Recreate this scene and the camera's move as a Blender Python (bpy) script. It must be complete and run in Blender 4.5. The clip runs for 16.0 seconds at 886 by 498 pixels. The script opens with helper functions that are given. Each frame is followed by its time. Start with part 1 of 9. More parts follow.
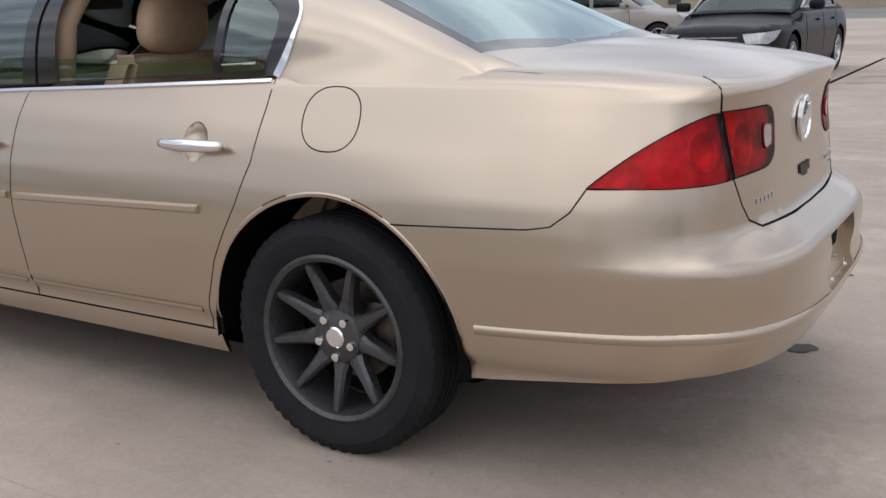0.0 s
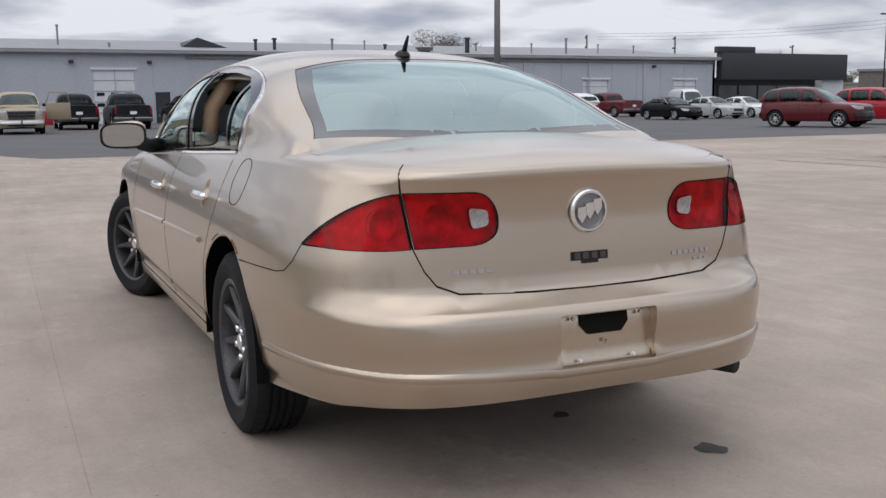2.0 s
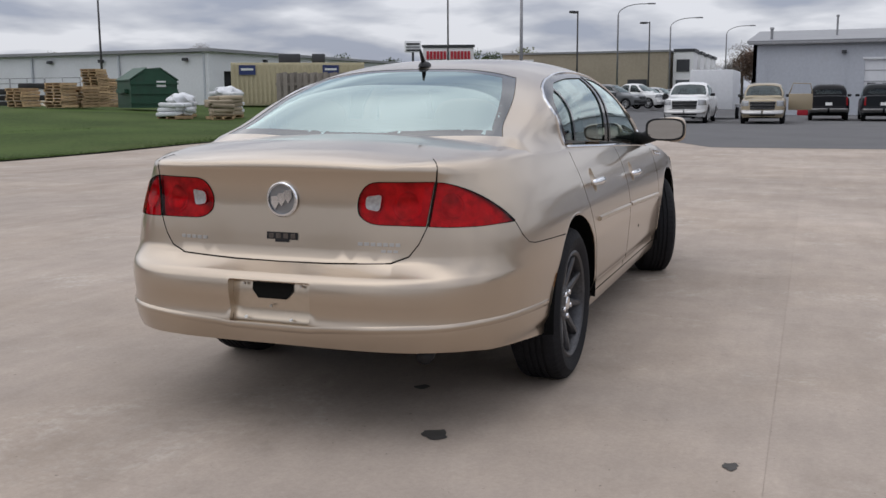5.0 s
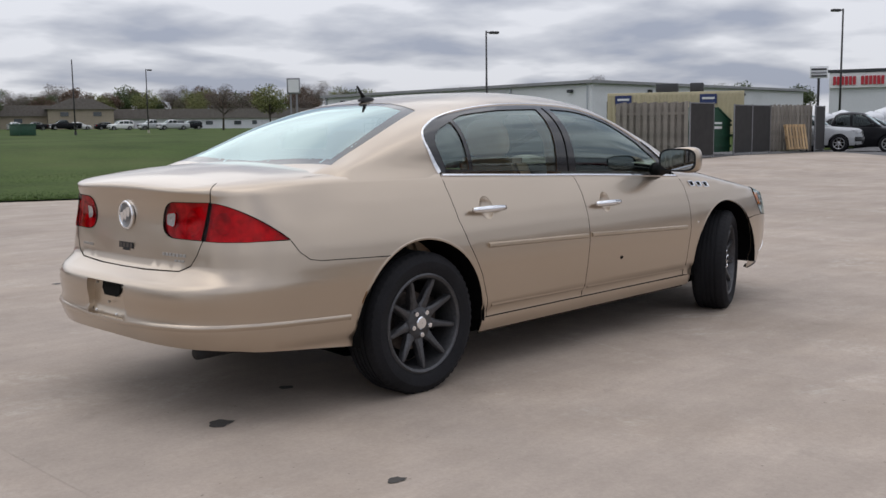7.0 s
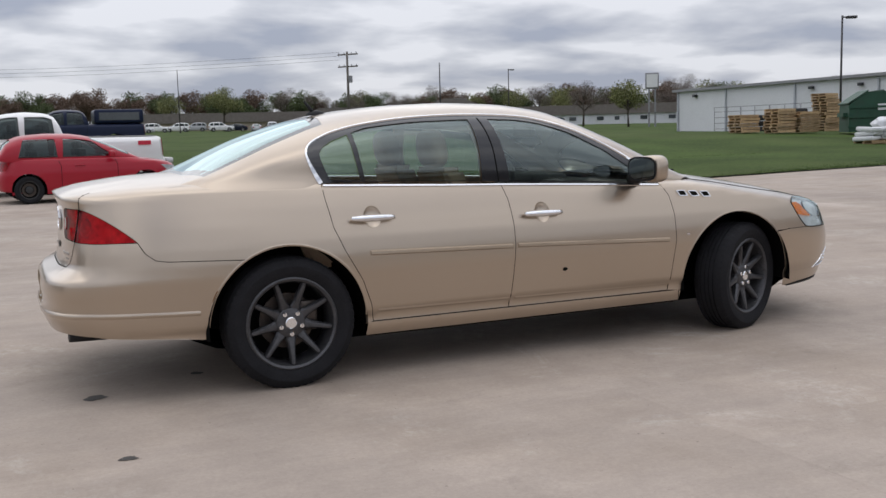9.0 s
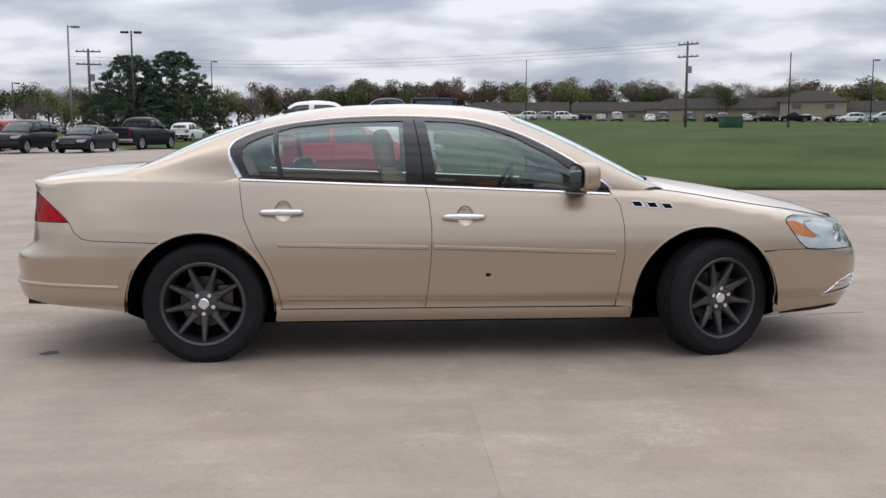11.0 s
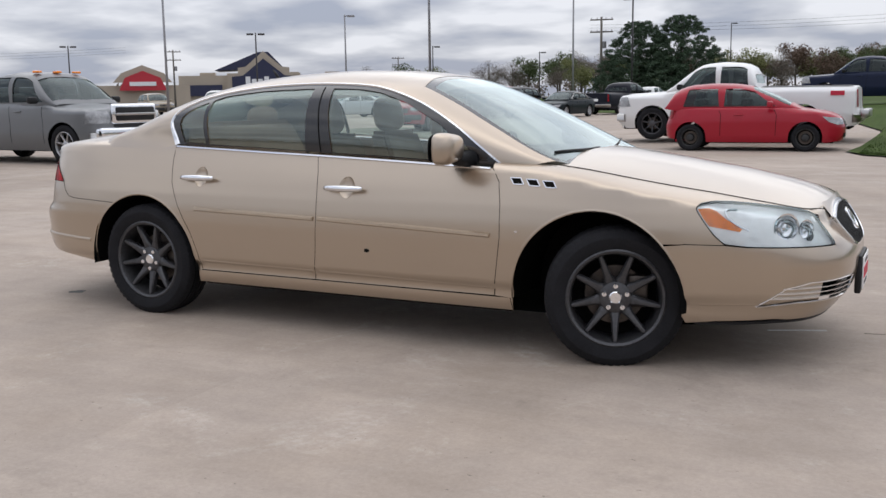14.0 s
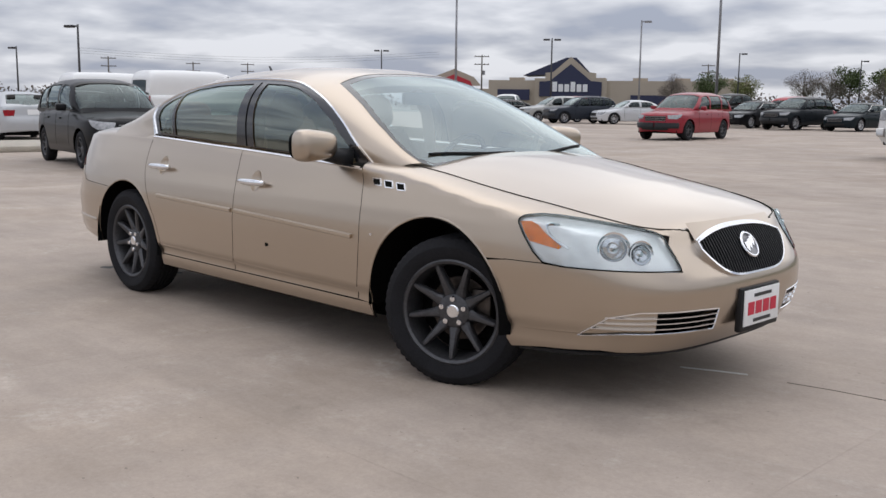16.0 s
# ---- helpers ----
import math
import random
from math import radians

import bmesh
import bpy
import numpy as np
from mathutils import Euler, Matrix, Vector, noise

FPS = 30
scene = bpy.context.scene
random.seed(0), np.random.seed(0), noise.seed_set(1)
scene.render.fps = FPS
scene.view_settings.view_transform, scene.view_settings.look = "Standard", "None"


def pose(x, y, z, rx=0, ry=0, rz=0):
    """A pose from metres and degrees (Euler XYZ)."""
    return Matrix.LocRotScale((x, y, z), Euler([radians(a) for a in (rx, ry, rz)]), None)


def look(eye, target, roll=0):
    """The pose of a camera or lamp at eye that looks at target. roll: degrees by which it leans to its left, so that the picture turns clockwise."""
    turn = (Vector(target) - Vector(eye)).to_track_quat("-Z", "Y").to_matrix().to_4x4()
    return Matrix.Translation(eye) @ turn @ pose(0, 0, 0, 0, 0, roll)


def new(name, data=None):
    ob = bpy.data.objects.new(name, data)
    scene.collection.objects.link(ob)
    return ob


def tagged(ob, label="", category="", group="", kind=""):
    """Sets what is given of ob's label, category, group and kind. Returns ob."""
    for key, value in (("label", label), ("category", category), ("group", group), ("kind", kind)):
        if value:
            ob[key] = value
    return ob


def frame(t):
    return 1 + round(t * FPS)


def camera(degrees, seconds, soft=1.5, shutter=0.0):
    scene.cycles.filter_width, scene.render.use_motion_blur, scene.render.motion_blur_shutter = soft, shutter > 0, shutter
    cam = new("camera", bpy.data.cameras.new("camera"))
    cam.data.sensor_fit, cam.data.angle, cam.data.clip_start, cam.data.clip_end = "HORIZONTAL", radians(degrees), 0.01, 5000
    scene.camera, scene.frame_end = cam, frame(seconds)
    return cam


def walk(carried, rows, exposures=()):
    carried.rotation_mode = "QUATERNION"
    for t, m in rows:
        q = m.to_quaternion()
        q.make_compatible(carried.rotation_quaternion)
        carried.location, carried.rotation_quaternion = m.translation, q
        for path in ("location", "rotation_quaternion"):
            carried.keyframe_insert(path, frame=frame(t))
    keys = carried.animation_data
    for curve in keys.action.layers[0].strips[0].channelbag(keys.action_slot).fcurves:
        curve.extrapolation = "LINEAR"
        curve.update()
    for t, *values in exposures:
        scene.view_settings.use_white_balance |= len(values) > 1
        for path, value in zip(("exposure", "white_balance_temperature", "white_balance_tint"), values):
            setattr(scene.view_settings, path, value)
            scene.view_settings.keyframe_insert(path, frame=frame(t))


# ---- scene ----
cam = camera(48.9, 16.0)
PATH = [
    (0, (-1.604, 2.851, 1.207), (-0.578, 1.201, 0.730), -1.73),
    (0.5, (-2.159, 2.739, 1.213), (-0.883, 1.255, 0.802), -1.21),
    (1, (-2.661, 2.487, 1.218), (-1.184, 1.186, 0.866), -0.56),
    (1.5, (-3.132, 2.109, 1.222), (-1.481, 1.025, 0.911), -0.21),
    (2, (-3.526, 1.642, 1.214), (-1.731, 0.813, 0.917), -0.54),
    (2.5, (-3.865, 1.106, 1.215), (-1.970, 0.536, 0.925), -0.88),
    (3, (-4.110, 0.539, 1.213), (-2.150, 0.270, 0.917), -1.28),
    (3.2, (-4.176, 0.300, 1.230), (-2.203, 0.165, 0.926), -1.27),
    (4.25, (-4.300, -0.965, 1.245), (-2.356, -0.608, 0.941), -0.80),
    (5.3, (-4.149, -2.220, 1.257), (-2.354, -1.393, 0.953), -0.33),
    (5.5, (-4.092, -2.479, 1.246), (-2.335, -1.574, 0.946), -0.38),
    (6, (-3.841, -3.050, 1.239), (-2.186, -1.965, 0.952), -0.18),
    (6.5, (-3.525, -3.590, 1.248), (-1.984, -2.343, 0.988), -0.32),
    (7, (-3.187, -4.108, 1.241), (-1.766, -2.721, 1.002), -0.72),
    (7.5, (-2.794, -4.605, 1.251), (-1.507, -3.091, 1.024), -1.75),
    (8, (-2.334, -5.030, 1.251), (-1.187, -3.407, 1.019), -1.87),
    (8.2, (-2.126, -5.151, 1.259), (-1.047, -3.482, 1.028), -2.00),
    (9.35, (-0.930, -5.860, 1.288), (-0.235, -4.000, 1.048), -0.97),
    (10.5, (0.394, -6.294, 1.315), (0.673, -4.330, 1.065), 0.06),
    (11, (0.999, -6.313, 1.318), (1.125, -4.332, 1.072), -0.03),
    (11.5, (1.608, -6.304, 1.324), (1.556, -4.321, 1.067), -0.14),
    (12, (2.186, -6.191, 1.313), (1.943, -4.225, 1.033), 0.29),
    (12.5, (2.749, -6.063, 1.321), (2.311, -4.133, 1.037), 0.25),
    (13, (3.278, -5.841, 1.316), (2.668, -3.956, 1.036), 0.56),
    (13.5, (3.819, -5.620, 1.319), (3.059, -3.793, 1.029), -0.27),
    (14, (4.321, -5.303, 1.309), (3.419, -3.545, 0.999), -0.80),
    (14.5, (4.814, -4.962, 1.303), (3.776, -3.283, 0.981), -0.14),
    (15, (5.273, -4.616, 1.278), (4.107, -3.024, 0.952), 0.35),
    (15.5, (5.660, -4.251, 1.270), (4.362, -2.761, 0.956), 0.24),
    (16, (5.959, -3.894, 1.265), (4.558, -2.499, 0.968), 0.66),
]
walk(cam, [(t, look(eye, target, roll)) for t, eye, target, roll in PATH], exposures=((0, 0.10), (0.5, 0.32), (1, 0.20), (1.5, 0.08), (3, -0.18), (5.5, -0.10), (8, -0.12), (11, 0.05), (13, 0.05), (16, -0.02)))

# ---------------------------------------------------------------- sky and light
world = bpy.data.worlds.new("sky")
scene.world = world
world.use_nodes = True
wt = world.node_tree
wt.nodes.clear()


def wn(kind, **inputs):
    n = wt.nodes.new(kind)
    for k, v in inputs.items():
        n.inputs[k.replace("_", " ")].default_value = v
    return n


sky = wn("ShaderNodeTexSky")
sky.sky_type, sky.sun_disc = "NISHITA", False
sky.sun_elevation, sky.sun_rotation = radians(57), radians(-4)
coord = wn("ShaderNodeTexCoord")
split = wn("ShaderNodeSeparateXYZ")
wt.links.new(coord.outputs["Generated"], split.inputs[0])
lift = wn("ShaderNodeMath")
lift.operation = "ABSOLUTE"
wt.links.new(split.outputs["Z"], lift.inputs[0])
add = wn("ShaderNodeMath")
add.operation, add.inputs[1].default_value = "ADD", 0.17
wt.links.new(lift.outputs[0], add.inputs[0])
plan = []
for axis in "XY":
    d = wn("ShaderNodeMath")
    d.operation = "DIVIDE"
    wt.links.new(split.outputs[axis], d.inputs[0])
    wt.links.new(add.outputs[0], d.inputs[1])
    plan.append(d)
comb = wn("ShaderNodeCombineXYZ")
for i, d in enumerate(plan):
    wt.links.new(d.outputs[0], comb.inputs[i])
cloud = wn("ShaderNodeTexNoise", Scale=1.7, Detail=5.0, Roughness=0.46, Distortion=0.10)
wt.links.new(comb.outputs[0], cloud.inputs["Vector"])
veil = wn("ShaderNodeTexNoise", Scale=0.35, Detail=3.0, Roughness=0.5)
wt.links.new(comb.outputs[0], veil.inputs["Vector"])
mixn = wn("ShaderNodeMix")
mixn.data_type, mixn.inputs[0].default_value = "FLOAT", 0.22
wt.links.new(cloud.outputs["Fac"], mixn.inputs[2])
wt.links.new(veil.outputs["Fac"], mixn.inputs[3])
ramp = wn("ShaderNodeValToRGB")
e = ramp.color_ramp.elements
e[0].position, e[0].color = 0.40, (0.39, 0.425, 0.53, 1)
e[1].position, e[1].color = 0.57, (0.83, 0.845, 0.91, 1)
for p_, c_ in ((0.45, (0.50, 0.525, 0.61, 1)), (0.52, (0.67, 0.69, 0.76, 1))):
    k_ = ramp.color_ramp.elements.new(p_)
    k_.color = c_
wt.links.new(mixn.outputs[0], ramp.inputs[0])
bg_cloud = wn("ShaderNodeBackground", Strength=1.0)
high = wn("ShaderNodeMath")
high.operation, high.inputs[1].default_value, high.inputs[2].default_value = "MULTIPLY_ADD", 0.9, 0.95
wt.links.new(lift.outputs[0], high.inputs[0])
wt.links.new(high.outputs[0], bg_cloud.inputs["Strength"])
wt.links.new(ramp.outputs[0], bg_cloud.inputs[0])
bg_sky = wn("ShaderNodeBackground", Strength=0.07)
wt.links.new(sky.outputs[0], bg_sky.inputs[0])
mixs = wn("ShaderNodeMixShader", Fac=0.9)
wt.links.new(bg_sky.outputs[0], mixs.inputs[1])
wt.links.new(bg_cloud.outputs[0], mixs.inputs[2])
wout = wn("ShaderNodeOutputWorld")
wt.links.new(mixs.outputs[0], wout.inputs[0])
sun = new("sun", bpy.data.lights.new("sun", "SUN"))
sun.data.energy, sun.data.angle, sun.data.color = 1.0, radians(98), (1.0, 0.97, 0.92)
sun.matrix_world = look((0, 0, 50), (2, -32, 0))


# ---------------------------------------------------------------- materials
def mat(name, color, rough=0.6, metal=0.0, vary=0.12, scale=3.0, fine=40.0, bump=0.0, coat=0.0, spec=0.5, dirt=None, island=0.0, transmit=0.0, emit=0.0, dirt_scale=0.6, dirt_cut=0.55, alpha=1.0):
    """A painted, worn or rough surface: two scales of variation, optional stains, relief and clear coat."""
    m = bpy.data.materials.new(name)
    m.use_nodes = True
    nt = m.node_tree
    b = nt.nodes["Principled BSDF"]
    b.inputs["Base Color"].default_value = (*color, 1)
    b.inputs["Roughness"].default_value = rough
    b.inputs["Metallic"].default_value = metal
    b.inputs["Coat Weight"].default_value = coat
    b.inputs["Coat Roughness"].default_value = 0.07
    b.inputs["Specular IOR Level"].default_value = spec
    b.inputs["Transmission Weight"].default_value = transmit
    b.inputs["Alpha"].default_value = alpha
    if emit:
        b.inputs["Emission Color"].default_value = (*color, 1)
        b.inputs["Emission Strength"].default_value = emit
    if vary or bump or dirt:
        tc = nt.nodes.new("ShaderNodeTexCoord")
        n1 = nt.nodes.new("ShaderNodeTexNoise")
        n1.inputs["Scale"].default_value, n1.inputs["Detail"].default_value = scale, 5
        n2 = nt.nodes.new("ShaderNodeTexNoise")
        n2.inputs["Scale"].default_value, n2.inputs["Detail"].default_value = fine, 4
        for n in (n1, n2):
            nt.links.new(tc.outputs["Object"], n.inputs["Vector"])
        av = nt.nodes.new("ShaderNodeMath")
        av.operation = "ADD"
        nt.links.new(n1.outputs["Fac"], av.inputs[0])
        nt.links.new(n2.outputs["Fac"], av.inputs[1])
        mp = nt.nodes.new("ShaderNodeMapRange")
        mp.inputs[1].default_value, mp.inputs[2].default_value = 0.7, 1.3
        mp.inputs[3].default_value, mp.inputs[4].default_value = 1 - vary, 1 + vary
        nt.links.new(av.outputs[0], mp.inputs[0])
        last = mp.outputs[0]
        if island:
            oi = nt.nodes.new("ShaderNodeObjectInfo")
            gi = nt.nodes.new("ShaderNodeNewGeometry")
            sm = nt.nodes.new("ShaderNodeMath")
            sm.operation = "ADD"
            nt.links.new(oi.outputs["Random"], sm.inputs[0])
            nt.links.new(gi.outputs["Random Per Island"], sm.inputs[1])
            fr = nt.nodes.new("ShaderNodeMath")
            fr.operation = "FRACT"
            nt.links.new(sm.outputs[0], fr.inputs[0])
            m3 = nt.nodes.new("ShaderNodeMapRange")
            m3.inputs[3].default_value, m3.inputs[4].default_value = 1 - island, 1 + island
            nt.links.new(fr.outputs[0], m3.inputs[0])
            mu = nt.nodes.new("ShaderNodeMath")
            mu.operation = "MULTIPLY"
            nt.links.new(last, mu.inputs[0])
            nt.links.new(m3.outputs[0], mu.inputs[1])
            last = mu.outputs[0]
        vm = nt.nodes.new("ShaderNodeVectorMath")
        vm.operation = "SCALE"
        vm.inputs[0].default_value = color
        nt.links.new(last, vm.inputs["Scale"])
        colour = vm.outputs[0]
        if dirt:
            n3 = nt.nodes.new("ShaderNodeTexNoise")
            n3.inputs["Scale"].default_value, n3.inputs["Detail"].default_value, n3.inputs["Roughness"].default_value = dirt_scale, 8, 0.65
            nt.links.new(tc.outputs["Object"], n3.inputs["Vector"])
            m4 = nt.nodes.new("ShaderNodeMapRange")
            m4.inputs[1].default_value, m4.inputs[2].default_value = dirt_cut, dirt_cut + 0.2
            m4.inputs[4].default_value = 0.75
            nt.links.new(n3.outputs["Fac"], m4.inputs[0])
            mx = nt.nodes.new("ShaderNodeMix")
            mx.data_type = "RGBA"
            nt.links.new(m4.outputs[0], mx.inputs[0])
            nt.links.new(colour, mx.inputs[6])
            mx.inputs[7].default_value = (*dirt, 1)
            colour = mx.outputs[2]
        nt.links.new(colour, b.inputs["Base Color"])
        if bump:
            bp = nt.nodes.new("ShaderNodeBump")
            bp.inputs["Strength"].default_value, bp.inputs["Distance"].default_value = bump, 0.01
            nt.links.new(n2.outputs["Fac"], bp.inputs["Height"])
            nt.links.new(bp.outputs[0], b.inputs["Normal"])
    return m


def glass(name, tint, rough=0.02, clear=0.75, gloss=0.0, sheen=(0.86, 0.97, 0.97), edge=1.2):
    """Thin window glass: tinted see-through with a glossy face."""
    m = bpy.data.materials.new(name)
    m.use_nodes = True
    nt = m.node_tree
    nt.nodes.clear()
    out = nt.nodes.new("ShaderNodeOutputMaterial")
    tr = nt.nodes.new("ShaderNodeBsdfTransparent")
    tr.inputs[0].default_value = (*[c * clear for c in tint], 1)
    gl = nt.nodes.new("ShaderNodeBsdfGlossy")
    gl.inputs["Roughness"].default_value = rough
    gl.inputs[0].default_value = (*sheen, 1)
    fr = nt.nodes.new("ShaderNodeFresnel")
    fr.inputs[0].default_value = 1.5
    mx = nt.nodes.new("ShaderNodeMixShader")
    ma = nt.nodes.new("ShaderNodeMath")
    ma.operation, ma.use_clamp = "MULTIPLY_ADD", True
    ma.inputs[1].default_value, ma.inputs[2].default_value = edge, gloss
    nt.links.new(fr.outputs[0], ma.inputs[0])
    nt.links.new(ma.outputs[0], mx.inputs[0])
    nt.links.new(tr.outputs[0], mx.inputs[1])
    nt.links.new(gl.outputs[0], mx.inputs[2])
    nt.links.new(mx.outputs[0], out.inputs[0])
    return m


M = {
    "gold": mat("gold_metallic_paint", (0.488, 0.406, 0.322), rough=0.30, metal=0.97, vary=0.025, scale=1.2, fine=900, coat=0.8),
    "gold_trim": mat("gold_moulding", (0.53, 0.445, 0.35), rough=0.28, metal=0.95, vary=0.04, coat=0.5),
    "seam": mat("panel_gap", (0.008, 0.008, 0.007), rough=0.9, spec=0.1, vary=0),
    "black": mat("black_plastic", (0.012, 0.012, 0.013), rough=0.5, spec=0.3, vary=0.2),
    "gloss_black": mat("gloss_black_pillar", (0.012, 0.012, 0.014), rough=0.15, vary=0, coat=0.5),
    "liner": mat("arch_liner", (0.006, 0.006, 0.006), rough=0.95, spec=0.05, vary=0.3, fine=60),
    "chrome": mat("chrome", (0.82, 0.83, 0.85), rough=0.12, metal=1.0, vary=0.04, fine=80),
    "chrome_dull": mat("dull_chrome", (0.50, 0.49, 0.48), rough=0.3, metal=1.0, vary=0.08, fine=60),
    "tyre": mat("tyre_rubber", (0.015, 0.015, 0.017), rough=0.8, spec=0.18, vary=0.25, scale=8, fine=120, bump=0.15, dirt=(0.018, 0.017, 0.016), dirt_scale=6, dirt_cut=0.58),
    "rim": mat("grey_alloy", (0.085, 0.085, 0.09), rough=0.42, metal=0.7, spec=0.3, vary=0.25, scale=14, fine=90, dirt=(0.12, 0.115, 0.11), dirt_scale=18, dirt_cut=0.62),
    "rim_bright": mat("silver_alloy", (0.5, 0.5, 0.51), rough=0.3, metal=0.85, vary=0.1),
    "steel_rim": mat("black_steel_rim", (0.02, 0.02, 0.02), rough=0.5, vary=0.2),
    "disc": mat("brake_disc", (0.10, 0.085, 0.075), rough=0.45, metal=0.9, vary=0.3, fine=60),
    "red_lens": mat("red_lamp_lens", (0.29, 0.002, 0.007), rough=0.22, vary=0.45, scale=9, fine=45, coat=0.3, spec=0.1, dirt=(0.10, 0.002, 0.004), dirt_scale=11, dirt_cut=0.5),
    "clear_lens": mat("clear_lamp_reflector", (0.95, 0.95, 0.95), rough=0.22, metal=0.35, vary=0.10, scale=8, fine=12, bump=0.5, coat=0.5),
    "lamp_grey": mat("grey_reversing_lens", (0.33, 0.32, 0.32), rough=0.2, metal=0.4, vary=0.3, scale=30, fine=80, coat=0.8),
    "orange_lens": mat("amber_lens", (1.0, 0.27, 0.012), rough=0.15, vary=0.2, scale=30, coat=1.0),
    "glass": glass("window_glass", (0.64, 0.74, 0.73), clear=0.8, gloss=0.12, sheen=(0.82, 0.92, 0.93), edge=1.4),
    "glass_rear": glass("rear_window_glass", (0.55, 0.66, 0.64), clear=0.55, gloss=0.24, sheen=(0.76, 0.92, 0.92), edge=1.4),
    "glass_side": glass("green_tinted_side_glass", (0.72, 0.83, 0.79), clear=0.92, gloss=0.07, sheen=(0.84, 0.97, 0.95), edge=1.7),
    "far_lens": mat("clear_lamp_cover", (0.34, 0.345, 0.35), rough=0.22, metal=0.5, vary=0.3, scale=9, fine=20, bump=0.5, coat=0.5),
    "red_glass": glass("red_lamp_glass", (0.68, 0.002, 0.022), clear=1.0, gloss=0.0, sheen=(0.9, 0.9, 0.9), edge=0.45),
    "lamp_silver": mat("lamp_reflector", (0.84, 0.83, 0.82), rough=0.42, metal=0.6, vary=0.42, scale=10, fine=30, bump=0.1),
    "lamp_glass": glass("lamp_cover", (0.95, 0.97, 0.97), clear=0.95),
    "frit": mat("black_glass_border", (0.03, 0.033, 0.034), rough=0.12, vary=0, coat=0.5),
    "leather": mat("tan_leather", (0.46, 0.33, 0.22), rough=0.55, vary=0.12, scale=6, fine=120, bump=0.1),
    "leather_grey": mat("beige_cloth", (0.50, 0.44, 0.37), rough=0.8, vary=0.1, fine=200),
    "dash": mat("dark_brown_dash", (0.05, 0.045, 0.042), rough=0.7, vary=0.15, fine=90),
    "rust": mat("rust", (0.16, 0.075, 0.025), rough=0.9, vary=0.5, fine=80, bump=0.3),
    "white_plastic": mat("white_plate", (0.78, 0.78, 0.77), rough=0.4, vary=0.04),
    "ink_red": mat("red_print", (0.55, 0.02, 0.05), rough=0.5, vary=0.05),
    "ink_black": mat("black_print", (0.03, 0.03, 0.03), rough=0.5, vary=0.0),
    "emblem_grey": mat("emblem_field", (0.24, 0.24, 0.245), rough=0.35, metal=0.7, vary=0.1, fine=60),
    "mirror": mat("mirror_glass", (0.45, 0.47, 0.48), rough=0.03, metal=1.0, vary=0),
}


# ---------------------------------------------------------------- mesh helpers
def mesh_of(name, verts, faces, smooth=True, normals=None):
    me = bpy.data.meshes.new(name)
    me.from_pydata([tuple(v) for v in verts], [], faces)
    me.validate()
    if smooth:
        me.polygons.foreach_set("use_smooth", [True] * len(me.polygons))
    if normals is not None and len(normals) == len(me.vertices):
        me.normals_split_custom_set_from_vertices([tuple(n) for n in normals])
    me.update()
    return me


def part(name, me, material, parent, label=""):
    """One mesh object under a thing or a part (parent may be None)."""
    if isinstance(me, bmesh.types.BMesh):
        data = bpy.data.meshes.new(name)
        me.to_mesh(data)
        me.free()
        me = data
    if material is not None:
        if len(me.materials):
            me.materials[0] = material
        else:
            me.materials.append(material)
    ob = new(name, me)
    if parent is not None:
        ob.parent = parent
    if label:
        ob["label"] = label
    return ob


def thing(name, label, category, m=None, group="", kind=""):
    ob = new(name)
    if m is not None:
        ob.matrix_basis = m
    return tagged(ob, label, category, group, kind)


def smoothed(me, angle=40):
    me.polygons.foreach_set("use_smooth", [True] * len(me.polygons))
    me.set_sharp_from_angle(angle=radians(angle))
    return me


def to_mesh(bm, name="m", angle=40):
    me = bpy.data.meshes.new(name)
    bmesh.ops.recalc_face_normals(bm, faces=bm.faces)
    bm.to_mesh(me)
    bm.free()
    return smoothed(me, angle)


def box_bm(sx, sy, sz, x=0, y=0, z=0, bevel=0.0, bm=None, rot=None, seg=2):
    """A block with its base centre at x, y, z."""
    own = bmesh.new()
    bmesh.ops.create_cube(own, size=1)
    bmesh.ops.scale(own, vec=(sx, sy, sz), verts=own.verts)
    if bevel:
        bmesh.ops.bevel(own, geom=own.edges[:], offset=bevel, segments=seg, affect="EDGES", profile=0.5)
    if rot is not None:
        bmesh.ops.transform(own, matrix=rot, verts=own.verts)
    bmesh.ops.translate(own, vec=(x, y, z + sz / 2), verts=own.verts)
    return join_bm(bm, own)


def join_bm(bm, own):
    if bm is None:
        return own
    me = bpy.data.meshes.new("t")
    own.to_mesh(me)
    own.free()
    bm.from_mesh(me)
    bpy.data.meshes.remove(me)
    return bm


def cyl_bm(r1, r2, h, x=0, y=0, z=0, seg=16, bm=None, rot=None):
    own = bmesh.new()
    bmesh.ops.create_cone(own, cap_ends=True, segments=seg, radius1=r1, radius2=r2, depth=h)
    bmesh.ops.translate(own, vec=(0, 0, h / 2), verts=own.verts)
    if rot is not None:
        bmesh.ops.transform(own, matrix=rot, verts=own.verts)
    bmesh.ops.translate(own, vec=(x, y, z), verts=own.verts)
    return join_bm(bm, own)


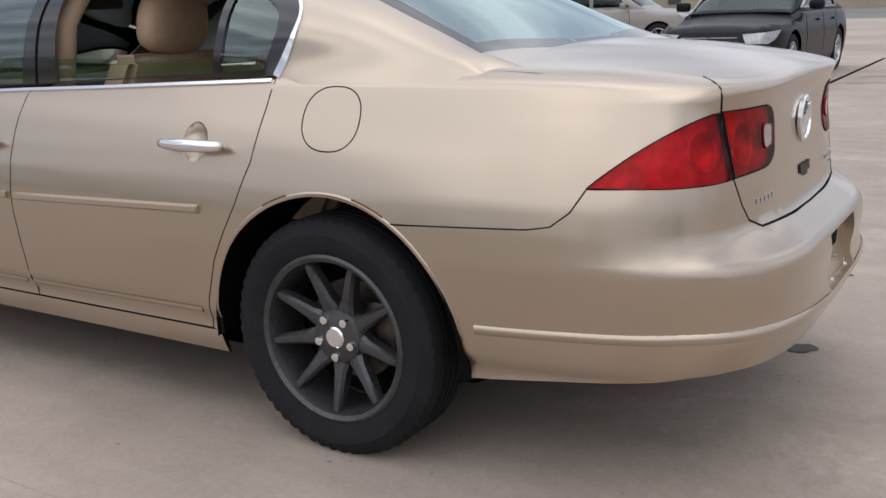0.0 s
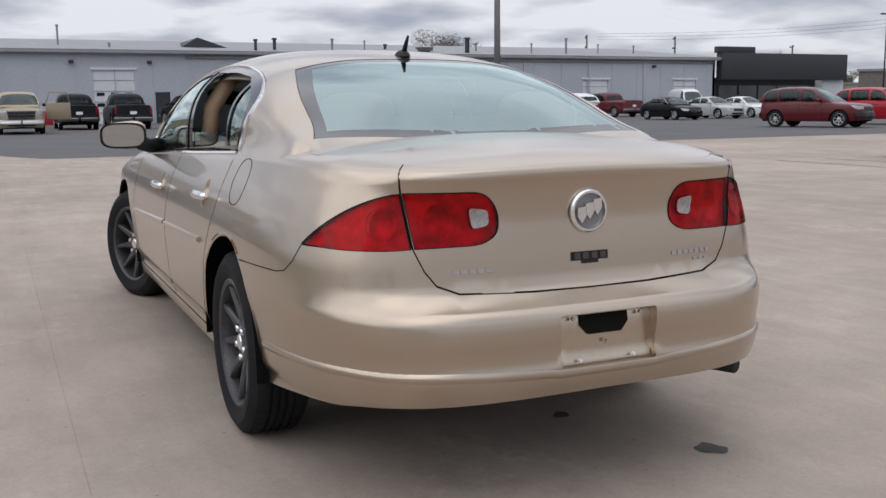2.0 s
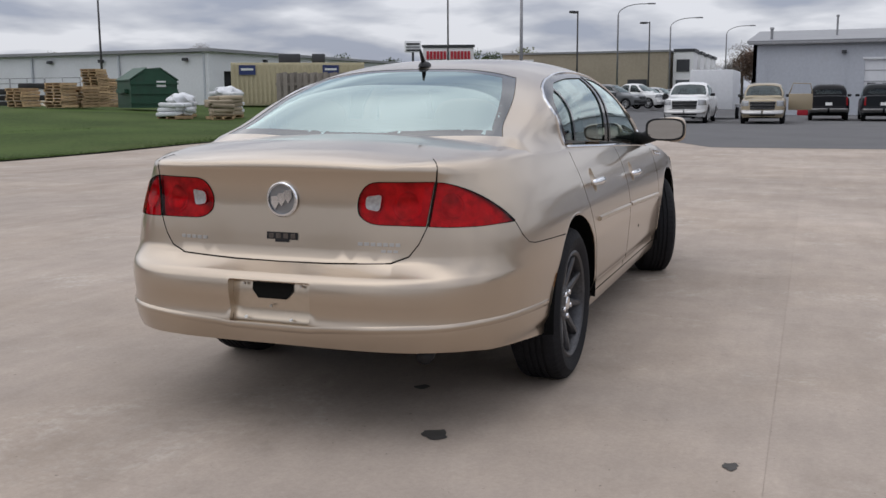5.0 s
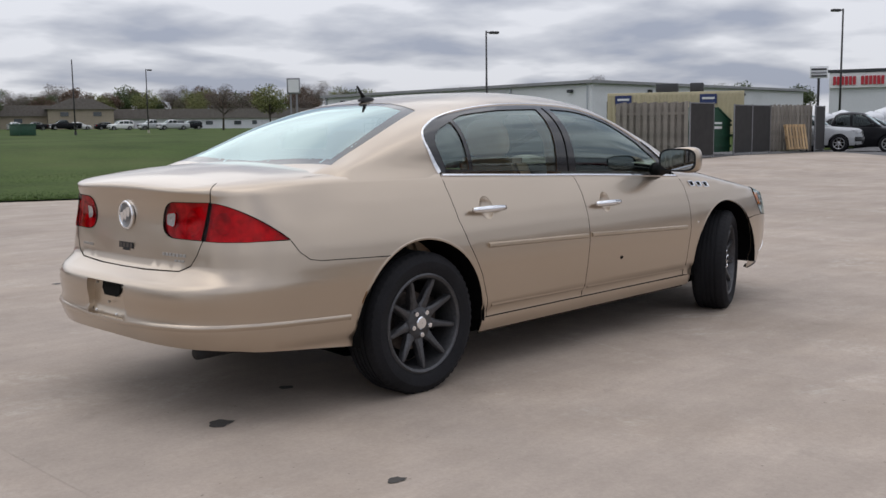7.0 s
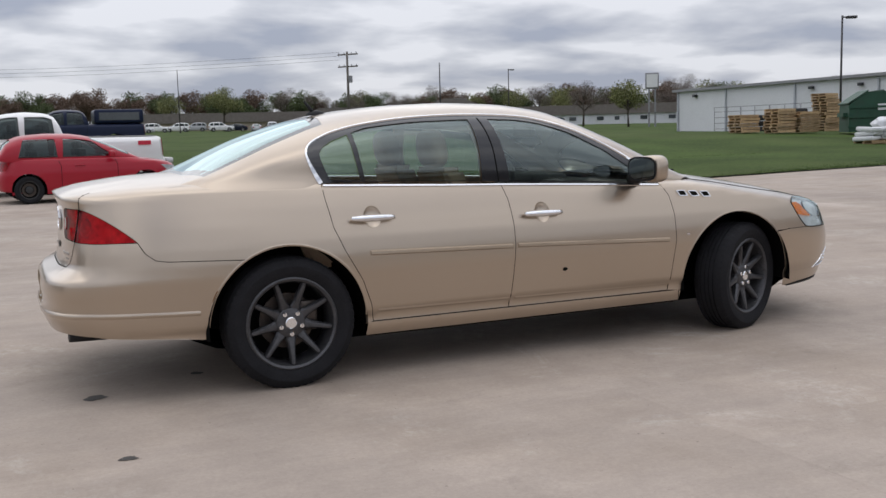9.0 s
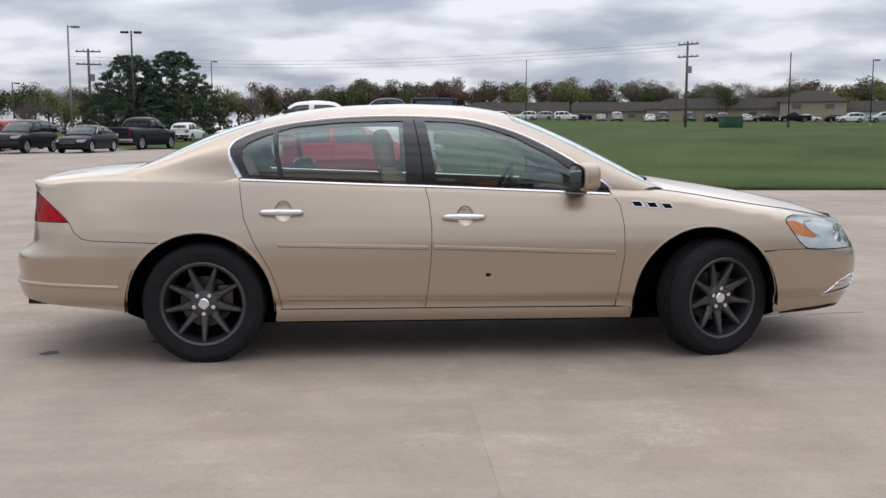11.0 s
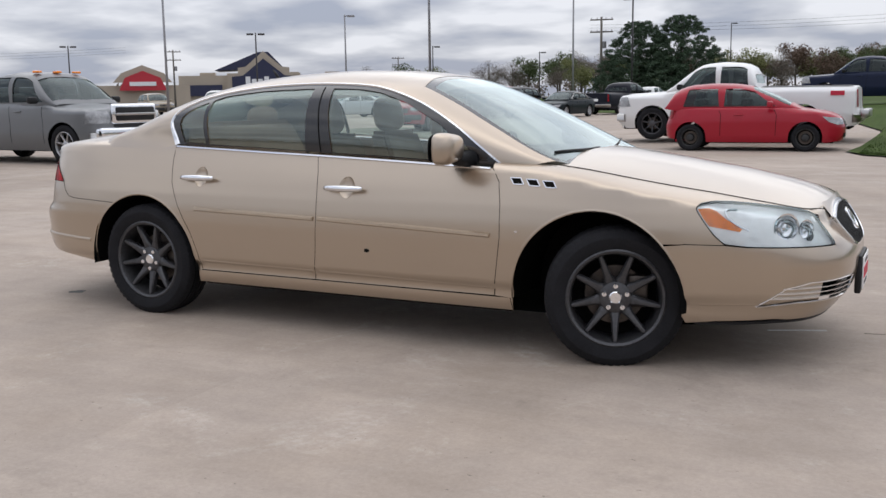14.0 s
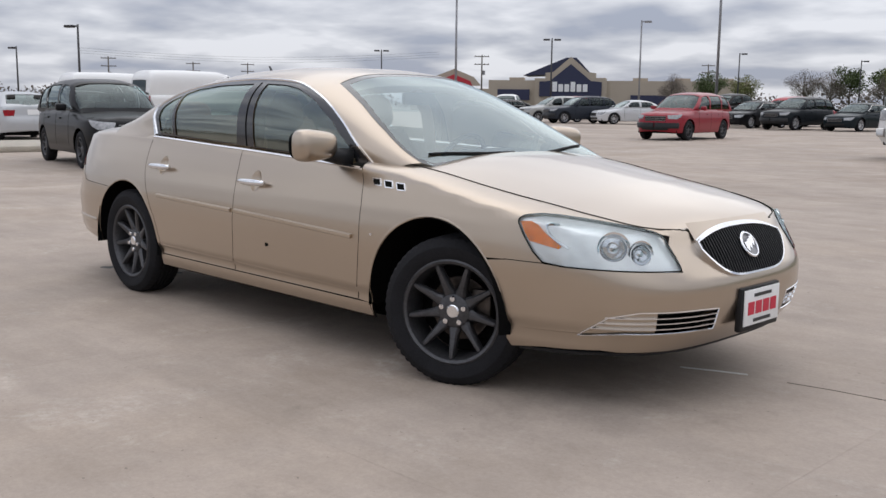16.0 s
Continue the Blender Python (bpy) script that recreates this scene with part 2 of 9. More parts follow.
def tube_mesh(points, radius, seg=8, name="tube", closed=False):
    """A round bar along a line of points; radius a number or one per point."""
    pts = [Vector(p) for p in points]
    n = len(pts)
    rad = radius if hasattr(radius, "__len__") else [radius] * n
    verts, faces = [], []
    up = Vector((0.013, 0.021, 1))
    for i, p in enumerate(pts):
        a = pts[(i - 1) % n] if (i or closed) else p
        b = pts[(i + 1) % n] if (i < n - 1 or closed) else p
        t = (b - a).normalized()
        s = t.cross(up)
        if s.length < 1e-3:
            s = t.cross(Vector((1, 0, 0)))
        s.normalize()
        w = s.cross(t)
        for k in range(seg):
            c = 2 * math.pi * k / seg
            verts.append(p + (s * math.cos(c) + w * math.sin(c)) * rad[i])
    for i in range(n if closed else n - 1):
        j = (i + 1) % n
        for k in range(seg):
            l = (k + 1) % seg
            faces.append((i * seg + k, i * seg + l, j * seg + l, j * seg + k))
    if not closed:
        faces.append(tuple(range(seg))[::-1])
        faces.append(tuple((n - 1) * seg + k for k in range(seg)))
    return mesh_of(name, verts, faces)


def lathe(profile, seg=48, axis="y", name="lathe", angle=35):
    """A turned body: profile of (radius, offset along the axis)."""
    verts, faces = [], []
    for r, o in profile:
        for k in range(seg):
            c = 2 * math.pi * k / seg
            a, b = r * math.cos(c), r * math.sin(c)
            verts.append((a, o, b) if axis == "y" else (a, b, o))
    for i in range(len(profile) - 1):
        for k in range(seg):
            l = (k + 1) % seg
            faces.append((i * seg + k, i * seg + l, (i + 1) * seg + l, (i + 1) * seg + k))
    me = mesh_of(name, verts, faces)
    me.set_sharp_from_angle(angle=radians(angle))
    return me


def table(pairs):
    xs, ys = [float(p[0]) for p in pairs], [float(p[1]) for p in pairs]
    return lambda x: float(np.interp(x, xs, ys))


def soft(pairs, w=0.06):
    """A table with its corners eased over a width w."""
    xs, ys = np.array([p[0] for p in pairs], float), np.array([p[1] for p in pairs], float)
    k = np.linspace(-w, w, 9)
    g = np.exp(-(k / (0.5 * w)) ** 2)
    g /= g.sum()
    slope0, slope1 = (ys[1] - ys[0]) / (xs[1] - xs[0]), (ys[-1] - ys[-2]) / (xs[-1] - xs[-2])

    def f(x):
        q = x + k
        v = np.interp(q, xs, ys)
        v = np.where(q < xs[0], ys[0] + slope0 * (q - xs[0]), v)
        v = np.where(q > xs[-1], ys[-1] + slope1 * (q - xs[-1]), v)
        return float((v * g).sum())
    return f


def smooth01(x, a, b):
    t = min(1.0, max(0.0, (x - a) / (b - a)))
    return t * t * (3 - 2 * t)


def inside(px, py, poly):
    x, y = poly[:, 0], poly[:, 1]
    x2, y2 = np.roll(x, -1), np.roll(y, -1)
    res = np.zeros(len(px), bool)
    for i in range(len(poly)):
        if y[i] == y2[i]:
            continue
        c = ((y[i] > py) != (y2[i] > py)) & (px < (x2[i] - x[i]) * (py - y[i]) / (y2[i] - y[i]) + x[i])
        res ^= c
    return res


def resample(poly, step, closed=True):
    pts = [np.array(p, float) for p in poly]
    out = []
    n = len(pts)
    for i in range(n if closed else n - 1):
        a, b = pts[i], pts[(i + 1) % n]
        k = max(1, int(np.linalg.norm(b - a) / step))
        for j in range(k):
            out.append(a + (b - a) * j / k)
    if not closed:
        out.append(pts[-1])
    return np.array(out)


def rounded(poly, r, n=4):
    """A polygon with its corners rounded."""
    pts = [np.array(p, float) for p in poly]
    out = []
    m = len(pts)
    for i in range(m):
        p, a, b = pts[i], pts[i - 1], pts[(i + 1) % m]
        ra = min(r, np.linalg.norm(a - p) * 0.45)
        rb = min(r, np.linalg.norm(b - p) * 0.45)
        s = p + (a - p) / np.linalg.norm(a - p) * ra
        e = p + (b - p) / np.linalg.norm(b - p) * rb
        for k in range(n + 1):
            t = k / n
            out.append((1 - t) ** 2 * s + 2 * t * (1 - t) * p + t * t * e)
    return out


def normal_of(F, a, b, e=2e-3):
    n = (Vector(F(a + e, b)) - Vector(F(a - e, b))).cross(Vector(F(a, b + e)) - Vector(F(a, b - e)))
    n = n.normalized() if n.length else Vector((0, 0, 1))
    if CORE[0]:
        p = Vector(F(a, b))
        core = Vector((min(max(p.x, CORE[0][0]), CORE[0][1]), 0, CORE[0][2]))
        return n if n.dot(p - core) > 0 else -n
    return n if n.z >= 0 else -n


CORE = [None]


def patch(F, outline, holes=(), step=0.05, lift=0.0, flip=False, name="panel"):
    """A skin over the outline in the two coordinates of the surface F, less the holes, with its true normals."""
    from mathutils.geometry import delaunay_2d_cdt
    rings = [resample(outline, step * 0.7)] + [resample(h, step * 0.7) for h in holes]
    verts, edges = [], []
    for r in rings:
        k = len(verts)
        verts += [Vector((float(p[0]), float(p[1]))) for p in r]
        edges += [(k + i, k + (i + 1) % len(r)) for i in range(len(r))]
    lo, hi = rings[0].min(0), rings[0].max(0)
    gx, gy = np.meshgrid(np.arange(lo[0] + step / 2, hi[0], step), np.arange(lo[1] + step / 2, hi[1], step))
    gx, gy = gx.ravel(), gy.ravel()
    ok = inside(gx, gy, rings[0])
    for r in rings[1:]:
        ok &= ~inside(gx, gy, r)
    allr = np.concatenate(rings)
    for x, y in zip(gx[ok], gy[ok]):
        if np.min((allr[:, 0] - x) ** 2 + (allr[:, 1] - y) ** 2) > (0.4 * step) ** 2:
            verts.append(Vector((float(x), float(y))))
    vs, _, fs, *_ = delaunay_2d_cdt(verts, edges, [], 0, 1e-6)
    c = np.array([[sum(vs[i].x for i in f) / len(f), sum(vs[i].y for i in f) / len(f)] for f in fs])
    ok = inside(c[:, 0], c[:, 1], rings[0])
    for r in rings[1:]:
        ok &= ~inside(c[:, 0], c[:, 1], r)
    P, N = [], []
    for v in vs:
        n = normal_of(F, v.x, v.y)
        P.append(Vector(F(v.x, v.y)) + n * lift)
        N.append(n)
    faces = []
    for f, k in zip(fs, ok):
        if k:
            f = tuple(f)
            g = (P[f[1]] - P[f[0]]).cross(P[f[2]] - P[f[0]])
            faces.append(f if g.dot(N[f[0]]) > 0 else f[::-1])
    return mesh_of(name, P, faces, normals=N)


def ribbon(F, line, width, height, flip=False, closed=False, step=0.03, base=-0.001, name="strip", top=0.6):
    """A raised strip along a line on the surface F, with chamfered edges."""
    pts = resample(line, step, closed)
    P = [Vector(F(*p)) for p in pts]
    N = [normal_of(F, *p) for p in pts]
    verts, faces = [], []
    n = len(P)
    w = width if hasattr(width, "__call__") else (lambda s: width)
    for i in range(n):
        a = P[i - 1] if (i or closed) else P[i]
        b = P[(i + 1) % n] if (i < n - 1 or closed) else P[i]
        s = N[i].cross(b - a)
        s = s.normalized() if s.length else Vector((0, 0, 1))
        h = w(i / max(1, n - 1)) / 2
        for k, z in ((-1, base), (-top, height), (top, height), (1, base)):
            verts.append(P[i] + s * (h * k) + N[i] * z)
    for i in range(n if closed else n - 1):
        j = (i + 1) % n
        for k in range(3):
            faces.append((i * 4 + k, j * 4 + k, j * 4 + k + 1, i * 4 + k + 1))
    if not closed:
        faces += [(3, 2, 1, 0), tuple((n - 1) * 4 + k for k in range(4))]
    me = mesh_of(name, verts, faces)
    bm = bmesh.new()
    bm.from_mesh(me)
    bmesh.ops.recalc_face_normals(bm, faces=bm.faces)
    bm.to_mesh(me)
    bm.free()
    me.set_sharp_from_angle(angle=radians(35))
    return me


def merged(*meshes):
    """Several meshes as one, keeping their normals."""
    verts, faces, norms = [], [], []
    for me in meshes:
        k = len(verts)
        cn = me.corner_normals
        vn = [None] * len(me.vertices)
        for lp in me.loops:
            vn[lp.vertex_index] = tuple(cn[lp.index].vector)
        verts += [tuple(v.co) for v in me.vertices]
        norms += [v or (0, 0, 1) for v in vn]
        faces += [tuple(k + i for i in p.vertices) for p in me.polygons]
    return mesh_of("merged", verts, faces, normals=norms)


def mirrored(me):
    verts = [(v.co.x, -v.co.y, v.co.z) for v in me.vertices]
    cn = me.corner_normals
    vn = [(0, 0, 1)] * len(me.vertices)
    for lp in me.loops:
        n = cn[lp.index].vector
        vn[lp.vertex_index] = (n.x, -n.y, n.z)
    return mesh_of(me.name, verts, [tuple(p.vertices)[::-1] for p in me.polygons], normals=vn)


class CarForm:
    """The skin of a car. x runs to its nose, y to its left. Lower body: body(u, v) with u along the plan outline from the middle of the
    tail (left side positive) and v the height, above the shoulder over its rounding; deck(x, y): bonnet and boot lid; cabin(x, a): glass and roof, a from
    the left belt over the roof to the right one."""

    def __init__(s, rear, front, half, nose=(7, 3.3), tail=(8, 4), side=(), tail_in=(), nose_in=(), deck=(), crown=(0.05, 0.075), shoulder=(1.015, 0.70), reach=(), base=(), width=(), roof=(), power=3.0, mid=1.4, drop=0.055):
        s.mid, s.flowing = mid, False
        pts = []
        for sgn, ln, (nx, ny) in ((-1, mid - rear, tail), (1, front - mid, nose)):
            seg = []
            for i in range(241):
                th = math.pi / 2 * i / 240
                X, Y = math.cos(th) ** (2 / nx), math.sin(th) ** (2 / ny)
                nrm = Vector((sgn * nx * X ** (nx - 1) / ln, ny * Y ** (ny - 1) / half, 0)).normalized()
                seg.append((mid + sgn * ln * X, half * Y, nrm.x, nrm.y))
            pts += seg if sgn < 0 else seg[::-1][1:]
        A = np.array(pts)
        U = np.concatenate([[0], np.cumsum(np.hypot(np.diff(A[:, 0]), np.diff(A[:, 1])))])
        uu = np.linspace(0, U[-1], 500)
        s.U, s.A = uu, np.stack([np.interp(uu, U, A[:, k]) for k in range(4)], 1)
        ker = np.ones(9) / 9
        for k in (2, 3):
            pad = np.pad(s.A[:, k], 4, mode="edge")
            s.A[:, k] = np.convolve(pad, ker, "valid")
        s.total = float(uu[-1])
        s.side, s.tail_in, s.nose_in = soft(side, 0.03), soft(tail_in, 0.03), soft(nose_in, 0.03)
        s.top, s.crown, s.shoulder, s.drop = soft(deck, 0.12), crown, shoulder, drop
        s.reach = soft(reach, 0.1)
        s.base, s.width, s.roof, s.power = soft(base, 0.1), soft(width, 0.15), soft(roof, 0.16), power

    def plan(s, u):
        g = -1 if u < 0 else 1
        q = min(abs(u), s.total)
        x, y, nx, ny = (float(np.interp(q, s.U, s.A[:, k])) for k in range(4))
        return x, g * y, nx, g * ny

    def at_x(s, x):
        """u where the left side passes x."""
        return float(np.interp(x, s.A[:, 0], s.U))

    def at_y(s, y, end=-1):
        """u where the tail (-1) or the nose (1) passes y."""
        k = len(s.U) // 2
        if end < 0:
            return math.copysign(float(np.interp(abs(y), s.A[:k, 1], s.U[:k])), y) if y else 0.0
        return math.copysign(float(np.interp(abs(y), s.A[k:, 1][::-1], s.U[k:][::-1])), y if y else 1)

    def deck_z(s, x, y):
        cr = s.crown[0] + (s.crown[1] - s.crown[0]) * smooth01(x, 2.0, 3.2)
        return s.top(x) - cr * (y / 0.75) ** 2

    def deck(s, x, y):
        return (x, y, s.deck_z(x, y))

    def inset(s, nx, ny, z):
        wf, wr, ws = max(0, nx) ** 2, max(0, -nx) ** 2, ny * ny
        return wf * s.nose_in(z) + wr * s.tail_in(z) + ws * s.side(z)

    def top_of(s, u):
        """Shoulder height, and where its rounding ends."""
        x, y, nx, ny = s.plan(u)
        wf, wr, ws = max(0, nx) ** 2, max(0, -nx) ** 2, ny * ny
        full = ws * s.reach(x) + (1 - ws) * (s.inset(nx, ny, s.shoulder[1] if nx > 0 else s.shoulder[0]) + 0.035)
        xi, yi = x - nx * full, y - ny * full
        zt = s.deck_z(xi, yi)
        zs = ws * (zt - s.drop) + (1 - ws) * min(zt - 0.012, s.shoulder[1] if nx > 0 else s.shoulder[0])
        d0 = s.inset(nx, ny, zs)
        return zs, d0, max(full, d0 + 0.012), zt

    def rim(s, u):
        return s.top_of(u)[0] + 0.1

    def body(s, u, v):
        x, y, nx, ny = s.plan(u)
        zs, d0, d1, zt = s.top_of(u)
        if v <= zs:
            d, z = s.inset(nx, ny, v), v
        else:
            t = min(1.0, (v - zs) / 0.1)
            h, w = zt - zs, d1 - d0
            m = max(0.0, (s.inset(nx, ny, zs) - s.inset(nx, ny, zs - 0.02)) / 0.02)
            xi, yi = x - nx * d1, y - ny * d1
            fall = min(1.0, max(0.0, (s.deck_z(xi - nx * 0.03, yi - ny * 0.03) - s.deck_z(xi, yi)) / 0.03))
            rise = max(0.3 * h, (h - fall * w) / max(0.3, 1 - fall * m))
            k = min(m * rise, 0.85 * w)
            d, z = d0 + 2 * t * (1 - t) * k + t * t * w, zs + 2 * t * (1 - t) * rise + t * t * h
        return (x - nx * d, y - ny * d, z)

    def cabin(s, x, a):
        zb, w, h = s.base(x), s.width(x), max(0.01, s.roof(x) - s.base(x))
        c, q = math.cos(a), math.sin(a)
        r = (abs(c) ** s.power + abs(q) ** s.power) ** (-1 / s.power)
        k = r * q
        z = zb + (h if k > 0 or not s.flowing else 0.35) * k
        y = w * r * abs(c)
        if s.flowing and x < 0.4:
            side = s.plan(s.at_x(x))[1] - s.side(z)
            f = (1 - smooth01(z, 1.0, 1.17)) * (1 - smooth01(x, 0.10, 0.30)) * smooth01(r * abs(c), 0.75, 0.97)
            y = y * (1 - f) + side * f - 0.004 * (1 - smooth01(z, 0.99, 1.035)) * (1 - smooth01(x, 0.10, 0.30))
            z -= 0.045 * (1 - smooth01(x, -0.5, -0.34)) * smooth01(r * abs(c), 0.88, 0.97)
        return (x, math.copysign(y, c), z)

    def by_z(s, x, z):
        """The angle on the cabin's left side at a height."""
        zb, h = s.base(x), max(0.01, s.roof(x) - s.base(x))
        k = min(0.98, max(-0.3, (z - zb) / h))
        c = (1 - abs(k) ** s.power) ** (1 / s.power)
        return math.atan2(k, c)

    def by_y(s, x, y):
        c = max(-0.99, min(0.99, y / s.width(x)))
        return math.atan2((1 - abs(c) ** s.power) ** (1 / s.power), c)


# ---------------------------------------------------------------- the gold saloon
L = CarForm(
    rear=-1.165, front=3.985, half=0.905,
    side=[(0.18, 0.075), (0.245, 0.05), (0.30, 0.032), (0.33, 0.04), (0.37, 0.016), (0.45, 0.010), (0.6, 0.0), (0.68, 0.004), (0.76, 0.016), (0.85, 0.040), (0.92, 0.066), (1.0, 0.103), (1.05, 0.128), (1.12, 0.165)],
    tail_in=[(0.26, 0.10), (0.33, 0.045), (0.40, 0.012), (0.445, 0.0), (0.475, 0.018), (0.55, 0.006), (0.60, 0.012), (0.625, 0.034), (0.645, 0.092), (0.662, 0.116), (0.70, 0.122), (0.76, 0.128), (0.88, 0.142), (0.955, 0.138), (1.0, 0.118), (1.03, 0.106)],
    nose_in=[(0.22, 0.14), (0.28, 0.085), (0.35, 0.03), (0.45, 0.002), (0.53, 0.0), (0.57, 0.012), (0.62, 0.045), (0.67, 0.085), (0.72, 0.13), (0.78, 0.19)],
    deck=[(-1.10, 1.005), (-1.04, 1.034), (-0.94, 1.062), (-0.7, 1.094), (-0.45, 1.108), (0.0, 1.112), (0.5, 1.09), (2.3, 1.035), (2.6, 1.022), (2.775, 1.003), (3.03, 0.963), (3.39, 0.903), (3.65, 0.846), (3.80, 0.795), (3.92, 0.70)],
    reach=[(-1.2, 0.20), (-0.95, 0.285), (-0.4, 0.285), (0.0, 0.20), (0.25, 0.14), (2.2, 0.125), (2.45, 0.195), (3.2, 0.195), (3.7, 0.19)],
    base=[(-0.7, 1.05), (0.0, 1.052), (0.2, 1.045), (2.3, 0.950), (2.75, 0.93)],
    width=[(-0.6, 0.66), (-0.35, 0.70), (0.0, 0.755), (0.3, 0.775), (2.2, 0.785), (2.5, 0.755), (2.7, 0.72)],
    roof=[(-0.6, 1.03), (-0.42, 1.098), (-0.2, 1.205), (0.0, 1.295), (0.2, 1.362), (0.36, 1.402), (0.55, 1.435), (0.8, 1.459), (1.15, 1.472), (1.5, 1.460), (1.75, 1.424), (1.95, 1.352), (2.2, 1.24), (2.43, 1.118), (2.62, 1.008), (2.75, 0.93)])

L.flowing = True
CORE[0] = (-0.4, 3.2, 0.55)
gold_saloon = thing("saloon_car", "gold metallic four-door saloon with dark alloy wheels parked on concrete", "car", pose(0, 0, 0))
ax = L.at_x


def sd(points):
    """Side outline: x and height to the body's own coordinates."""
    return [(ax(x), z) for x, z in points]


def both(name, me, material, label=""):
    part(name, me, material, gold_saloon, label)
    return part(name, mirrored(me), material, gold_saloon, label)


def arc(cx, cz, r, a0, a1, n=22, ry=None):
    return [(cx + r * math.cos(radians(a0 + (a1 - a0) * i / n)), cz + (ry or r) * math.sin(radians(a0 + (a1 - a0) * i / n))) for i in range(n + 1)]


AXLE = 0.335
gap_rear = [(0.207, 1.042), (0.214, 0.959), (0.238, 0.818), (0.291, 0.692), (0.38, 0.533), (0.424, 0.405), (0.438, 0.312)]
gap_mid = [(1.244, 1.0), (1.269, 0.905), (1.281, 0.778), (1.281, 0.651), (1.268, 0.492), (1.245, 0.310)]
gap_front = [(2.314, 0.950), (2.358, 0.882), (2.376, 0.77), (2.379, 0.609), (2.356, 0.447), (2.336, 0.308)]
# the edge of the boot lid crosses the lamps on a slant
SPLIT_LOW, SPLIT_TOP = L.at_y(0.58) + 0.045, L.at_y(0.585) + 0.088
SPLIT_RIM = SPLIT_TOP + 0.012
lamp_top = []
for i in range(15):
    u = SPLIT_TOP + 0.006 + (ax(-0.735) - SPLIT_TOP - 0.006) * i / 14
    k = (u - L.at_y(0.59)) / (ax(-0.735) - L.at_y(0.59))
    lamp_top.append((u, 0.801 + 0.161 * (1 - k ** 2.3)))
seam_rear = [(ax(-0.735), 0.797), (ax(-0.70), 0.745), (ax(-0.655), 0.711), (ax(-0.60), 0.702), (ax(-0.478), 0.698), (ax(-0.226), 0.688)]
lid_low = [(SPLIT_LOW, 0.80), (L.at_y(0.562) + 0.022, 0.735), (L.at_y(0.53) + 0.01, 0.69), (L.at_y(0.46), 0.664), (L.at_y(0.2), 0.655)]

# lower panels of the left side, mirrored to the right
quarter_deck_u = [SPLIT_RIM + (ax(-0.30) - SPLIT_RIM) * i / 24 for i in range(25)]
quarter = ([(ax(x), z) for x, z in gap_rear] + sd([(0.407, 0.30)])
           + [(ax(x), z) for x, z in arc(-0.012, AXLE, 0.408, -5, 120.5)] + [q for q in seam_rear[::-1][1:]] + lamp_top[::-1]
           + [(u, L.rim(u)) for u in quarter_deck_u] + [(u, L.rim(u)) for u in [ax(-0.2), ax(-0.1), ax(0.0), ax(0.1), ax(0.2)]])
both("quarter_panel", patch(L.body, quarter, step=0.035), M["gold"])
def cup_ring(x0, zc, k=1.0, n=24):
    return [(ax(x0 + 0.125) + 0.05 * k * math.cos(a), zc + 0.004 + 0.058 * k * math.sin(a)) for a in (2 * math.pi * i / n for i in range(n))]


CUPS = {"rear_door": (0.33, 0.857), "front_door": (1.345, 0.826)}
door_r = [(ax(x), z) for x, z in gap_rear] + [(ax(x), z) for x, z in gap_mid[::-1]] + sd([(0.9, 1.012), (0.55, 1.028)])
door_f = [(ax(x), z) for x, z in gap_mid] + [(ax(x), z) for x, z in gap_front[::-1]] + sd([(1.9, 0.970), (1.5, 0.989)])
doors = {}
for nm, outline in (("rear_door", door_r), ("front_door", door_f)):
    me = patch(L.body, outline, holes=[cup_ring(*CUPS[nm])], step=0.035)
    doors[nm, 1] = part(nm, me, M["gold"], gold_saloon)
    doors[nm, -1] = part(nm, mirrored(me), M["gold"], gold_saloon)
both("rocker_panel", patch(L.body, sd([(0.41, 0.306), (0.40, 0.235), (2.43, 0.235), (2.42, 0.300), (1.4, 0.304)]), step=0.04), M["gold"])
fender_top_u = [ax(2.30) + (ax(3.42) - ax(2.30)) * i / 24 for i in range(25)]
fender = ([(ax(x), z) for x, z in gap_front] + sd([(2.425, 0.30), (2.432, 0.24)]) + [(ax(x), z) for x, z in arc(2.862, AXLE, 0.422, 180, 42)]
          + sd([(3.30, 0.622), (3.465, 0.622), (3.42, 0.665), (3.37, 0.73), (3.335, 0.785), (3.35, 0.815)])
          + [(u, L.rim(u)) for u in fender_top_u[::-1]])
both("front_fender", patch(L.body, fender, step=0.035), M["gold"])

# bumpers go round both sides
rb_half = [(0.0, 0.356), (L.at_y(0.45), 0.354), (L.at_y(0.66), 0.352), (L.at_y(0.75), 0.346), (ax(-0.90), 0.336), (ax(-0.66), 0.322), (ax(-0.431), 0.302)] + [(ax(x), z) for x, z in arc(-0.012, AXLE, 0.408, 186, 121)] + seam_rear[::-1][1:] + [(ax(-0.76), 0.797)] + lid_low
plate_hole = [(L.at_y(0.172), 0.596), (L.at_y(-0.172), 0.596), (L.at_y(-0.165), 0.432), (L.at_y(0.165), 0.432)]
rb = rb_half + [(0.0, 0.653)] + [(-u, z) for u, z in rb_half[::-1][:-1]]
part("rear_bumper", patch(L.body, rb, holes=[rounded(plate_hole, 0.012)], step=0.035), M["gold"], gold_saloon)
T = L.total
fy = lambda y: L.at_y(y, 1)
grille_z = lambda y: 0.752 - 0.045 * (abs(y) / 0.345) ** 2.6
grille_low = lambda y: 0.562 + 0.115 * (abs(y) / 0.345) ** 4.5
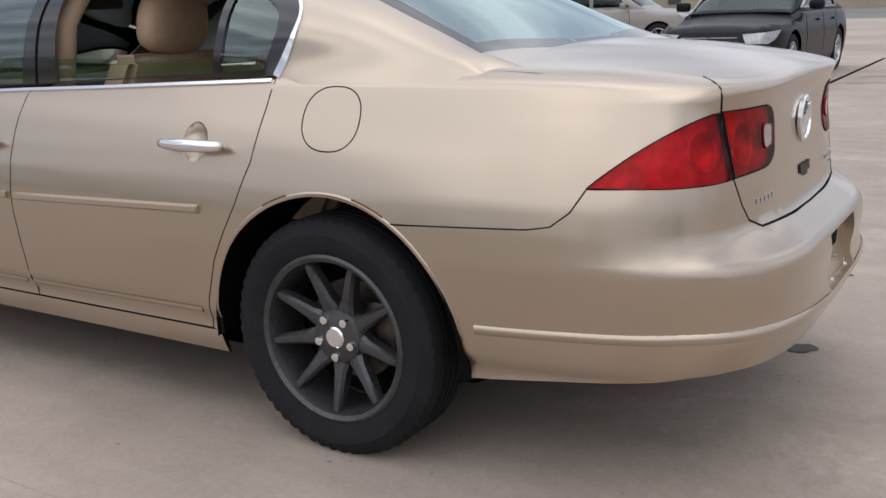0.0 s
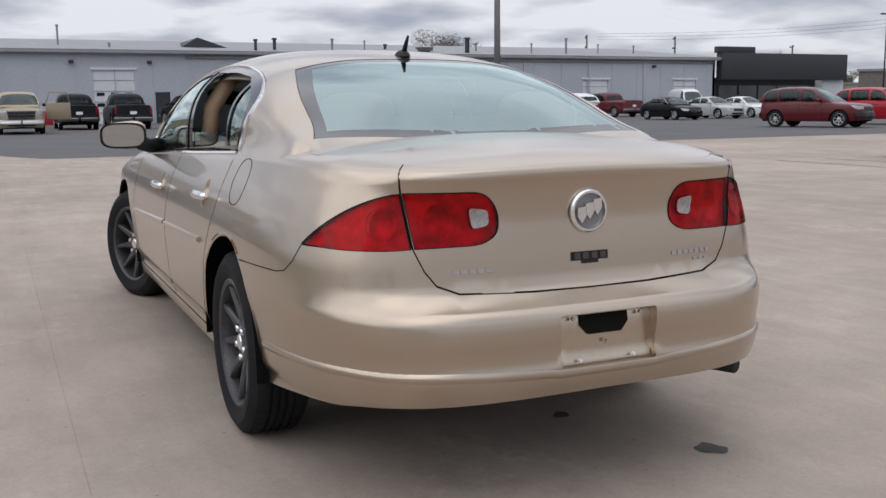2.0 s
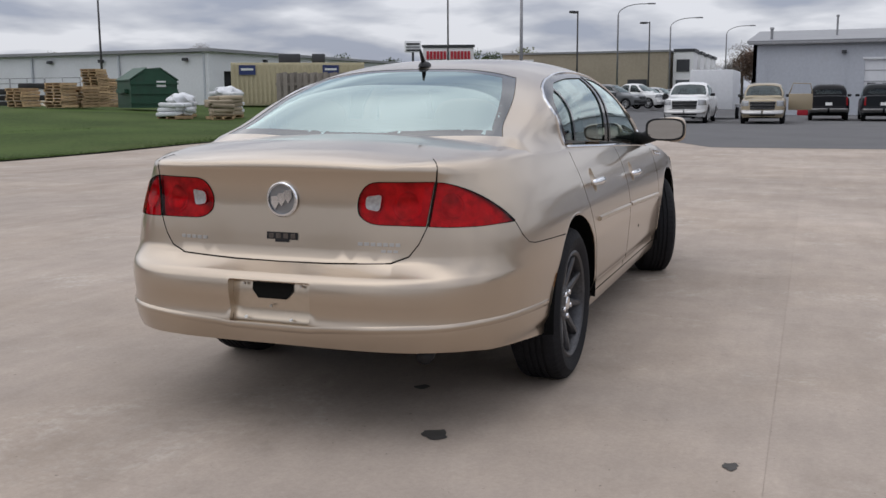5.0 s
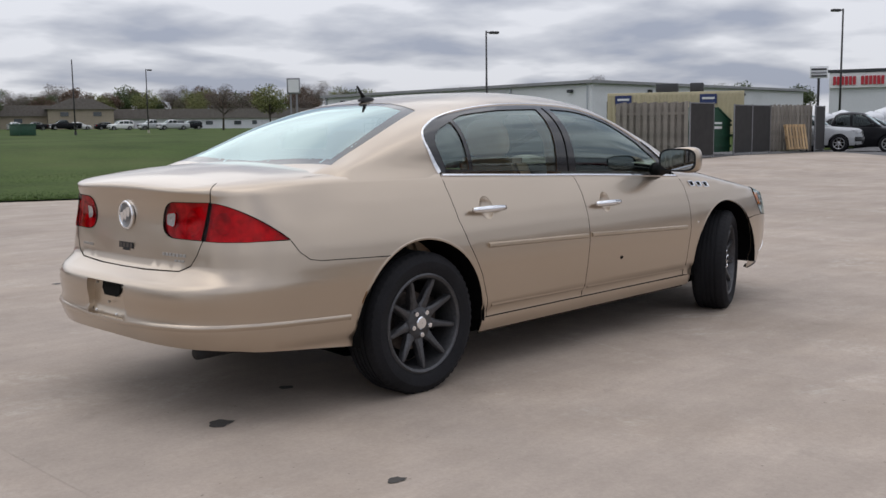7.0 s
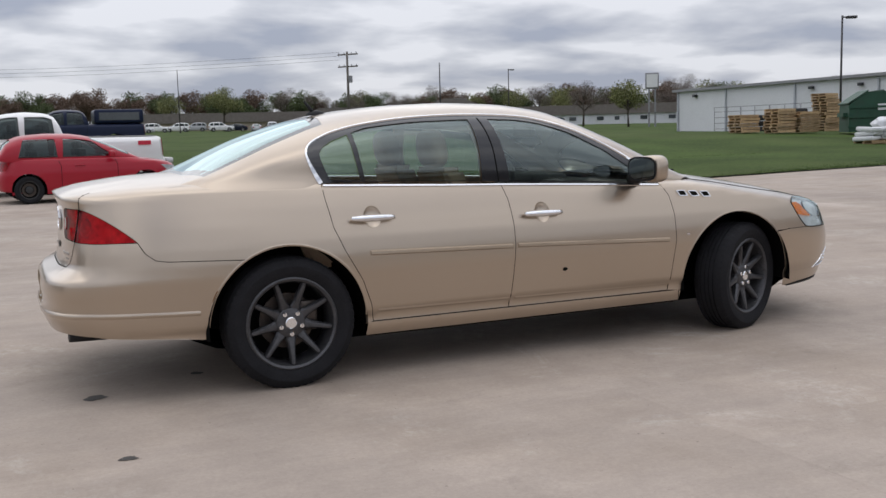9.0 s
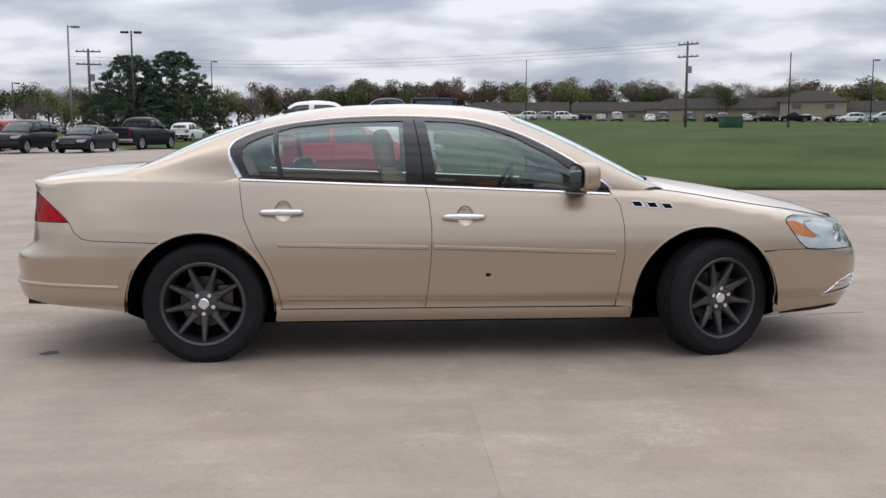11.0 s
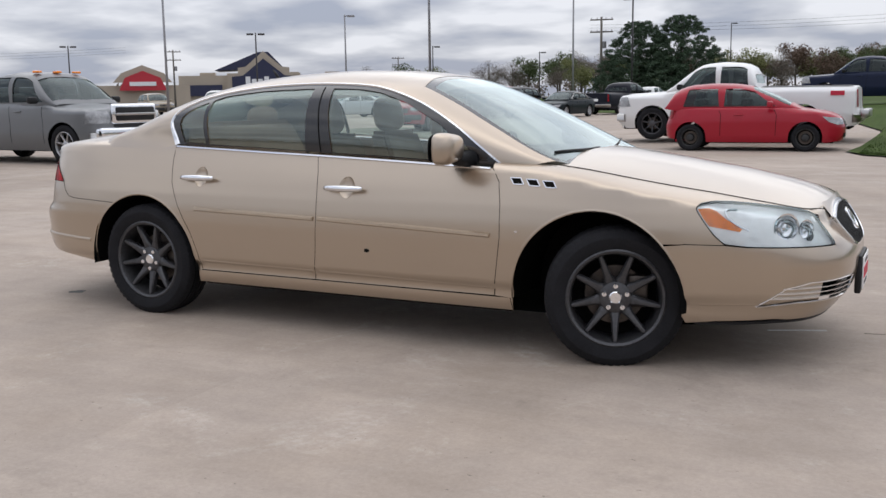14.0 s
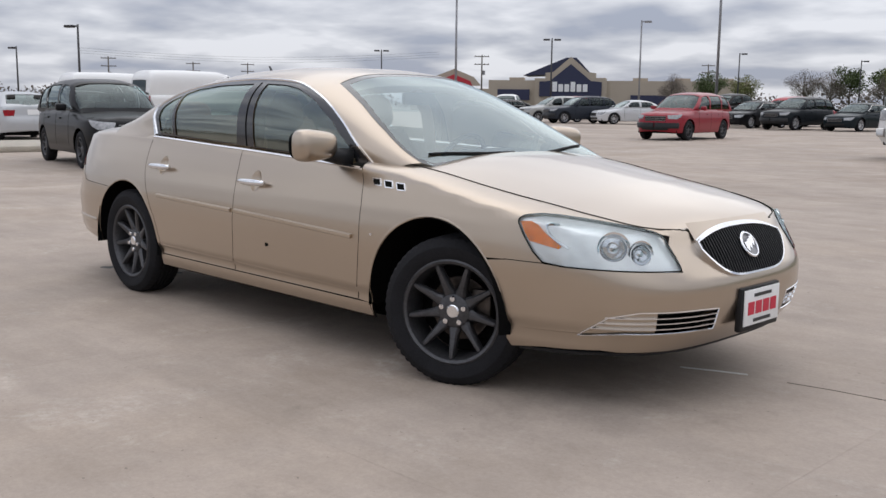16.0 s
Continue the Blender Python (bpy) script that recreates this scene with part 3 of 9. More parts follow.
fb_half = [(T, 0.262), (fy(0.5), 0.262), (fy(0.72), 0.268), (ax(3.70), 0.275), (ax(3.45), 0.262), (ax(3.30), 0.244)] + [(ax(x), z) for x, z in arc(2.862, AXLE, 0.424, -8, 40)] + sd([(3.30, 0.620), (3.465, 0.620), (3.56, 0.612)]) + [(fy(0.60), 0.604), (fy(0.495), 0.600), (fy(0.505), 0.66), (fy(0.525), 0.70), (fy(0.47), L.rim(fy(0.47)) - 0.012), (fy(0.40), L.rim(fy(0.40)) - 0.012), (fy(0.355), L.rim(fy(0.355)) - 0.012), (fy(0.348), 0.70)] + [(fy(y), grille_low(y)) for y in (0.345, 0.33, 0.30, 0.25, 0.18, 0.1)] + [(T, grille_low(0))]
mir = lambda pts: [(2 * T - u, z) for u, z in pts]


def wrap(u, v):
    """The body with u running on past the nose to the other side."""
    return L.body(u, v) if u <= T else L.body(-(2 * T - u), v)


slots = [[(fy(0.80), 0.335), (fy(0.70), 0.352), (fy(0.42), 0.352), (fy(0.30), 0.348), (fy(0.30), 0.438), (fy(0.42), 0.444), (fy(0.66), 0.444), (fy(0.74), 0.42)]]
fb = fb_half + mir(fb_half[::-1][1:-1])
part("front_bumper", patch(wrap, fb, holes=[slots[0], mir(slots[0])], step=0.035), M["gold"], gold_saloon)

# bonnet, boot lid
rim_xy = [L.body(ax(3.0) + (fy(0.46) - ax(3.0)) * i / 26, 9.0)[:2] for i in range(27)]
front_edge = []
for i in range(25):
    y = -0.70 + 1.40 * i / 24
    x0, y0, nx, ny = L.plan(fy(y) if abs(y) > 1e-6 else T)
    front_edge.append((x0 - nx * 0.135 - 0.0, y * 0.985))
hood_out = [(2.50, 0.705), (2.56, 0.712)] + rim_xy + [(x, y) for x, y in front_edge[::-1] if abs(y) < 0.40] + [(x, -y) for x, y in rim_xy[::-1]] + [(2.56, -0.712), (2.50, -0.705), (2.56, -0.5), (2.62, -0.25), (2.64, 0), (2.62, 0.25), (2.56, 0.5)]
part("bonnet", patch(L.deck, hood_out, step=0.04), M["gold"], gold_saloon)
lid_lamp = [(SPLIT_LOW - 0.007, 0.80), (SPLIT_TOP - 0.006, 0.959)] + list(map(tuple, rounded([(L.at_y(0.50), 0.961), (L.at_y(0.36), 0.955), (L.at_y(0.315), 0.90), (L.at_y(0.315), 0.835), (L.at_y(0.37), 0.803), (L.at_y(0.50), 0.80)], 0.045)[5:-5]))
lid_face_half = [(0.0, 0.657)] + [(u, z + 0.004) for u, z in lid_low[::-1]] + [(SPLIT_LOW, 0.801), (SPLIT_TOP, 0.961), (SPLIT_RIM, L.rim(SPLIT_RIM))]
edge_u = [SPLIT_RIM * (1 - i / 14) for i in range(1, 15)]
lid_face = lid_face_half + [(u, L.rim(u)) for u in edge_u] + [(-u, L.rim(u)) for u in edge_u[::-1][1:]] + [(-u, z) for u, z in lid_face_half[::-1][:-1]]
deck_rear = []
for u in [SPLIT_RIM * k / 10 for k in range(10, -11, -1)]:
    q = L.body(u, L.rim(u))
    deck_rear.append((q[0], q[1]))
lid_side = []
for i in range(1, 15):
    q = L.body(SPLIT_RIM + (ax(-0.42) - SPLIT_RIM) * i / 14, 9.0)
    lid_side.append((q[0], q[1]))
lid_top = deck_rear + [(x, -y) for x, y in lid_side] + [(-0.43, -0.3), (-0.44, 0), (-0.43, 0.3)] + lid_side[::-1]
for g in (1, -1):
    part("deck_corner", patch(lambda x, y: (x, y, L.deck_z(x, y) - 0.006), [(-0.56, g * 0.575), (-0.56, g * 0.70), (-0.12, g * 0.72), (-0.12, g * 0.60)], step=0.04), M["gold"], gold_saloon)
part("boot_lid", merged(patch(L.body, lid_face, holes=[lid_lamp, [(-u, z) for u, z in lid_lamp]], step=0.035), patch(L.deck, lid_top, step=0.04)), M["gold"], gold_saloon)

# tail lamps: red covers over bright reflectors with bulb bowls
for g in (1, -1):
    outer = [(SPLIT_TOP + 0.007, 0.957)] + lamp_top[1:] + [(L.at_y(0.78), 0.797), (L.at_y(0.70), 0.797), (SPLIT_LOW + 0.007, 0.799)]
    rev = rounded([(L.at_y(0.425), 0.914), (L.at_y(0.352), 0.906), (L.at_y(0.348), 0.858), (L.at_y(0.412), 0.848)], 0.018)
    lamps = []
    for nm, ring, lb, bulbs in (("tail_lamp", outer, "red wrap-round tail lamp", ((SPLIT_TOP + 0.07, 0.873, 0.047),)),
                                ("boot_lamp", lid_lamp, "red lamp lens with a clear reversing light", ((L.at_y(0.535), 0.872, 0.054),))):
        ln = [(g * u, z) for u, z in ring]
        o = part(nm, patch(L.body, ln, step=0.025, lift=0.004), M["red_glass"], gold_saloon, lb)
        o.visible_shadow = False
        cuts = [[(g * (bu + br * 0.98 * math.cos(k * math.pi / 10)), bz + br * 0.98 * math.sin(k * math.pi / 10)) for k in range(20)] for bu, bz, br in bulbs]
        part("reflector", patch(L.body, ln, holes=cuts, step=0.02, lift=-0.010), M["lamp_silver"], o)
        part("lamp_gasket", ribbon(L.body, ln, 0.003, 0.003, closed=True), M["seam"], o)
        for bu, bz, br in bulbs:
            p, n = Vector(L.body(g * bu, bz)), normal_of(L.body, g * bu, bz)
            t = Vector((0, 0, 1)).cross(n).normalized()
            fr = Matrix((t, n, n.cross(t) * -1)).transposed().to_4x4()
            fr.translation = p - n * 0.011
            bowl = lathe([(br * 1.06, 0.002), (br, 0.004), (br * 0.9, -0.006), (br * 0.62, -0.018), (br * 0.28, -0.022), (0.001, -0.023)], 28)
            bowl.transform(fr)
            part("bulb_bowl", bowl, M["lamp_silver"], o)
        lamps.append(o)
    lens = part("reversing_light", patch(L.body, [(g * u, z) for u, z in rev], step=0.012, lift=0.0065), M["lamp_grey"], lamps[1], "clear reversing lens")
    part("lens_rim", ribbon(L.body, [(g * u, z) for u, z in rev], 0.004, 0.0075, closed=True, step=0.01), M["red_lens"], lens)

# cabin shell with its openings
dlo = [(0.208, 1.046), (0.180, 1.10), (0.152, 1.165), (0.150, 1.210), (0.180, 1.250), (0.250, 1.286), (0.34, 1.317), (0.50, 1.350), (0.76, 1.380), (1.08, 1.392), (1.40, 1.382), (1.60, 1.353), (1.83, 1.278), (2.06, 1.160), (2.24, 1.040), (2.345, 0.962)]


def flowing_line(pts, n=5):
    """A smooth line through the points (Catmull-Rom)."""
    P = [np.array(p, float) for p in pts]
    P = [2 * P[0] - P[1]] + P + [2 * P[-1] - P[-2]]
    out = []
    for a, b, c, d in zip(P, P[1:], P[2:], P[3:]):
        for i in range(n):
            t = i / n
            out.append(tuple(0.5 * (2 * b + (c - a) * t + (2 * a - 5 * b + 4 * c - d) * t * t + (3 * b - a - 3 * c + d) * t ** 3)))
    return out + [tuple(P[-2])]


dlo = flowing_line(dlo)
belt = [(2.345, 0.955), (1.9, 0.978), (1.27, 1.008), (0.7, 1.033), (0.208, 1.044)]
side_open = [(x, L.by_z(x, z)) for x, z in dlo] + [(x, -0.25) for x in (2.345, 1.27, 0.208)]
ws_half = [(1.725, 0.0), (1.735, 0.3), (1.775, 0.53), (2.05, 0.60), (2.30, 0.665), (2.50, 0.70), (2.60, 0.70)]
bg_half = [(0.352, 0.0), (0.345, 0.28), (0.305, 0.515), (0.14, 0.56), (-0.10, 0.605), (-0.37, 0.625), (-0.43, 0.3), (-0.445, 0.0)]
ws = [(x, L.by_y(x, y)) for x, y in ws_half] + [(2.68, L.by_y(2.68, 0.66)), (2.70, math.pi / 2)]
ws = ws + [(x, math.pi - a) for x, a in ws[::-1][1:-1]]
bgl = [(x, L.by_y(x, y)) for x, y in bg_half]
bgl = bgl + [(x, math.pi - a) for x, a in bgl[::-1][1:-1]]
shell = [(-0.50, -0.15), (-0.5, math.pi + 0.15), (0.0, math.pi + 0.1), (2.2, math.pi + 0.1), (2.46, math.pi + 0.05), (2.60, math.pi - 0.5), (2.72, math.pi - 0.9), (2.72, 0.9), (2.60, 0.5), (2.46, -0.05), (2.2, -0.1), (0.0, -0.1)]


hole_l = [(x, max(-0.085, a)) for x, a in side_open]
hole_r = [(x, math.pi - a) for x, a in hole_l]
ws_in = [(min(x, 2.70), a) for x, a in ws]
bg_in = [(max(x, -0.46), a) for x, a in bgl]
part("roof", patch(L.cabin, shell, holes=[hole_l, hole_r, ws_in, bg_in], step=0.04), M["gold"], gold_saloon)
headliner = lambda x, a: (lambda p: (p[0], p[1] * 0.965, p[2] - 0.03))(L.cabin(x, a))
part("headliner", patch(headliner, [(0.2, 0.75), (0.2, math.pi - 0.75), (1.85, math.pi - 0.75), (1.85, 0.75)], step=0.1), M["leather_grey"], gold_saloon)


def cabin_low(k):
    return lambda x, a: (lambda p: (p[0], p[1] * (1 - k), p[2] - k * 0.6 * (p[2] - 0.9)))(L.cabin(x, a))


windscreen = part("windscreen", patch(cabin_low(0.006), ws_in, step=0.05), M["glass"], gold_saloon, "clear windscreen with a pale blue band")
rear_glass = part("rear_window", patch(cabin_low(0.006), bg_in, step=0.05), M["glass_rear"], gold_saloon, "greenish rear window with a black border")


def shrink(poly, k_side, k_end):
    c = np.mean(np.array(poly), 0)
    lo, hi = np.min(np.array(poly), 0), np.max(np.array(poly), 0)
    return [(c[0] + (x - c[0]) * (1 - 2 * k_end / (hi[0] - lo[0])), c[1] + (a - c[1]) * (1 - 2 * k_side / (hi[1] - lo[1]))) for x, a in poly]


part("border", patch(cabin_low(0.005), bg_in, holes=[shrink(bg_in, 0.10, 0.055)], step=0.05), M["frit"], rear_glass)
part("border", patch(cabin_low(0.005), ws_in, holes=[shrink(ws_in, 0.06, 0.05)], step=0.05), M["frit"], windscreen)
for o in (windscreen, rear_glass):
    o.visible_shadow = False

# side glass, pillars, bright trim
rear_pane = [(0.455, 1.047), (0.43, 1.17), (0.418, 1.302), (0.50, 1.326), (0.76, 1.352), (1.125, 1.362), (1.135, 1.2), (1.142, 1.018)]
front_pane = [(1.318, 1.010), (1.285, 1.2), (1.252, 1.362), (1.42, 1.355), (1.57, 1.333), (1.76, 1.272), (1.98, 1.160), (2.14, 1.052), (2.20, 0.985), (2.21, 0.966)]
quarter_pane = [(0.262, 1.060), (0.238, 1.11), (0.218, 1.165), (0.220, 1.203), (0.245, 1.232), (0.300, 1.262), (0.39, 1.292), (0.402, 1.17), (0.425, 1.05)]
ca = lambda pts: [(x, L.by_z(x, z)) for x, z in pts]
black_frame = ca(dlo) + [(x, L.by_z(x, z)) for x, z in belt[1:]]
for g, flip in ((1, False), (-1, True)):
    mp = (lambda pts: pts) if g > 0 else (lambda pts: [(x, math.pi - a) for x, a in pts])
    dr, df = doors["rear_door", g], doors["front_door", g]
    low = 0.004
    part("window_frame", patch(cabin_low(low), mp(black_frame), holes=[mp(ca(rear_pane)), mp(ca(front_pane)), mp(ca(quarter_pane))], step=0.04), M["gloss_black"], gold_saloon, "black window frames and centre pillar")
    panes = [("quarter_window", quarter_pane, dr)]
    if g < 0:
        panes += [("side_window", rear_pane, dr), ("side_window", front_pane, df)]
    else:
        panes += [("side_window", [(0.452, 1.047), (0.440, 1.085), (0.80, 1.098), (1.138, 1.09), (1.142, 1.018)], dr), ("side_window", front_pane, df)]
    for nm, pane, d in panes:
        o = part(nm, patch(cabin_low(0.012), mp(ca(pane)), step=0.05), M["glass_side"], d)
        o.visible_shadow = False
    top_line = [(x, z - 0.004) for x, z in dlo]
    wd = lambda s: 0.040 - 0.025 * smooth01(s, 0.0, 0.17)
    part("bright_trim", ribbon(L.cabin, mp(ca(top_line)), wd, 0.006, flip=False, base=-0.006), M["chrome"], gold_saloon, "polished window surround")
    part("belt_trim", ribbon(L.body, [(g * ax(x), z) for x, z in ((0.215, 1.036), (0.55, 1.024), (0.9, 1.008), (1.25, 0.996), (1.5, 0.985), (1.9, 0.966), (2.30, 0.948))], 0.017, 0.007, base=-0.004, top=0.6), M["chrome"], gold_saloon, "polished strip below the windows")
    part("pillar_seam", ribbon(L.cabin, mp(ca([(1.245, 1.01), (1.222, 1.2), (1.19, 1.368)])), 0.006, 0.001, base=-0.006), M["seam"], gold_saloon)

# door seams, mouldings, handles, vents
for g in (1, -1):
    s_ = lambda pts: [(g * ax(x), z) for x, z in pts]
    for ln in (gap_rear, gap_mid, gap_front):
        part("panel_gap", ribbon(L.body, s_(ln), 0.005, 0.0006), M["seam"], gold_saloon)
    part("panel_gap", ribbon(L.body, s_([(0.438, 0.309), (1.4, 0.307), (2.336, 0.305)]), 0.008, 0.0008), M["seam"], gold_saloon)
    part("panel_gap", ribbon(L.body, [(g * u, z) for u, z in seam_rear], 0.005, 0.0008), M["seam"], gold_saloon)
    part("panel_gap", ribbon(L.body, [(g * u, z) for u, z in lid_low] + [(0.0, 0.655)], 0.005, 0.0012), M["seam"], gold_saloon)
    part("panel_gap", ribbon(L.body, [(g * SPLIT_LOW, 0.80), (g * (SPLIT_LOW + SPLIT_TOP) / 2, 0.88), (g * SPLIT_TOP, 0.960)], 0.005, 0.0045), M["seam"], gold_saloon)
    part("panel_gap", ribbon(L.body, [(g * SPLIT_TOP, 0.960), (g * SPLIT_RIM, L.rim(SPLIT_RIM) - 0.004)], 0.005, 0.0012), M["seam"], gold_saloon)
    part("panel_gap", ribbon(L.deck, [(2.50, g * 0.705), (2.56, g * 0.712)] + [(x, g * y) for x, y in rim_xy] + [(x, g * y) for x, y in front_edge if 0.33 < y < 0.38][:1], 0.006, 0.0025), M["seam"], gold_saloon)
    part("panel_gap", ribbon(L.body, s_([(3.285, 0.622), (3.465, 0.622)]), 0.005, 0.0008), M["seam"], gold_saloon)
    mz = lambda x: 0.676 - 0.026 * (x - 0.42) if x < 1.28 else 0.688 - 0.0365 * (x - 0.42)
    for x0, x1, d in ((0.425, 1.262, doors["rear_door", g]), (1.296, 2.325, doors["front_door", g])):
        part("moulding", ribbon(L.body, s_([(x0, mz(x0)), (x1, mz(x1))]), 0.027, 0.012, top=0.5), M["gold_trim"], d)
    for x0, d in ((0.33, doors["rear_door", g]), (1.345, doors["front_door", g])):
        zc = 0.857 if x0 < 1 else 0.826
        cu, cz = ax(x0 + 0.125), zc + 0.004

        def hollow(u, v):
            q = ((abs(u) - cu) / 0.05) ** 2 + ((v - cz) / 0.058) ** 2
            p = L.body(u, v)
            return (p[0], p[1] - g * 0.024 * max(0.0, 1 - q) ** 0.7, p[2])
        part("finger_cup", patch(hollow, [(g * u, z) for u, z in cup_ring(x0, zc)], step=0.012), M["gold"], d)
        part("cup_edge", ribbon(L.body, [(g * u, z) for u, z in cup_ring(x0, zc)], 0.004, 0.0006, closed=True, step=0.012), M["gold_trim"], d)
        y = lambda x, z: L.body(ax(x), z)[1]
        pts = [(x0 + 0.235 * k / 12, g * (y(x0 + 0.235 * k / 12, zc) + 0.012 + 0.026 * math.sin(math.pi * (0.12 + 0.76 * k / 12)) ** 0.6), zc) for k in range(13)]
        rads = [0.009 + 0.010 * math.sin(math.pi * (0.1 + 0.8 * k / 12)) ** 0.7 for k in range(13)]
        part("door_handle", tube_mesh(pts, rads, 10), M["chrome"], d, "chrome pull handle")
    for k in range(3):
        x = 2.418 + 0.086 * k
        zz = 0.888 - 0.006 * k
        o = part("fender_vent", ribbon(L.body, s_([(x, zz + 0.016), (x + 0.056, zz + 0.015), (x + 0.076, zz - 0.016), (x + 0.022, zz - 0.015)]), 0.009, 0.006, closed=True, step=0.01), M["chrome"], gold_saloon, "chrome-rimmed vent hole")
        part("vent_hole", patch(L.body, s_([(x, zz + 0.016), (x + 0.056, zz + 0.015), (x + 0.076, zz - 0.016), (x + 0.022, zz - 0.015)]), step=0.02, lift=0.0015), M["seam"], o)
    # lower crease lights: raised lips on doors and rear bumper
    part("door_lip", ribbon(L.body, s_([(0.46, 0.366), (1.24, 0.358)]), 0.02, 0.003, top=0.2), M["gold"], doors["rear_door", g])
    part("door_lip", ribbon(L.body, s_([(1.28, 0.358), (2.32, 0.346)]), 0.02, 0.003, top=0.2), M["gold"], doors["front_door", g])
    part("side_marker", ribbon(L.body, s_([(2.46, 0.642), (2.475, 0.642)]), 0.012, 0.004), M["chrome"], gold_saloon)
    # wheel-arch lips
    part("arch_lip", ribbon(L.body, s_([(x, z) for x, z in arc(-0.012, AXLE, 0.413, 2, 176, 40)]), 0.014, 0.0015, top=0.4), M["gold"], gold_saloon)
    part("arch_lip", ribbon(L.body, s_([(x, z) for x, z in arc(2.862, AXLE, 0.427, -4, 184, 40)]), 0.014, 0.0015, top=0.4), M["gold"], gold_saloon)
    # arch liners
    for cx, r, deep in ((-0.012, 0.43, 0.60), (2.862, 0.44, 0.50)):
        bm = bmesh.new()
        ring = []
        for i in range(25):
            a = math.pi * (-0.03 + 1.06 * i / 24)
            c, q = math.cos(a), math.sin(a)
            ring.append([bm.verts.new((cx + r * c * k, g * yy, AXLE + r * q * k)) for yy, k in ((0.893, 0.958), (0.84, 1.0), (deep, 0.95))])
        for a, b in zip(ring, ring[1:]):
            for k in range(2):
                bm.faces.new((a[k], b[k], b[k + 1], a[k + 1]))
        inner = bm.verts.new((cx, g * deep, AXLE))
        for a, b in zip(ring, ring[1:]):
            bm.faces.new((a[2], b[2], inner))
        part("arch_liner", to_mesh(bm), M["liner"], gold_saloon)

# under-floor that closes the shell, hung low to block light beneath the car
floor_out = [(-1.0, 0.55), (-0.5, 0.70), (3.3, 0.70), (3.75, 0.5), (3.75, -0.5), (3.3, -0.70), (-0.5, -0.70), (-1.0, -0.55)]
part("underbody", patch(lambda x, y: (x, y, 0.20 + 0.165 * (1 - smooth01(x, -0.75, -0.25)) + 0.06 * smooth01(x, 3.2, 3.6)), floor_out, step=0.2), M["liner"], gold_saloon)
for g in (1, -1):
    part("sill_inner", patch(lambda u, v: (lambda p: (p[0], p[1] * 0.97, p[2]))(L.body(u, v)), [(g * ax(0.42), 0.22), (g * ax(2.42), 0.22), (g * ax(2.42), 0.30), (g * ax(0.42), 0.30)], step=0.15), M["liner"], gold_saloon)
bm = box_bm(0.42, 0.26, 0.13, -0.62, -0.36, 0.33, 0.05)
part("silencer", to_mesh(bm), M["liner"], gold_saloon)
part("tail_pipe", tube_mesh([(-0.75, -0.48, 0.31), (-0.98, -0.56, 0.33), (-1.05, -0.575, 0.335)], 0.030, 12), M["black"], gold_saloon, "sooty tail pipe")
for y in (0.35, -0.2):
    part("suspension_arm", tube_mesh([(-0.05, y, 0.30), (-0.3, y * 0.7, 0.27), (-0.62, y, 0.30)], 0.03, 8), M["liner"], gold_saloon)

# number-plate recess, bracket and screws
rec = part("plate_recess", patch(lambda u, v: (lambda p: (p[0] + 0.022 + 0.02 * smooth01(v, 0.43, 0.60), p[1], p[2]))(L.body(u, v)), plate_hole, step=0.04), M["gold_trim"], gold_saloon, "empty number-plate recess")
rim_pts = [Vector(L.body(*q)) for q in resample(plate_hole, 0.02)]
inn = [Vector((p.x + 0.022 + 0.02 * smooth01(p.z, 0.43, 0.60), p.y, p.z)) for p in rim_pts]
nq = len(rim_pts)
part("recess_wall", mesh_of("w", rim_pts + inn, [(i, (i + 1) % nq, nq + (i + 1) % nq, nq + i) for i in range(nq)], smooth=False), M["gold_trim"], rec)
pl = lambda u, v: (lambda p: (p[0] + 0.016 + 0.02 * smooth01(v, 0.43, 0.60), p[1], p[2]))(L.body(u, v))
part("latch_opening", patch(pl, [(L.at_y(y), z) for y, z in ((0.085, 0.585), (-0.085, 0.585), (-0.085, 0.555), (-0.06, 0.525), (0.06, 0.525), (0.085, 0.555))], step=0.03), M["seam"], rec)
for y, z in ((0.10, 0.455), (-0.09, 0.455), (0.0, 0.50), (0.115, 0.578), (-0.125, 0.578)):
    p = pl(L.at_y(y), z)
    part("screw", to_mesh(cyl_bm(0.006, 0.005, 0.008, p[0] - 0.006, p[1], p[2], 12, rot=pose(0, 0, 0, 0, -90, 0))), M["white_plastic"] if z < 0.5 else M["chrome_dull"], rec)


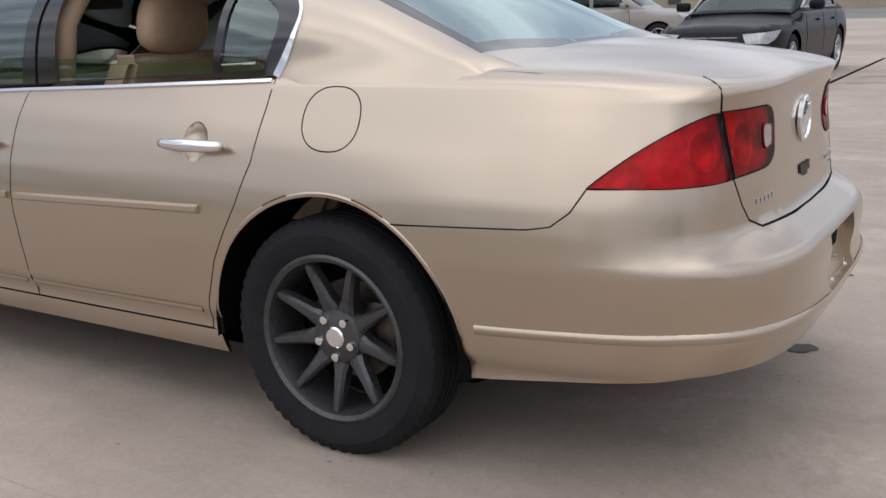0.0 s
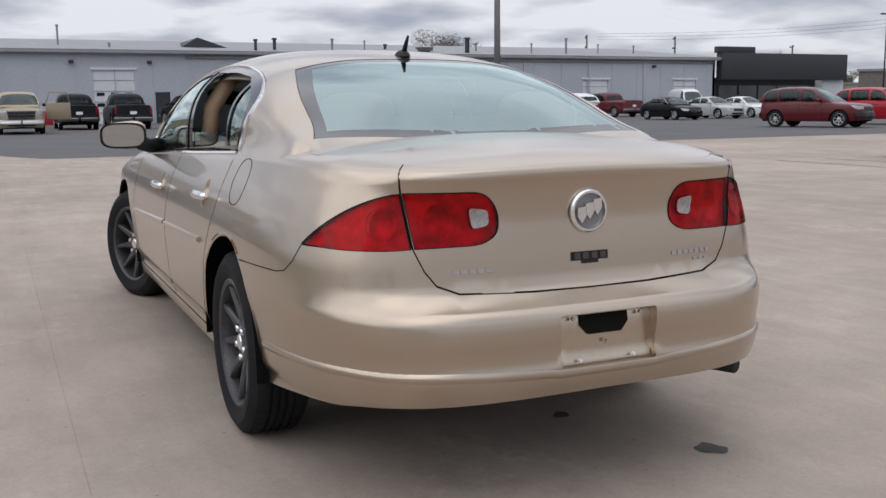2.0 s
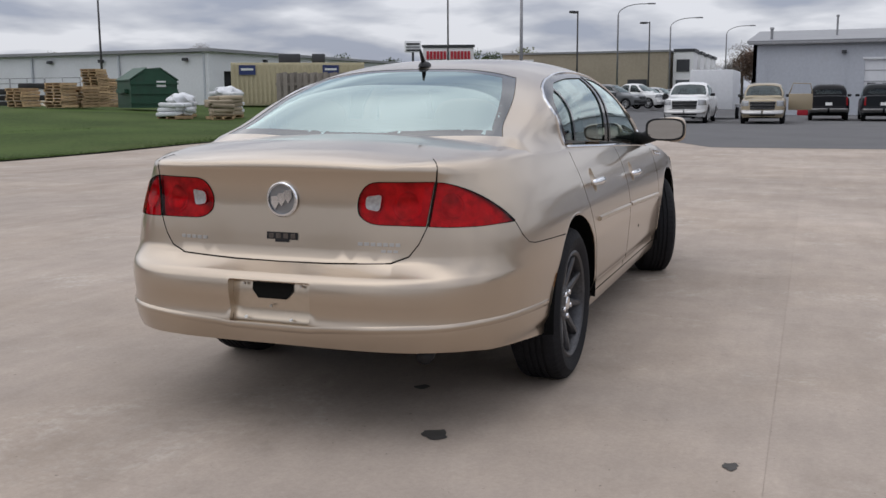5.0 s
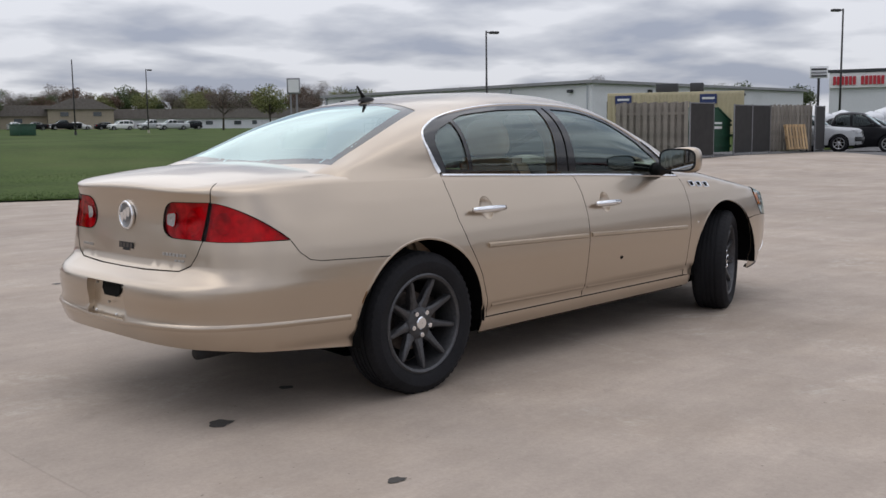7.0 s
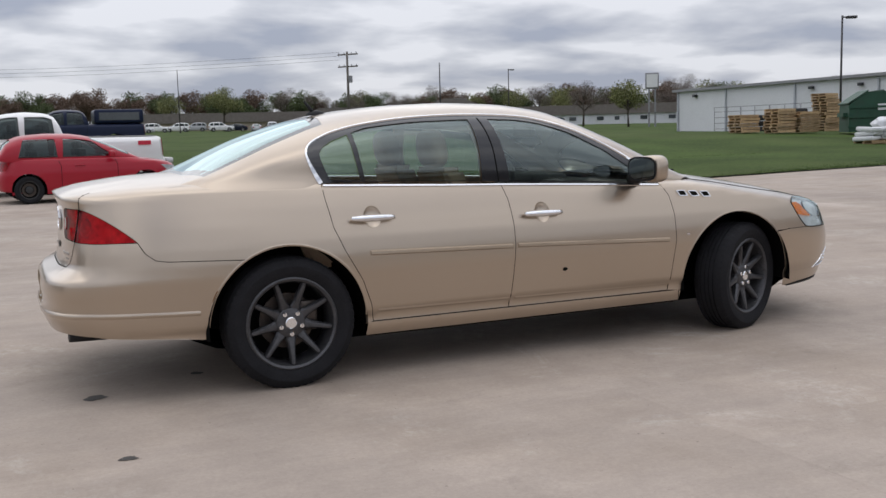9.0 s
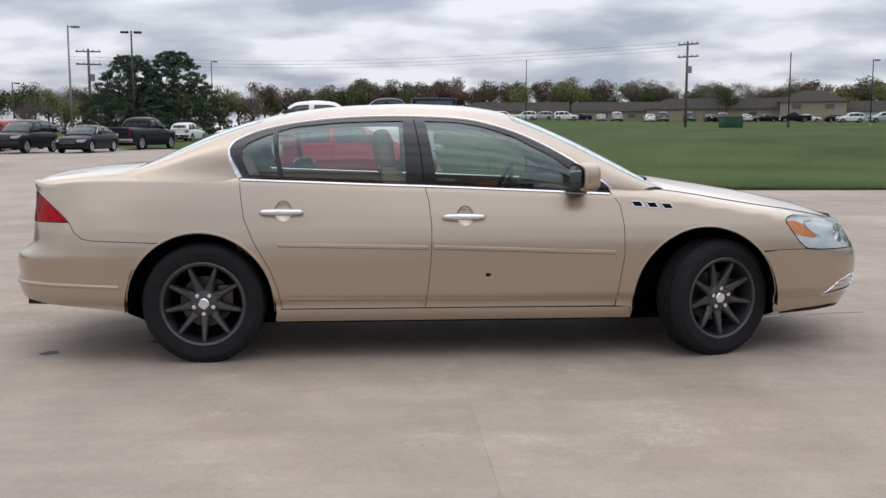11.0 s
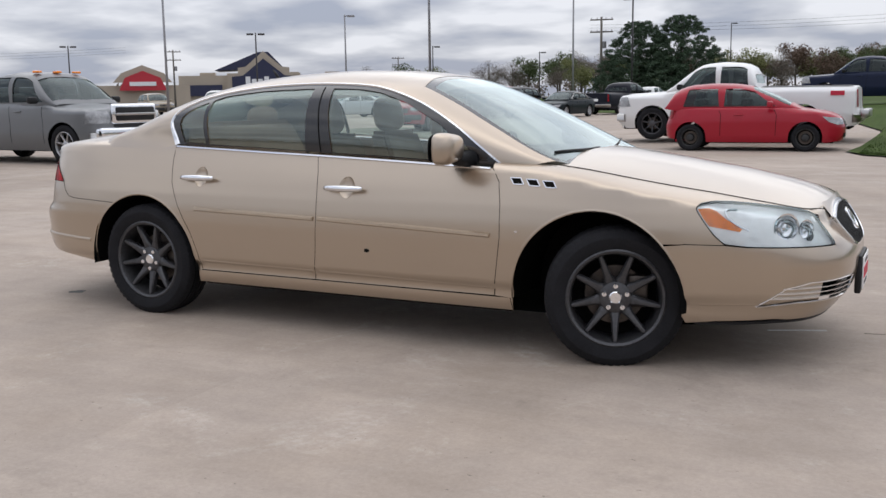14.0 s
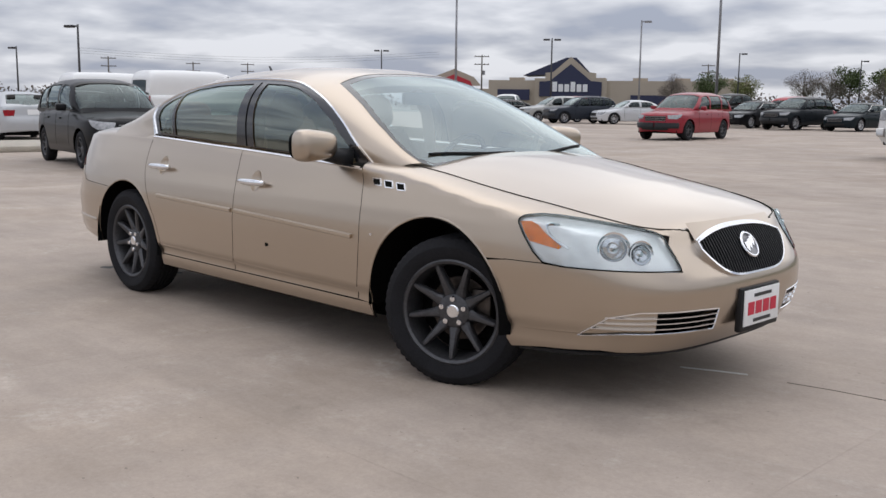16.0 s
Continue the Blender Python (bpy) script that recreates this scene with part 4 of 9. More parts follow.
# badges: plain shapes
def badge_round(F, u, v, r, name, parent, nrm_flip=False):
    p, n = Vector(F(u, v)), normal_of(F, u, v)
    t = Vector((0, 0, 1)).cross(n).normalized()
    w = n.cross(t)
    fr = Matrix((t, n, w)).transposed().to_4x4()
    fr.translation = p + n * 0.004
    ring = lathe([(r, 0), (r, 0.008), (r * 0.93, 0.012), (r * 0.84, 0.012), (r * 0.80, 0.006), (r * 0.80, 0)], 40)
    ring.transform(fr)
    o = part(name, ring, M["chrome"], parent, "round chrome emblem with three shields")
    disc = lathe([(0.001, 0.002), (r * 0.82, 0.002)], 32)
    disc.transform(fr)
    part("backing", disc, M["emblem_grey"], o)
    for k in (-1, 0, 1):
        q = r * 0.30
        cx, cz = k * r * 0.42, k * r * 0.18 + r * 0.02
        sh = [(cx - q * 0.75, cz + q * 1.1), (cx + q * 0.75, cz + q * 1.3), (cx + q * 0.75, cz - q * 0.2), (cx, cz - q * 1.3), (cx - q * 0.75, cz - q * 0.3)]
        b2 = bmesh.new()
        f = b2.faces.new([b2.verts.new((a, 0.004, c)) for a, c in sh])
        ex = bmesh.ops.extrude_face_region(b2, geom=[f])
        bmesh.ops.translate(b2, vec=(0, 0.008, 0), verts=[v_ for v_ in ex["geom"] if isinstance(v_, bmesh.types.BMVert)])
        me = to_mesh(b2)
        me.transform(fr)
        part("shield", me, M["chrome"], o)
    return o


badge_round(L.body, 0.0, 0.884, 0.066, "rear_emblem", gold_saloon)
dealer = part("dealer_badge", patch(L.body, [(L.at_y(y), z) for y, z in ((0.066, 0.762), (-0.066, 0.762), (-0.066, 0.735), (-0.03, 0.735), (-0.03, 0.725), (0.03, 0.725), (0.03, 0.735), (0.066, 0.735))], step=0.03, lift=0.003), M["black"], gold_saloon, "small black dealer badge with chrome bars")
for k in range(4):
    y0 = 0.056 - 0.031 * k
    part("bar", patch(L.body, [(L.at_y(y), z) for y, z in ((y0, 0.758), (y0 - 0.02, 0.758), (y0 - 0.02, 0.739), (y0, 0.739))], step=0.02, lift=0.005), M["disc"], dealer)
for y0, y1, z, n, nm in ((0.485, 0.335, 0.728, 5, "maker_badge"), (-0.32, -0.51, 0.732, 7, "model_badge"), (-0.42, -0.50, 0.708, 3, "trim_badge")):
    base_ob = None
    for k in range(n):
        a0 = y0 + (y1 - y0) * k / n
        a1 = a0 + (y1 - y0) / n * 0.72
        h = 0.007 if nm != "trim_badge" else 0.005
        me = ribbon(L.body, [(L.at_y(a0), z), (L.at_y(a1), z)], h * 2, 0.003, top=0.8, step=0.01)
        if base_ob is None:
            base_ob = part(nm, me, M["chrome_dull"], gold_saloon, "small chrome bars of a maker's badge")
        else:
            part("bar", me, M["chrome_dull"], base_ob)

# headlamps
for g in (1, -1):
    F = wrap if g > 0 else (lambda u, v: (lambda p: (p[0], -p[1], p[2]))(wrap(u, v)))
    top_u = [ax(3.36), ax(3.42), ax(3.50), ax(3.60), ax(3.70), fy(0.66), fy(0.60), fy(0.55)]
    top_v = [min(v, L.rim(u) - 0.012) for u, v in zip(top_u, (0.822, 0.840, 0.841, 0.832, 0.818, 0.800, 0.774, 0.744))]
    head = list(zip(top_u, top_v)) + [(fy(0.525), 0.70), (fy(0.505), 0.645), (fy(0.497), 0.606), (fy(0.6), 0.608), (ax(3.56), 0.616), (ax(3.465), 0.626), (ax(3.42), 0.665), (ax(3.37), 0.73), (ax(3.335), 0.785)]
    head = [tuple(q) for q in rounded(head, 0.014, 3)]
    brow_u = [ax(3.36) + (fy(0.46) - ax(3.36)) * i / 20 for i in range(21)]
    part("lamp_brow", patch(F, list(zip(top_u, [v + 0.003 for v in top_v])) + [(fy(0.46), 0.722)] + [(u, L.rim(u)) for u in brow_u[::-1]], step=0.03, flip=g < 0), M["gold"], gold_saloon)
    hu0, hu1 = ax(3.335), fy(0.50)
    part("lamp_corner", patch(F, [(fy(0.60), 0.62), (fy(0.44), 0.60), (fy(0.44), L.rim(fy(0.44)) - 0.02), (fy(0.60), L.rim(fy(0.60)) - 0.03)], step=0.03, lift=-0.017), M["gold"], gold_saloon)
    bowls = ((hu0 + 0.585 * (hu1 - hu0), 0.697, 0.058), (hu0 + 0.755 * (hu1 - hu0), 0.676, 0.047))
    rings = [[(yy + r * 1.05 * math.cos(k * math.pi / 10), zz + r * 0.85 * math.sin(k * math.pi / 10)) for k in range(20)] for yy, zz, r in bowls]
    back = part("headlamp", patch(F, head, holes=rings, step=0.03, lift=-0.012, flip=g < 0), M["clear_lens"], gold_saloon, "clear headlamp with an amber corner")
    part("amber_reflector", patch(F, [(ax(3.345), 0.785), (ax(3.372), 0.740), (ax(3.398), 0.708), (ax(3.53), 0.684), (ax(3.54), 0.696), (ax(3.475), 0.738), (ax(3.43), 0.776), (ax(3.395), 0.790)], step=0.03, lift=-0.007, flip=g < 0), M["orange_lens"], back)
    for yy, zz, r in bowls:
        u0 = yy
        p, n = Vector(F(u0, zz)), normal_of(F, u0, zz)
        n = Vector((n.x, n.y, n.z * 0.2)).normalized()
        t = Vector((0, 0, 1)).cross(n).normalized()
        fr = Matrix((t, n, n.cross(t) * -1)).transposed().to_4x4()
        fr.translation = p - n * 0.040
        bowl = lathe([(r * 1.15, 0.028), (r, 0.026), (r * 0.94, 0.014), (r * 0.7, 0.0), (r * 0.42, -0.006), (r * 0.40, 0.008), (r * 0.30, 0.016), (0.001, 0.020)], 28)
        bowl.transform(fr)
        part("reflector_bowl", bowl, M["chrome"], back)
    part("lamp_divider", ribbon(F, flowing_line([(ax(3.52), 0.802), (ax(3.478), 0.796), (ax(3.468), 0.768), (ax(3.50), 0.728), (ax(3.57), 0.690)]), 0.011, -0.004, base=-0.012, flip=g < 0), M["chrome"], back)
    cover = part("lens_cover", patch(F, head, step=0.03, lift=0.004, flip=g < 0), M["lamp_glass"], back)
    cover.visible_shadow = False
    part("gasket", ribbon(F, head, 0.005, 0.003, closed=True, flip=g < 0), M["seam"], back)

# grille with upright bars, hood of chrome, emblem
g_ys = [0.345 - 0.69 * i / 24 for i in range(25)]
gr = [(fy(y) if y >= 0 else 2 * T - fy(-y), grille_z(y)) for y in g_ys] + [(fy(y) if y >= 0 else 2 * T - fy(-y), grille_low(y)) for y in g_ys[::-1]]
GR = lambda u, v: (lambda p: (p[0] - 0.75 * L.nose_in(v), p[1], v))(wrap(u, 0.50))
gy = lambda y: fy(y) if y >= 0 else 2 * T - fy(-y)
part("grille_header", patch(GR, [(gy(y), grille_z(y)) for y in g_ys] + [(gy(y), 0.785) for y in g_ys[::-1]], step=0.03, lift=-0.006), M["gold"], gold_saloon)
grille = part("grille", patch(GR, gr, step=0.04, lift=-0.02), M["seam"], gold_saloon, "black waterfall grille with fine upright bars")
for i in range(34):
    y = -0.33 + 0.66 * i / 33
    u = fy(y) if y >= 0 else 2 * T - fy(-y)
    zt, zl = grille_z(y) - 0.006, grille_low(y) + 0.006
    if zt - zl > 0.02:
        part("bar", ribbon(GR, [(u, zl), (u, (zl + zt) / 2), (u, zt)], 0.010, 0.004, base=-0.018, top=0.5), M["black"], grille)
part("grille_surround", ribbon(GR, gr, 0.015, 0.008, closed=True, base=-0.03), M["chrome"], grille, "chrome surround")
part("grille_crown", ribbon(lambda u, v: (lambda p: (p[0] - 0.012, p[1], p[2] + 0.004))(GR(u, v)), gr[:25], lambda s: 0.012 + 0.022 * math.sin(math.pi * s), 0.008, base=-0.03), M["chrome"], grille, "broad chrome crown")
badge_round(GR, T, 0.668, 0.062, "front_emblem", gold_saloon)
# lower slots
for g in (1, -1):
    F = wrap if g > 0 else (lambda u, v: (lambda p: (p[0], -p[1], p[2]))(wrap(u, v)))
    sb = part("lower_intake", patch(lambda u, v: (lambda p: (p[0] - 0.05, p[1], p[2]))(F(u, v)), slots[0], step=0.05, flip=g < 0), M["seam"], gold_saloon, "dark lower air intake with thin bars")
    part("blank", patch(lambda u, v: (lambda p: (p[0] - 0.006, p[1] * 0.997, p[2]))(F(u, v)), [(fy(0.80), 0.335), (fy(0.66), 0.352), (fy(0.60), 0.352), (fy(0.60), 0.444), (fy(0.66), 0.444), (fy(0.74), 0.42)], step=0.04, flip=g < 0), M["gold"], sb)
    part("outline", ribbon(F, slots[0], 0.006, 0.003, closed=True, step=0.015), M["chrome"], sb)
    for zz in (0.374, 0.397, 0.420):
        part("bar", ribbon(F, [(fy(0.79 - (zz - 0.35) * 0.6), zz), (fy(0.6), zz), (fy(0.30), zz)], 0.008, 0.004, base=-0.02, flip=g < 0), M["chrome"], sb)
# front plate with plain bars
fp = thing("dealer_plate", "white dealer plate with red and black bars", "sign", pose(3.99, 0, 0.415))
fp.parent = gold_saloon
fp["category"] = ""
del fp["category"]
part("plate_holder", to_mesh(box_bm(0.03, 0.335, 0.19, -0.006, 0, -0.10, 0.008)), M["black"], fp)
part("plate", to_mesh(box_bm(0.006, 0.305, 0.155, 0.014, 0, -0.075, 0.002)), M["white_plastic"], fp)
for k in range(4):
    part("bar", to_mesh(box_bm(0.003, 0.052, 0.055, 0.018, -0.098 + 0.065 * k, -0.028, rot=None)), M["ink_red"], fp)
for zz in (0.047, -0.062):
    part("bar", to_mesh(box_bm(0.003, 0.15, 0.014, 0.018, 0, zz)), M["ink_black"], fp)
lip_half = [(ax(-0.46), 0.44), (ax(-0.70), 0.447), (ax(-0.95), 0.450), (L.at_y(0.76), 0.450), (L.at_y(0.5), 0.444), (L.at_y(0.22), 0.430), (L.at_y(0.17), 0.4235), (0.0, 0.423)]
for g in (1, -1):
    part("bumper_crease", ribbon(L.body, [(g * u, z) for u, z in lip_half], 0.028, 0.005, top=0.3), M["gold"], gold_saloon)
    part("bumper_crease", ribbon(wrap, [(ax(3.36), 0.338), (ax(3.62), 0.346)] if g > 0 else mir([(ax(3.36), 0.338), (ax(3.62), 0.346)]), 0.016, 0.002, top=0.25), M["gold"], gold_saloon)
part("front_splitter", ribbon(wrap, [(ax(3.34), 0.244), (ax(3.7), 0.258), (fy(0.4), 0.252), (T, 0.252), (2 * T - fy(0.4), 0.252), (2 * T - ax(3.7), 0.258), (2 * T - ax(3.34), 0.244)], 0.02, 0.001, base=-0.03), M["black"], gold_saloon)

# mirrors
for g in (1, -1):
    bm = bmesh.new()
    bmesh.ops.create_uvsphere(bm, u_segments=28, v_segments=16, radius=1)
    for v in bm.verts:
        c = v.co
        q = Vector((math.copysign(abs(c.x) ** 0.6, c.x), math.copysign(abs(c.y) ** 0.55, c.y), math.copysign(abs(c.z) ** 0.6, c.z)))
        sx = 0.075 if q.x > 0 else 0.045
        v.co = (q.x * sx + 0.015, q.y * 0.125, q.z * (0.075 - 0.012 * g * q.y * g))
    me = to_mesh(bm, angle=60)
    me.transform(pose(2.105, g * 0.975, 1.052, 0, 0, -g * 6))
    mo = part("wing_mirror", me, M["gold"], gold_saloon, "gold door mirror on a black stalk")
    bm = bmesh.new()
    bmesh.ops.create_circle(bm, cap_ends=True, segments=28, radius=1)
    for v in bm.verts:
        c = v.co
        v.co = (0, math.copysign(abs(c.x) ** 0.6, c.x) * 0.108, math.copysign(abs(c.y) ** 0.6, c.y) * 0.060)
    bmesh.ops.recalc_face_normals(bm, faces=bm.faces)
    me = bpy.data.meshes.new("mg")
    bm.to_mesh(me)
    bm.free()
    me.transform(pose(2.072, g * 0.975, 1.052, 0, 0, -g * 6))
    part("mirror_glass", me, M["mirror"], mo)
    bz = me.copy()
    bz.transform(Matrix.Translation((2.0745, g * 0.975, 1.052)) @ Matrix.Diagonal((1, 1.13, 1.18, 1)) @ Matrix.Translation((-2.072, -g * 0.975, -1.052)))
    part("mirror_bezel", bz, M["black"], mo)
    part("mirror_stalk", tube_mesh([(2.10, g * 0.90, 1.02), (2.13, g * 0.84, 0.995), (2.17, g * 0.77, 0.985)], [0.045, 0.04, 0.05], 12), M["black"], mo)

# aerial fin, wipers, cowl, fuel flap, dent, rust
bm = bmesh.new()
bmesh.ops.create_uvsphere(bm, u_segments=16, v_segments=8, radius=1)
for v in bm.verts:
    v.co = (v.co.x * 0.062, v.co.y * 0.028, max(0, v.co.z) * 0.03)
an = to_mesh(bm)
an.transform(pose(0.43, 0, L.cabin(0.43, math.pi / 2)[2] - 0.003))
an_ob = part("aerial_base", an, M["black"], gold_saloon, "black roof aerial")
part("aerial_mast", tube_mesh([(0.41, 0, 1.43), (0.385, 0, 1.465), (0.362, 0, 1.495)], [0.012, 0.009, 0.005], 10), M["black"], an_ob)
part("cowl", patch(lambda x, y: (x, y, L.deck_z(x, y) - 0.018), [(2.46, 0.70), (2.50, 0.70), (2.565, 0.5), (2.63, 0.25), (2.65, 0), (2.63, -0.25), (2.565, -0.5), (2.50, -0.70), (2.46, -0.70), (2.40, -0.4), (2.40, 0.4)], step=0.08), M["black"], gold_saloon)
for y0, y1 in ((-0.62, -0.05), (0.0, 0.6)):
    pts = [(2.645 - 0.10 * (abs(y) / 0.7) ** 2 - 0.03 * k / 6, y, L.cabin(2.645 - 0.10 * (abs(y) / 0.7) ** 2 - 0.03 * k / 6, L.by_y(2.55, y))[2] + 0.006) for k, y in enumerate([y0 + (y1 - y0) * i / 6 for i in range(7)])]
    part("wiper", tube_mesh(pts, 0.006, 6), M["black"], gold_saloon)
flap = [(ax(-0.014) + 0.093 * math.copysign(abs(math.cos(k * math.pi / 20)) ** 0.85, math.cos(k * math.pi / 20)), 0.938 + 0.082 * math.copysign(abs(math.sin(k * math.pi / 20)) ** 0.85, math.sin(k * math.pi / 20))) for k in range(40)]
part("fuel_flap", ribbon(L.body, flap, 0.0045, 0.0008, closed=True), M["seam"], gold_saloon)
dent = [(-ax(1.60) + 0.016 * math.cos(k * 0.9) * (1 + 0.4 * math.sin(k * 2.3)), 0.497 + 0.011 * math.sin(k * 0.9)) for k in range(7)]
part("dent", patch(L.body, dent, step=0.01, lift=0.0012), M["seam"], doors["front_door", -1], "small dark dent")
for a0, a1, g in ((104, 118, 1), (62, 74, 1), (150, 158, -1)):
    part("rust_patch", ribbon(L.body, [(g * ax(x), z) for x, z in arc(-0.012, AXLE, 0.418, a0, a1, 8)], 0.007, 0.003, top=0.5, step=0.01), M["rust"], gold_saloon, "rust on the arch edge")


# ---------------------------------------------------------------- wheels
def wheel(parent, m, tyre_r=0.335, rim_r=0.235, width=0.225, spokes=9, rim_mat="rim", name="wheel", simple=False, nut=90):
    """A wheel; its outer face looks along -y of m."""
    w = new(name)
    w.parent = parent
    w.matrix_basis = m
    h = width / 2
    seg = 64 if not simple else 28
    prof = [(rim_r, h * 0.55), (rim_r + 0.004, h * 0.85), (rim_r + 0.03, h * 0.98), (rim_r + 0.06, h * 1.0), (tyre_r - 0.03, h * 0.93), (tyre_r - 0.008, h * 0.80), (tyre_r, h * 0.62)]
    if not simple:
        for k in (0.38, 0.12):
            prof += [(tyre_r, h * (k + 0.05)), (tyre_r - 0.007, h * (k + 0.045)), (tyre_r - 0.007, h * (k - 0.045)), (tyre_r, h * (k - 0.05))]
    prof = prof + [(r, -o) for r, o in prof[::-1]]
    tyre_me = lathe(prof, seg if simple else 168, angle=30)
    if not simple:
        for i, v in enumerate(tyre_me.vertices):
            rr = math.hypot(v.co.x, v.co.z)
            if (i % 168) % 3 == 0 and rr > tyre_r - 0.012 and abs(v.co.y) > h * 0.6:
                dent_ = 0.007 if rr < tyre_r - 0.004 else 0.003
                v.co.x, v.co.z = v.co.x * (1 - dent_ / rr), v.co.z * (1 - dent_ / rr)
    part("tyre", tyre_me, M["tyre"], w)
    barrel = [(rim_r + 0.004, -h * 0.86), (rim_r - 0.004, -h * 0.90), (rim_r - 0.016, -h * 0.84), (rim_r - 0.026, -h * 0.6), (rim_r - 0.03, h * 0.4), (rim_r + 0.002, h * 0.7)]
    rim_ob = part("rim", lathe(barrel, seg), M[rim_mat], w)
    part("hub", lathe([(0.001, -h * 0.66), (0.040, -h * 0.66), (0.075, -h * 0.56), (0.088, -h * 0.40), (0.09, 0.02)], 32), M[rim_mat], w)
    part("brake_disc", lathe([(0.001, 0.02), (0.145, 0.02), (0.145, 0.045), (0.001, 0.045)], 32), M["disc"], w)
    # Added black disc inside the rim: blocks light so the gaps stay dark.
    part("backing_plate", lathe([(0.001, 0.06), (rim_r - 0.026, 0.06)], 32), M["liner"], w)
    if spokes:
        bm = bmesh.new()
        for k in range(spokes):
            a = -math.pi / 2 + 2 * math.pi * k / spokes
            R = Matrix.Rotation(-a, 4, "Y")
            rows = []
            for r, half, y0, y1 in ((0.05, 0.030, -h * 0.50, -h * 0.15), (0.088, 0.0265, -h * 0.58, -h * 0.20), (0.105, 0.0205, -h * 0.62, -h * 0.24), (0.15, 0.0165, -h * 0.70, -h * 0.34), (rim_r - 0.045, 0.0145, -h * 0.78, -h * 0.46), (rim_r - 0.024, 0.0125, -h * 0.79, -h * 0.5), (rim_r - 0.012, 0.008, -h * 0.70, -h * 0.52)):
                rows.append([bm.verts.new(R @ Vector(p)) for p in ((r, y1, -half), (r, y0 + 0.012, -half), (r, y0 + 0.002, -half * 0.6), (r, y0, 0), (r, y0 + 0.002, half * 0.6), (r, y0 + 0.012, half), (r, y1, half))])
            for p, q in zip(rows, rows[1:]):
                for i in range(6):
                    bm.faces.new((p[i], p[i + 1], q[i + 1], q[i]))
        part("spokes", to_mesh(bm, angle=30), M[rim_mat], w)
    if not simple:
        part("centre_cap", lathe([(0.001, -h * 0.70), (0.026, -h * 0.70), (0.031, -h * 0.66), (0.032, -h * 0.5)], 24), M["chrome"], w, "bright centre cap")
        for k in range(5):
            a = radians(nut) + 2 * math.pi * k / 5
            me = lathe([(0.001, -h * 0.72), (0.0115, -h * 0.71), (0.014, -h * 0.66), (0.014, -h * 0.4)], 12)
            me.transform(Matrix.Translation((0.057 * math.cos(a), 0, 0.057 * math.sin(a))))
            part("wheel_nut", me, M["chrome"], w)
        for cz in (0.10,):
            part("brake_caliper", to_mesh(box_bm(0.10, 0.05, 0.16, 0.11, 0.01, -0.06, 0.015)), M["disc"], w)
    return w


for x, y, steer in ((0, -1, 0), (0, 1, 0), (2.936, -1, 20), (2.936, 1, 20)):
    face = 0.775
    wheel(gold_saloon, pose(x, y * face, 0.34, 0, 0, (0 if y < 0 else 180) + steer), 0.341, 0.236, nut=90 if x > 1 else -90)

# ---------------------------------------------------------------- inside the saloon
cab = L.cabin


def pillow(rx, ry, rz, x=0.0, y=0.0, z=None):
    """A padded head restraint: a soft block resting on its base."""
    bm = bmesh.new()
    bmesh.ops.create_uvsphere(bm, u_segments=20, v_segments=14, radius=1)
    for v in bm.verts:
        q = [math.copysign(abs(c) ** 0.72, c) for c in v.co]
        v.co = (x + q[0] * rx, y + q[1] * ry * (1 - 0.08 * q[2]), (rz if z is None else z) + q[2] * rz)
    return to_mesh(bm, angle=80)


def seat_mesh(w, depth, h, thick, lean):
    bm = bmesh.new()
    bmesh.ops.create_cube(bm, size=1)
    bmesh.ops.subdivide_edges(bm, edges=bm.edges[:], cuts=5, use_grid_fill=True)
    for v in bm.verts:
        x, y, z = v.co
        k = 1 - 0.25 * (abs(2 * y) ** 4) * 0.5
        x2 = x * thick + 0.03 * (1 if x > 0 else 0) * (1 - (2 * y) ** 2) * -1
        v.co = (x2 * k - (z + 0.5) * h * math.tan(lean), y * w * (1 - 0.12 * (z + 0.5) ** 3), (z + 0.5) * h)
    bmesh.ops.bevel(bm, geom=[e_ for e_ in bm.edges if e_.calc_face_angle(0) > 1.0], offset=0.03, segments=2, affect="EDGES")
    return to_mesh(bm, angle=60)


for y in (0.37, -0.37):
    s_ob = new("front_seat")
    s_ob.parent = gold_saloon
    s_ob["label"] = "tan leather front seat"
    s_ob.matrix_basis = pose(1.28, y, 0.21)
    part("cushion", to_mesh(box_bm(0.55, 0.52, 0.22, 0.18, 0, 0.12, 0.06, seg=3)), M["leather"], s_ob)
    part("backrest", seat_mesh(0.50, 0, 0.60, 0.15, radians(18)), M["leather"], s_ob).matrix_basis = pose(-0.03, 0, 0.28)
    hr = pillow(0.065, 0.145, 0.115)
    part("headrest", hr, M["leather"], s_ob).matrix_basis = pose(-0.245, 0, 0.875, 0, -10, 0)
    for yy in (-0.06, 0.06):
        part("post", tube_mesh([(-0.225, yy, 0.80), (-0.235, yy, 0.90)], 0.006, 6), M["chrome_dull"], s_ob)
rs = new("rear_seat")
rs.parent = gold_saloon
rs["label"] = "beige leather rear bench"
rs.matrix_basis = pose(0.30, 0, 0.32)
part("bench", to_mesh(box_bm(0.55, 1.14, 0.22, 0.15, 0, 0.12, 0.06, seg=3)), M["leather"], rs)
part("bench_back", seat_mesh(1.30, 0, 0.58, 0.16, radians(22)), M["leather"], rs).matrix_basis = pose(-0.05, 0, 0.26)
for y in (0.38, -0.38):
    part("headrest", pillow(0.06, 0.15, 0.075, -0.33, y, 0.86), M["leather"], rs)
part("parcel_shelf", patch(lambda x, y: (x, y, 1.045), [(-0.42, 0.60), (0.02, 0.66), (0.02, -0.66), (-0.42, -0.60)], step=0.15), M["leather_grey"], gold_saloon)
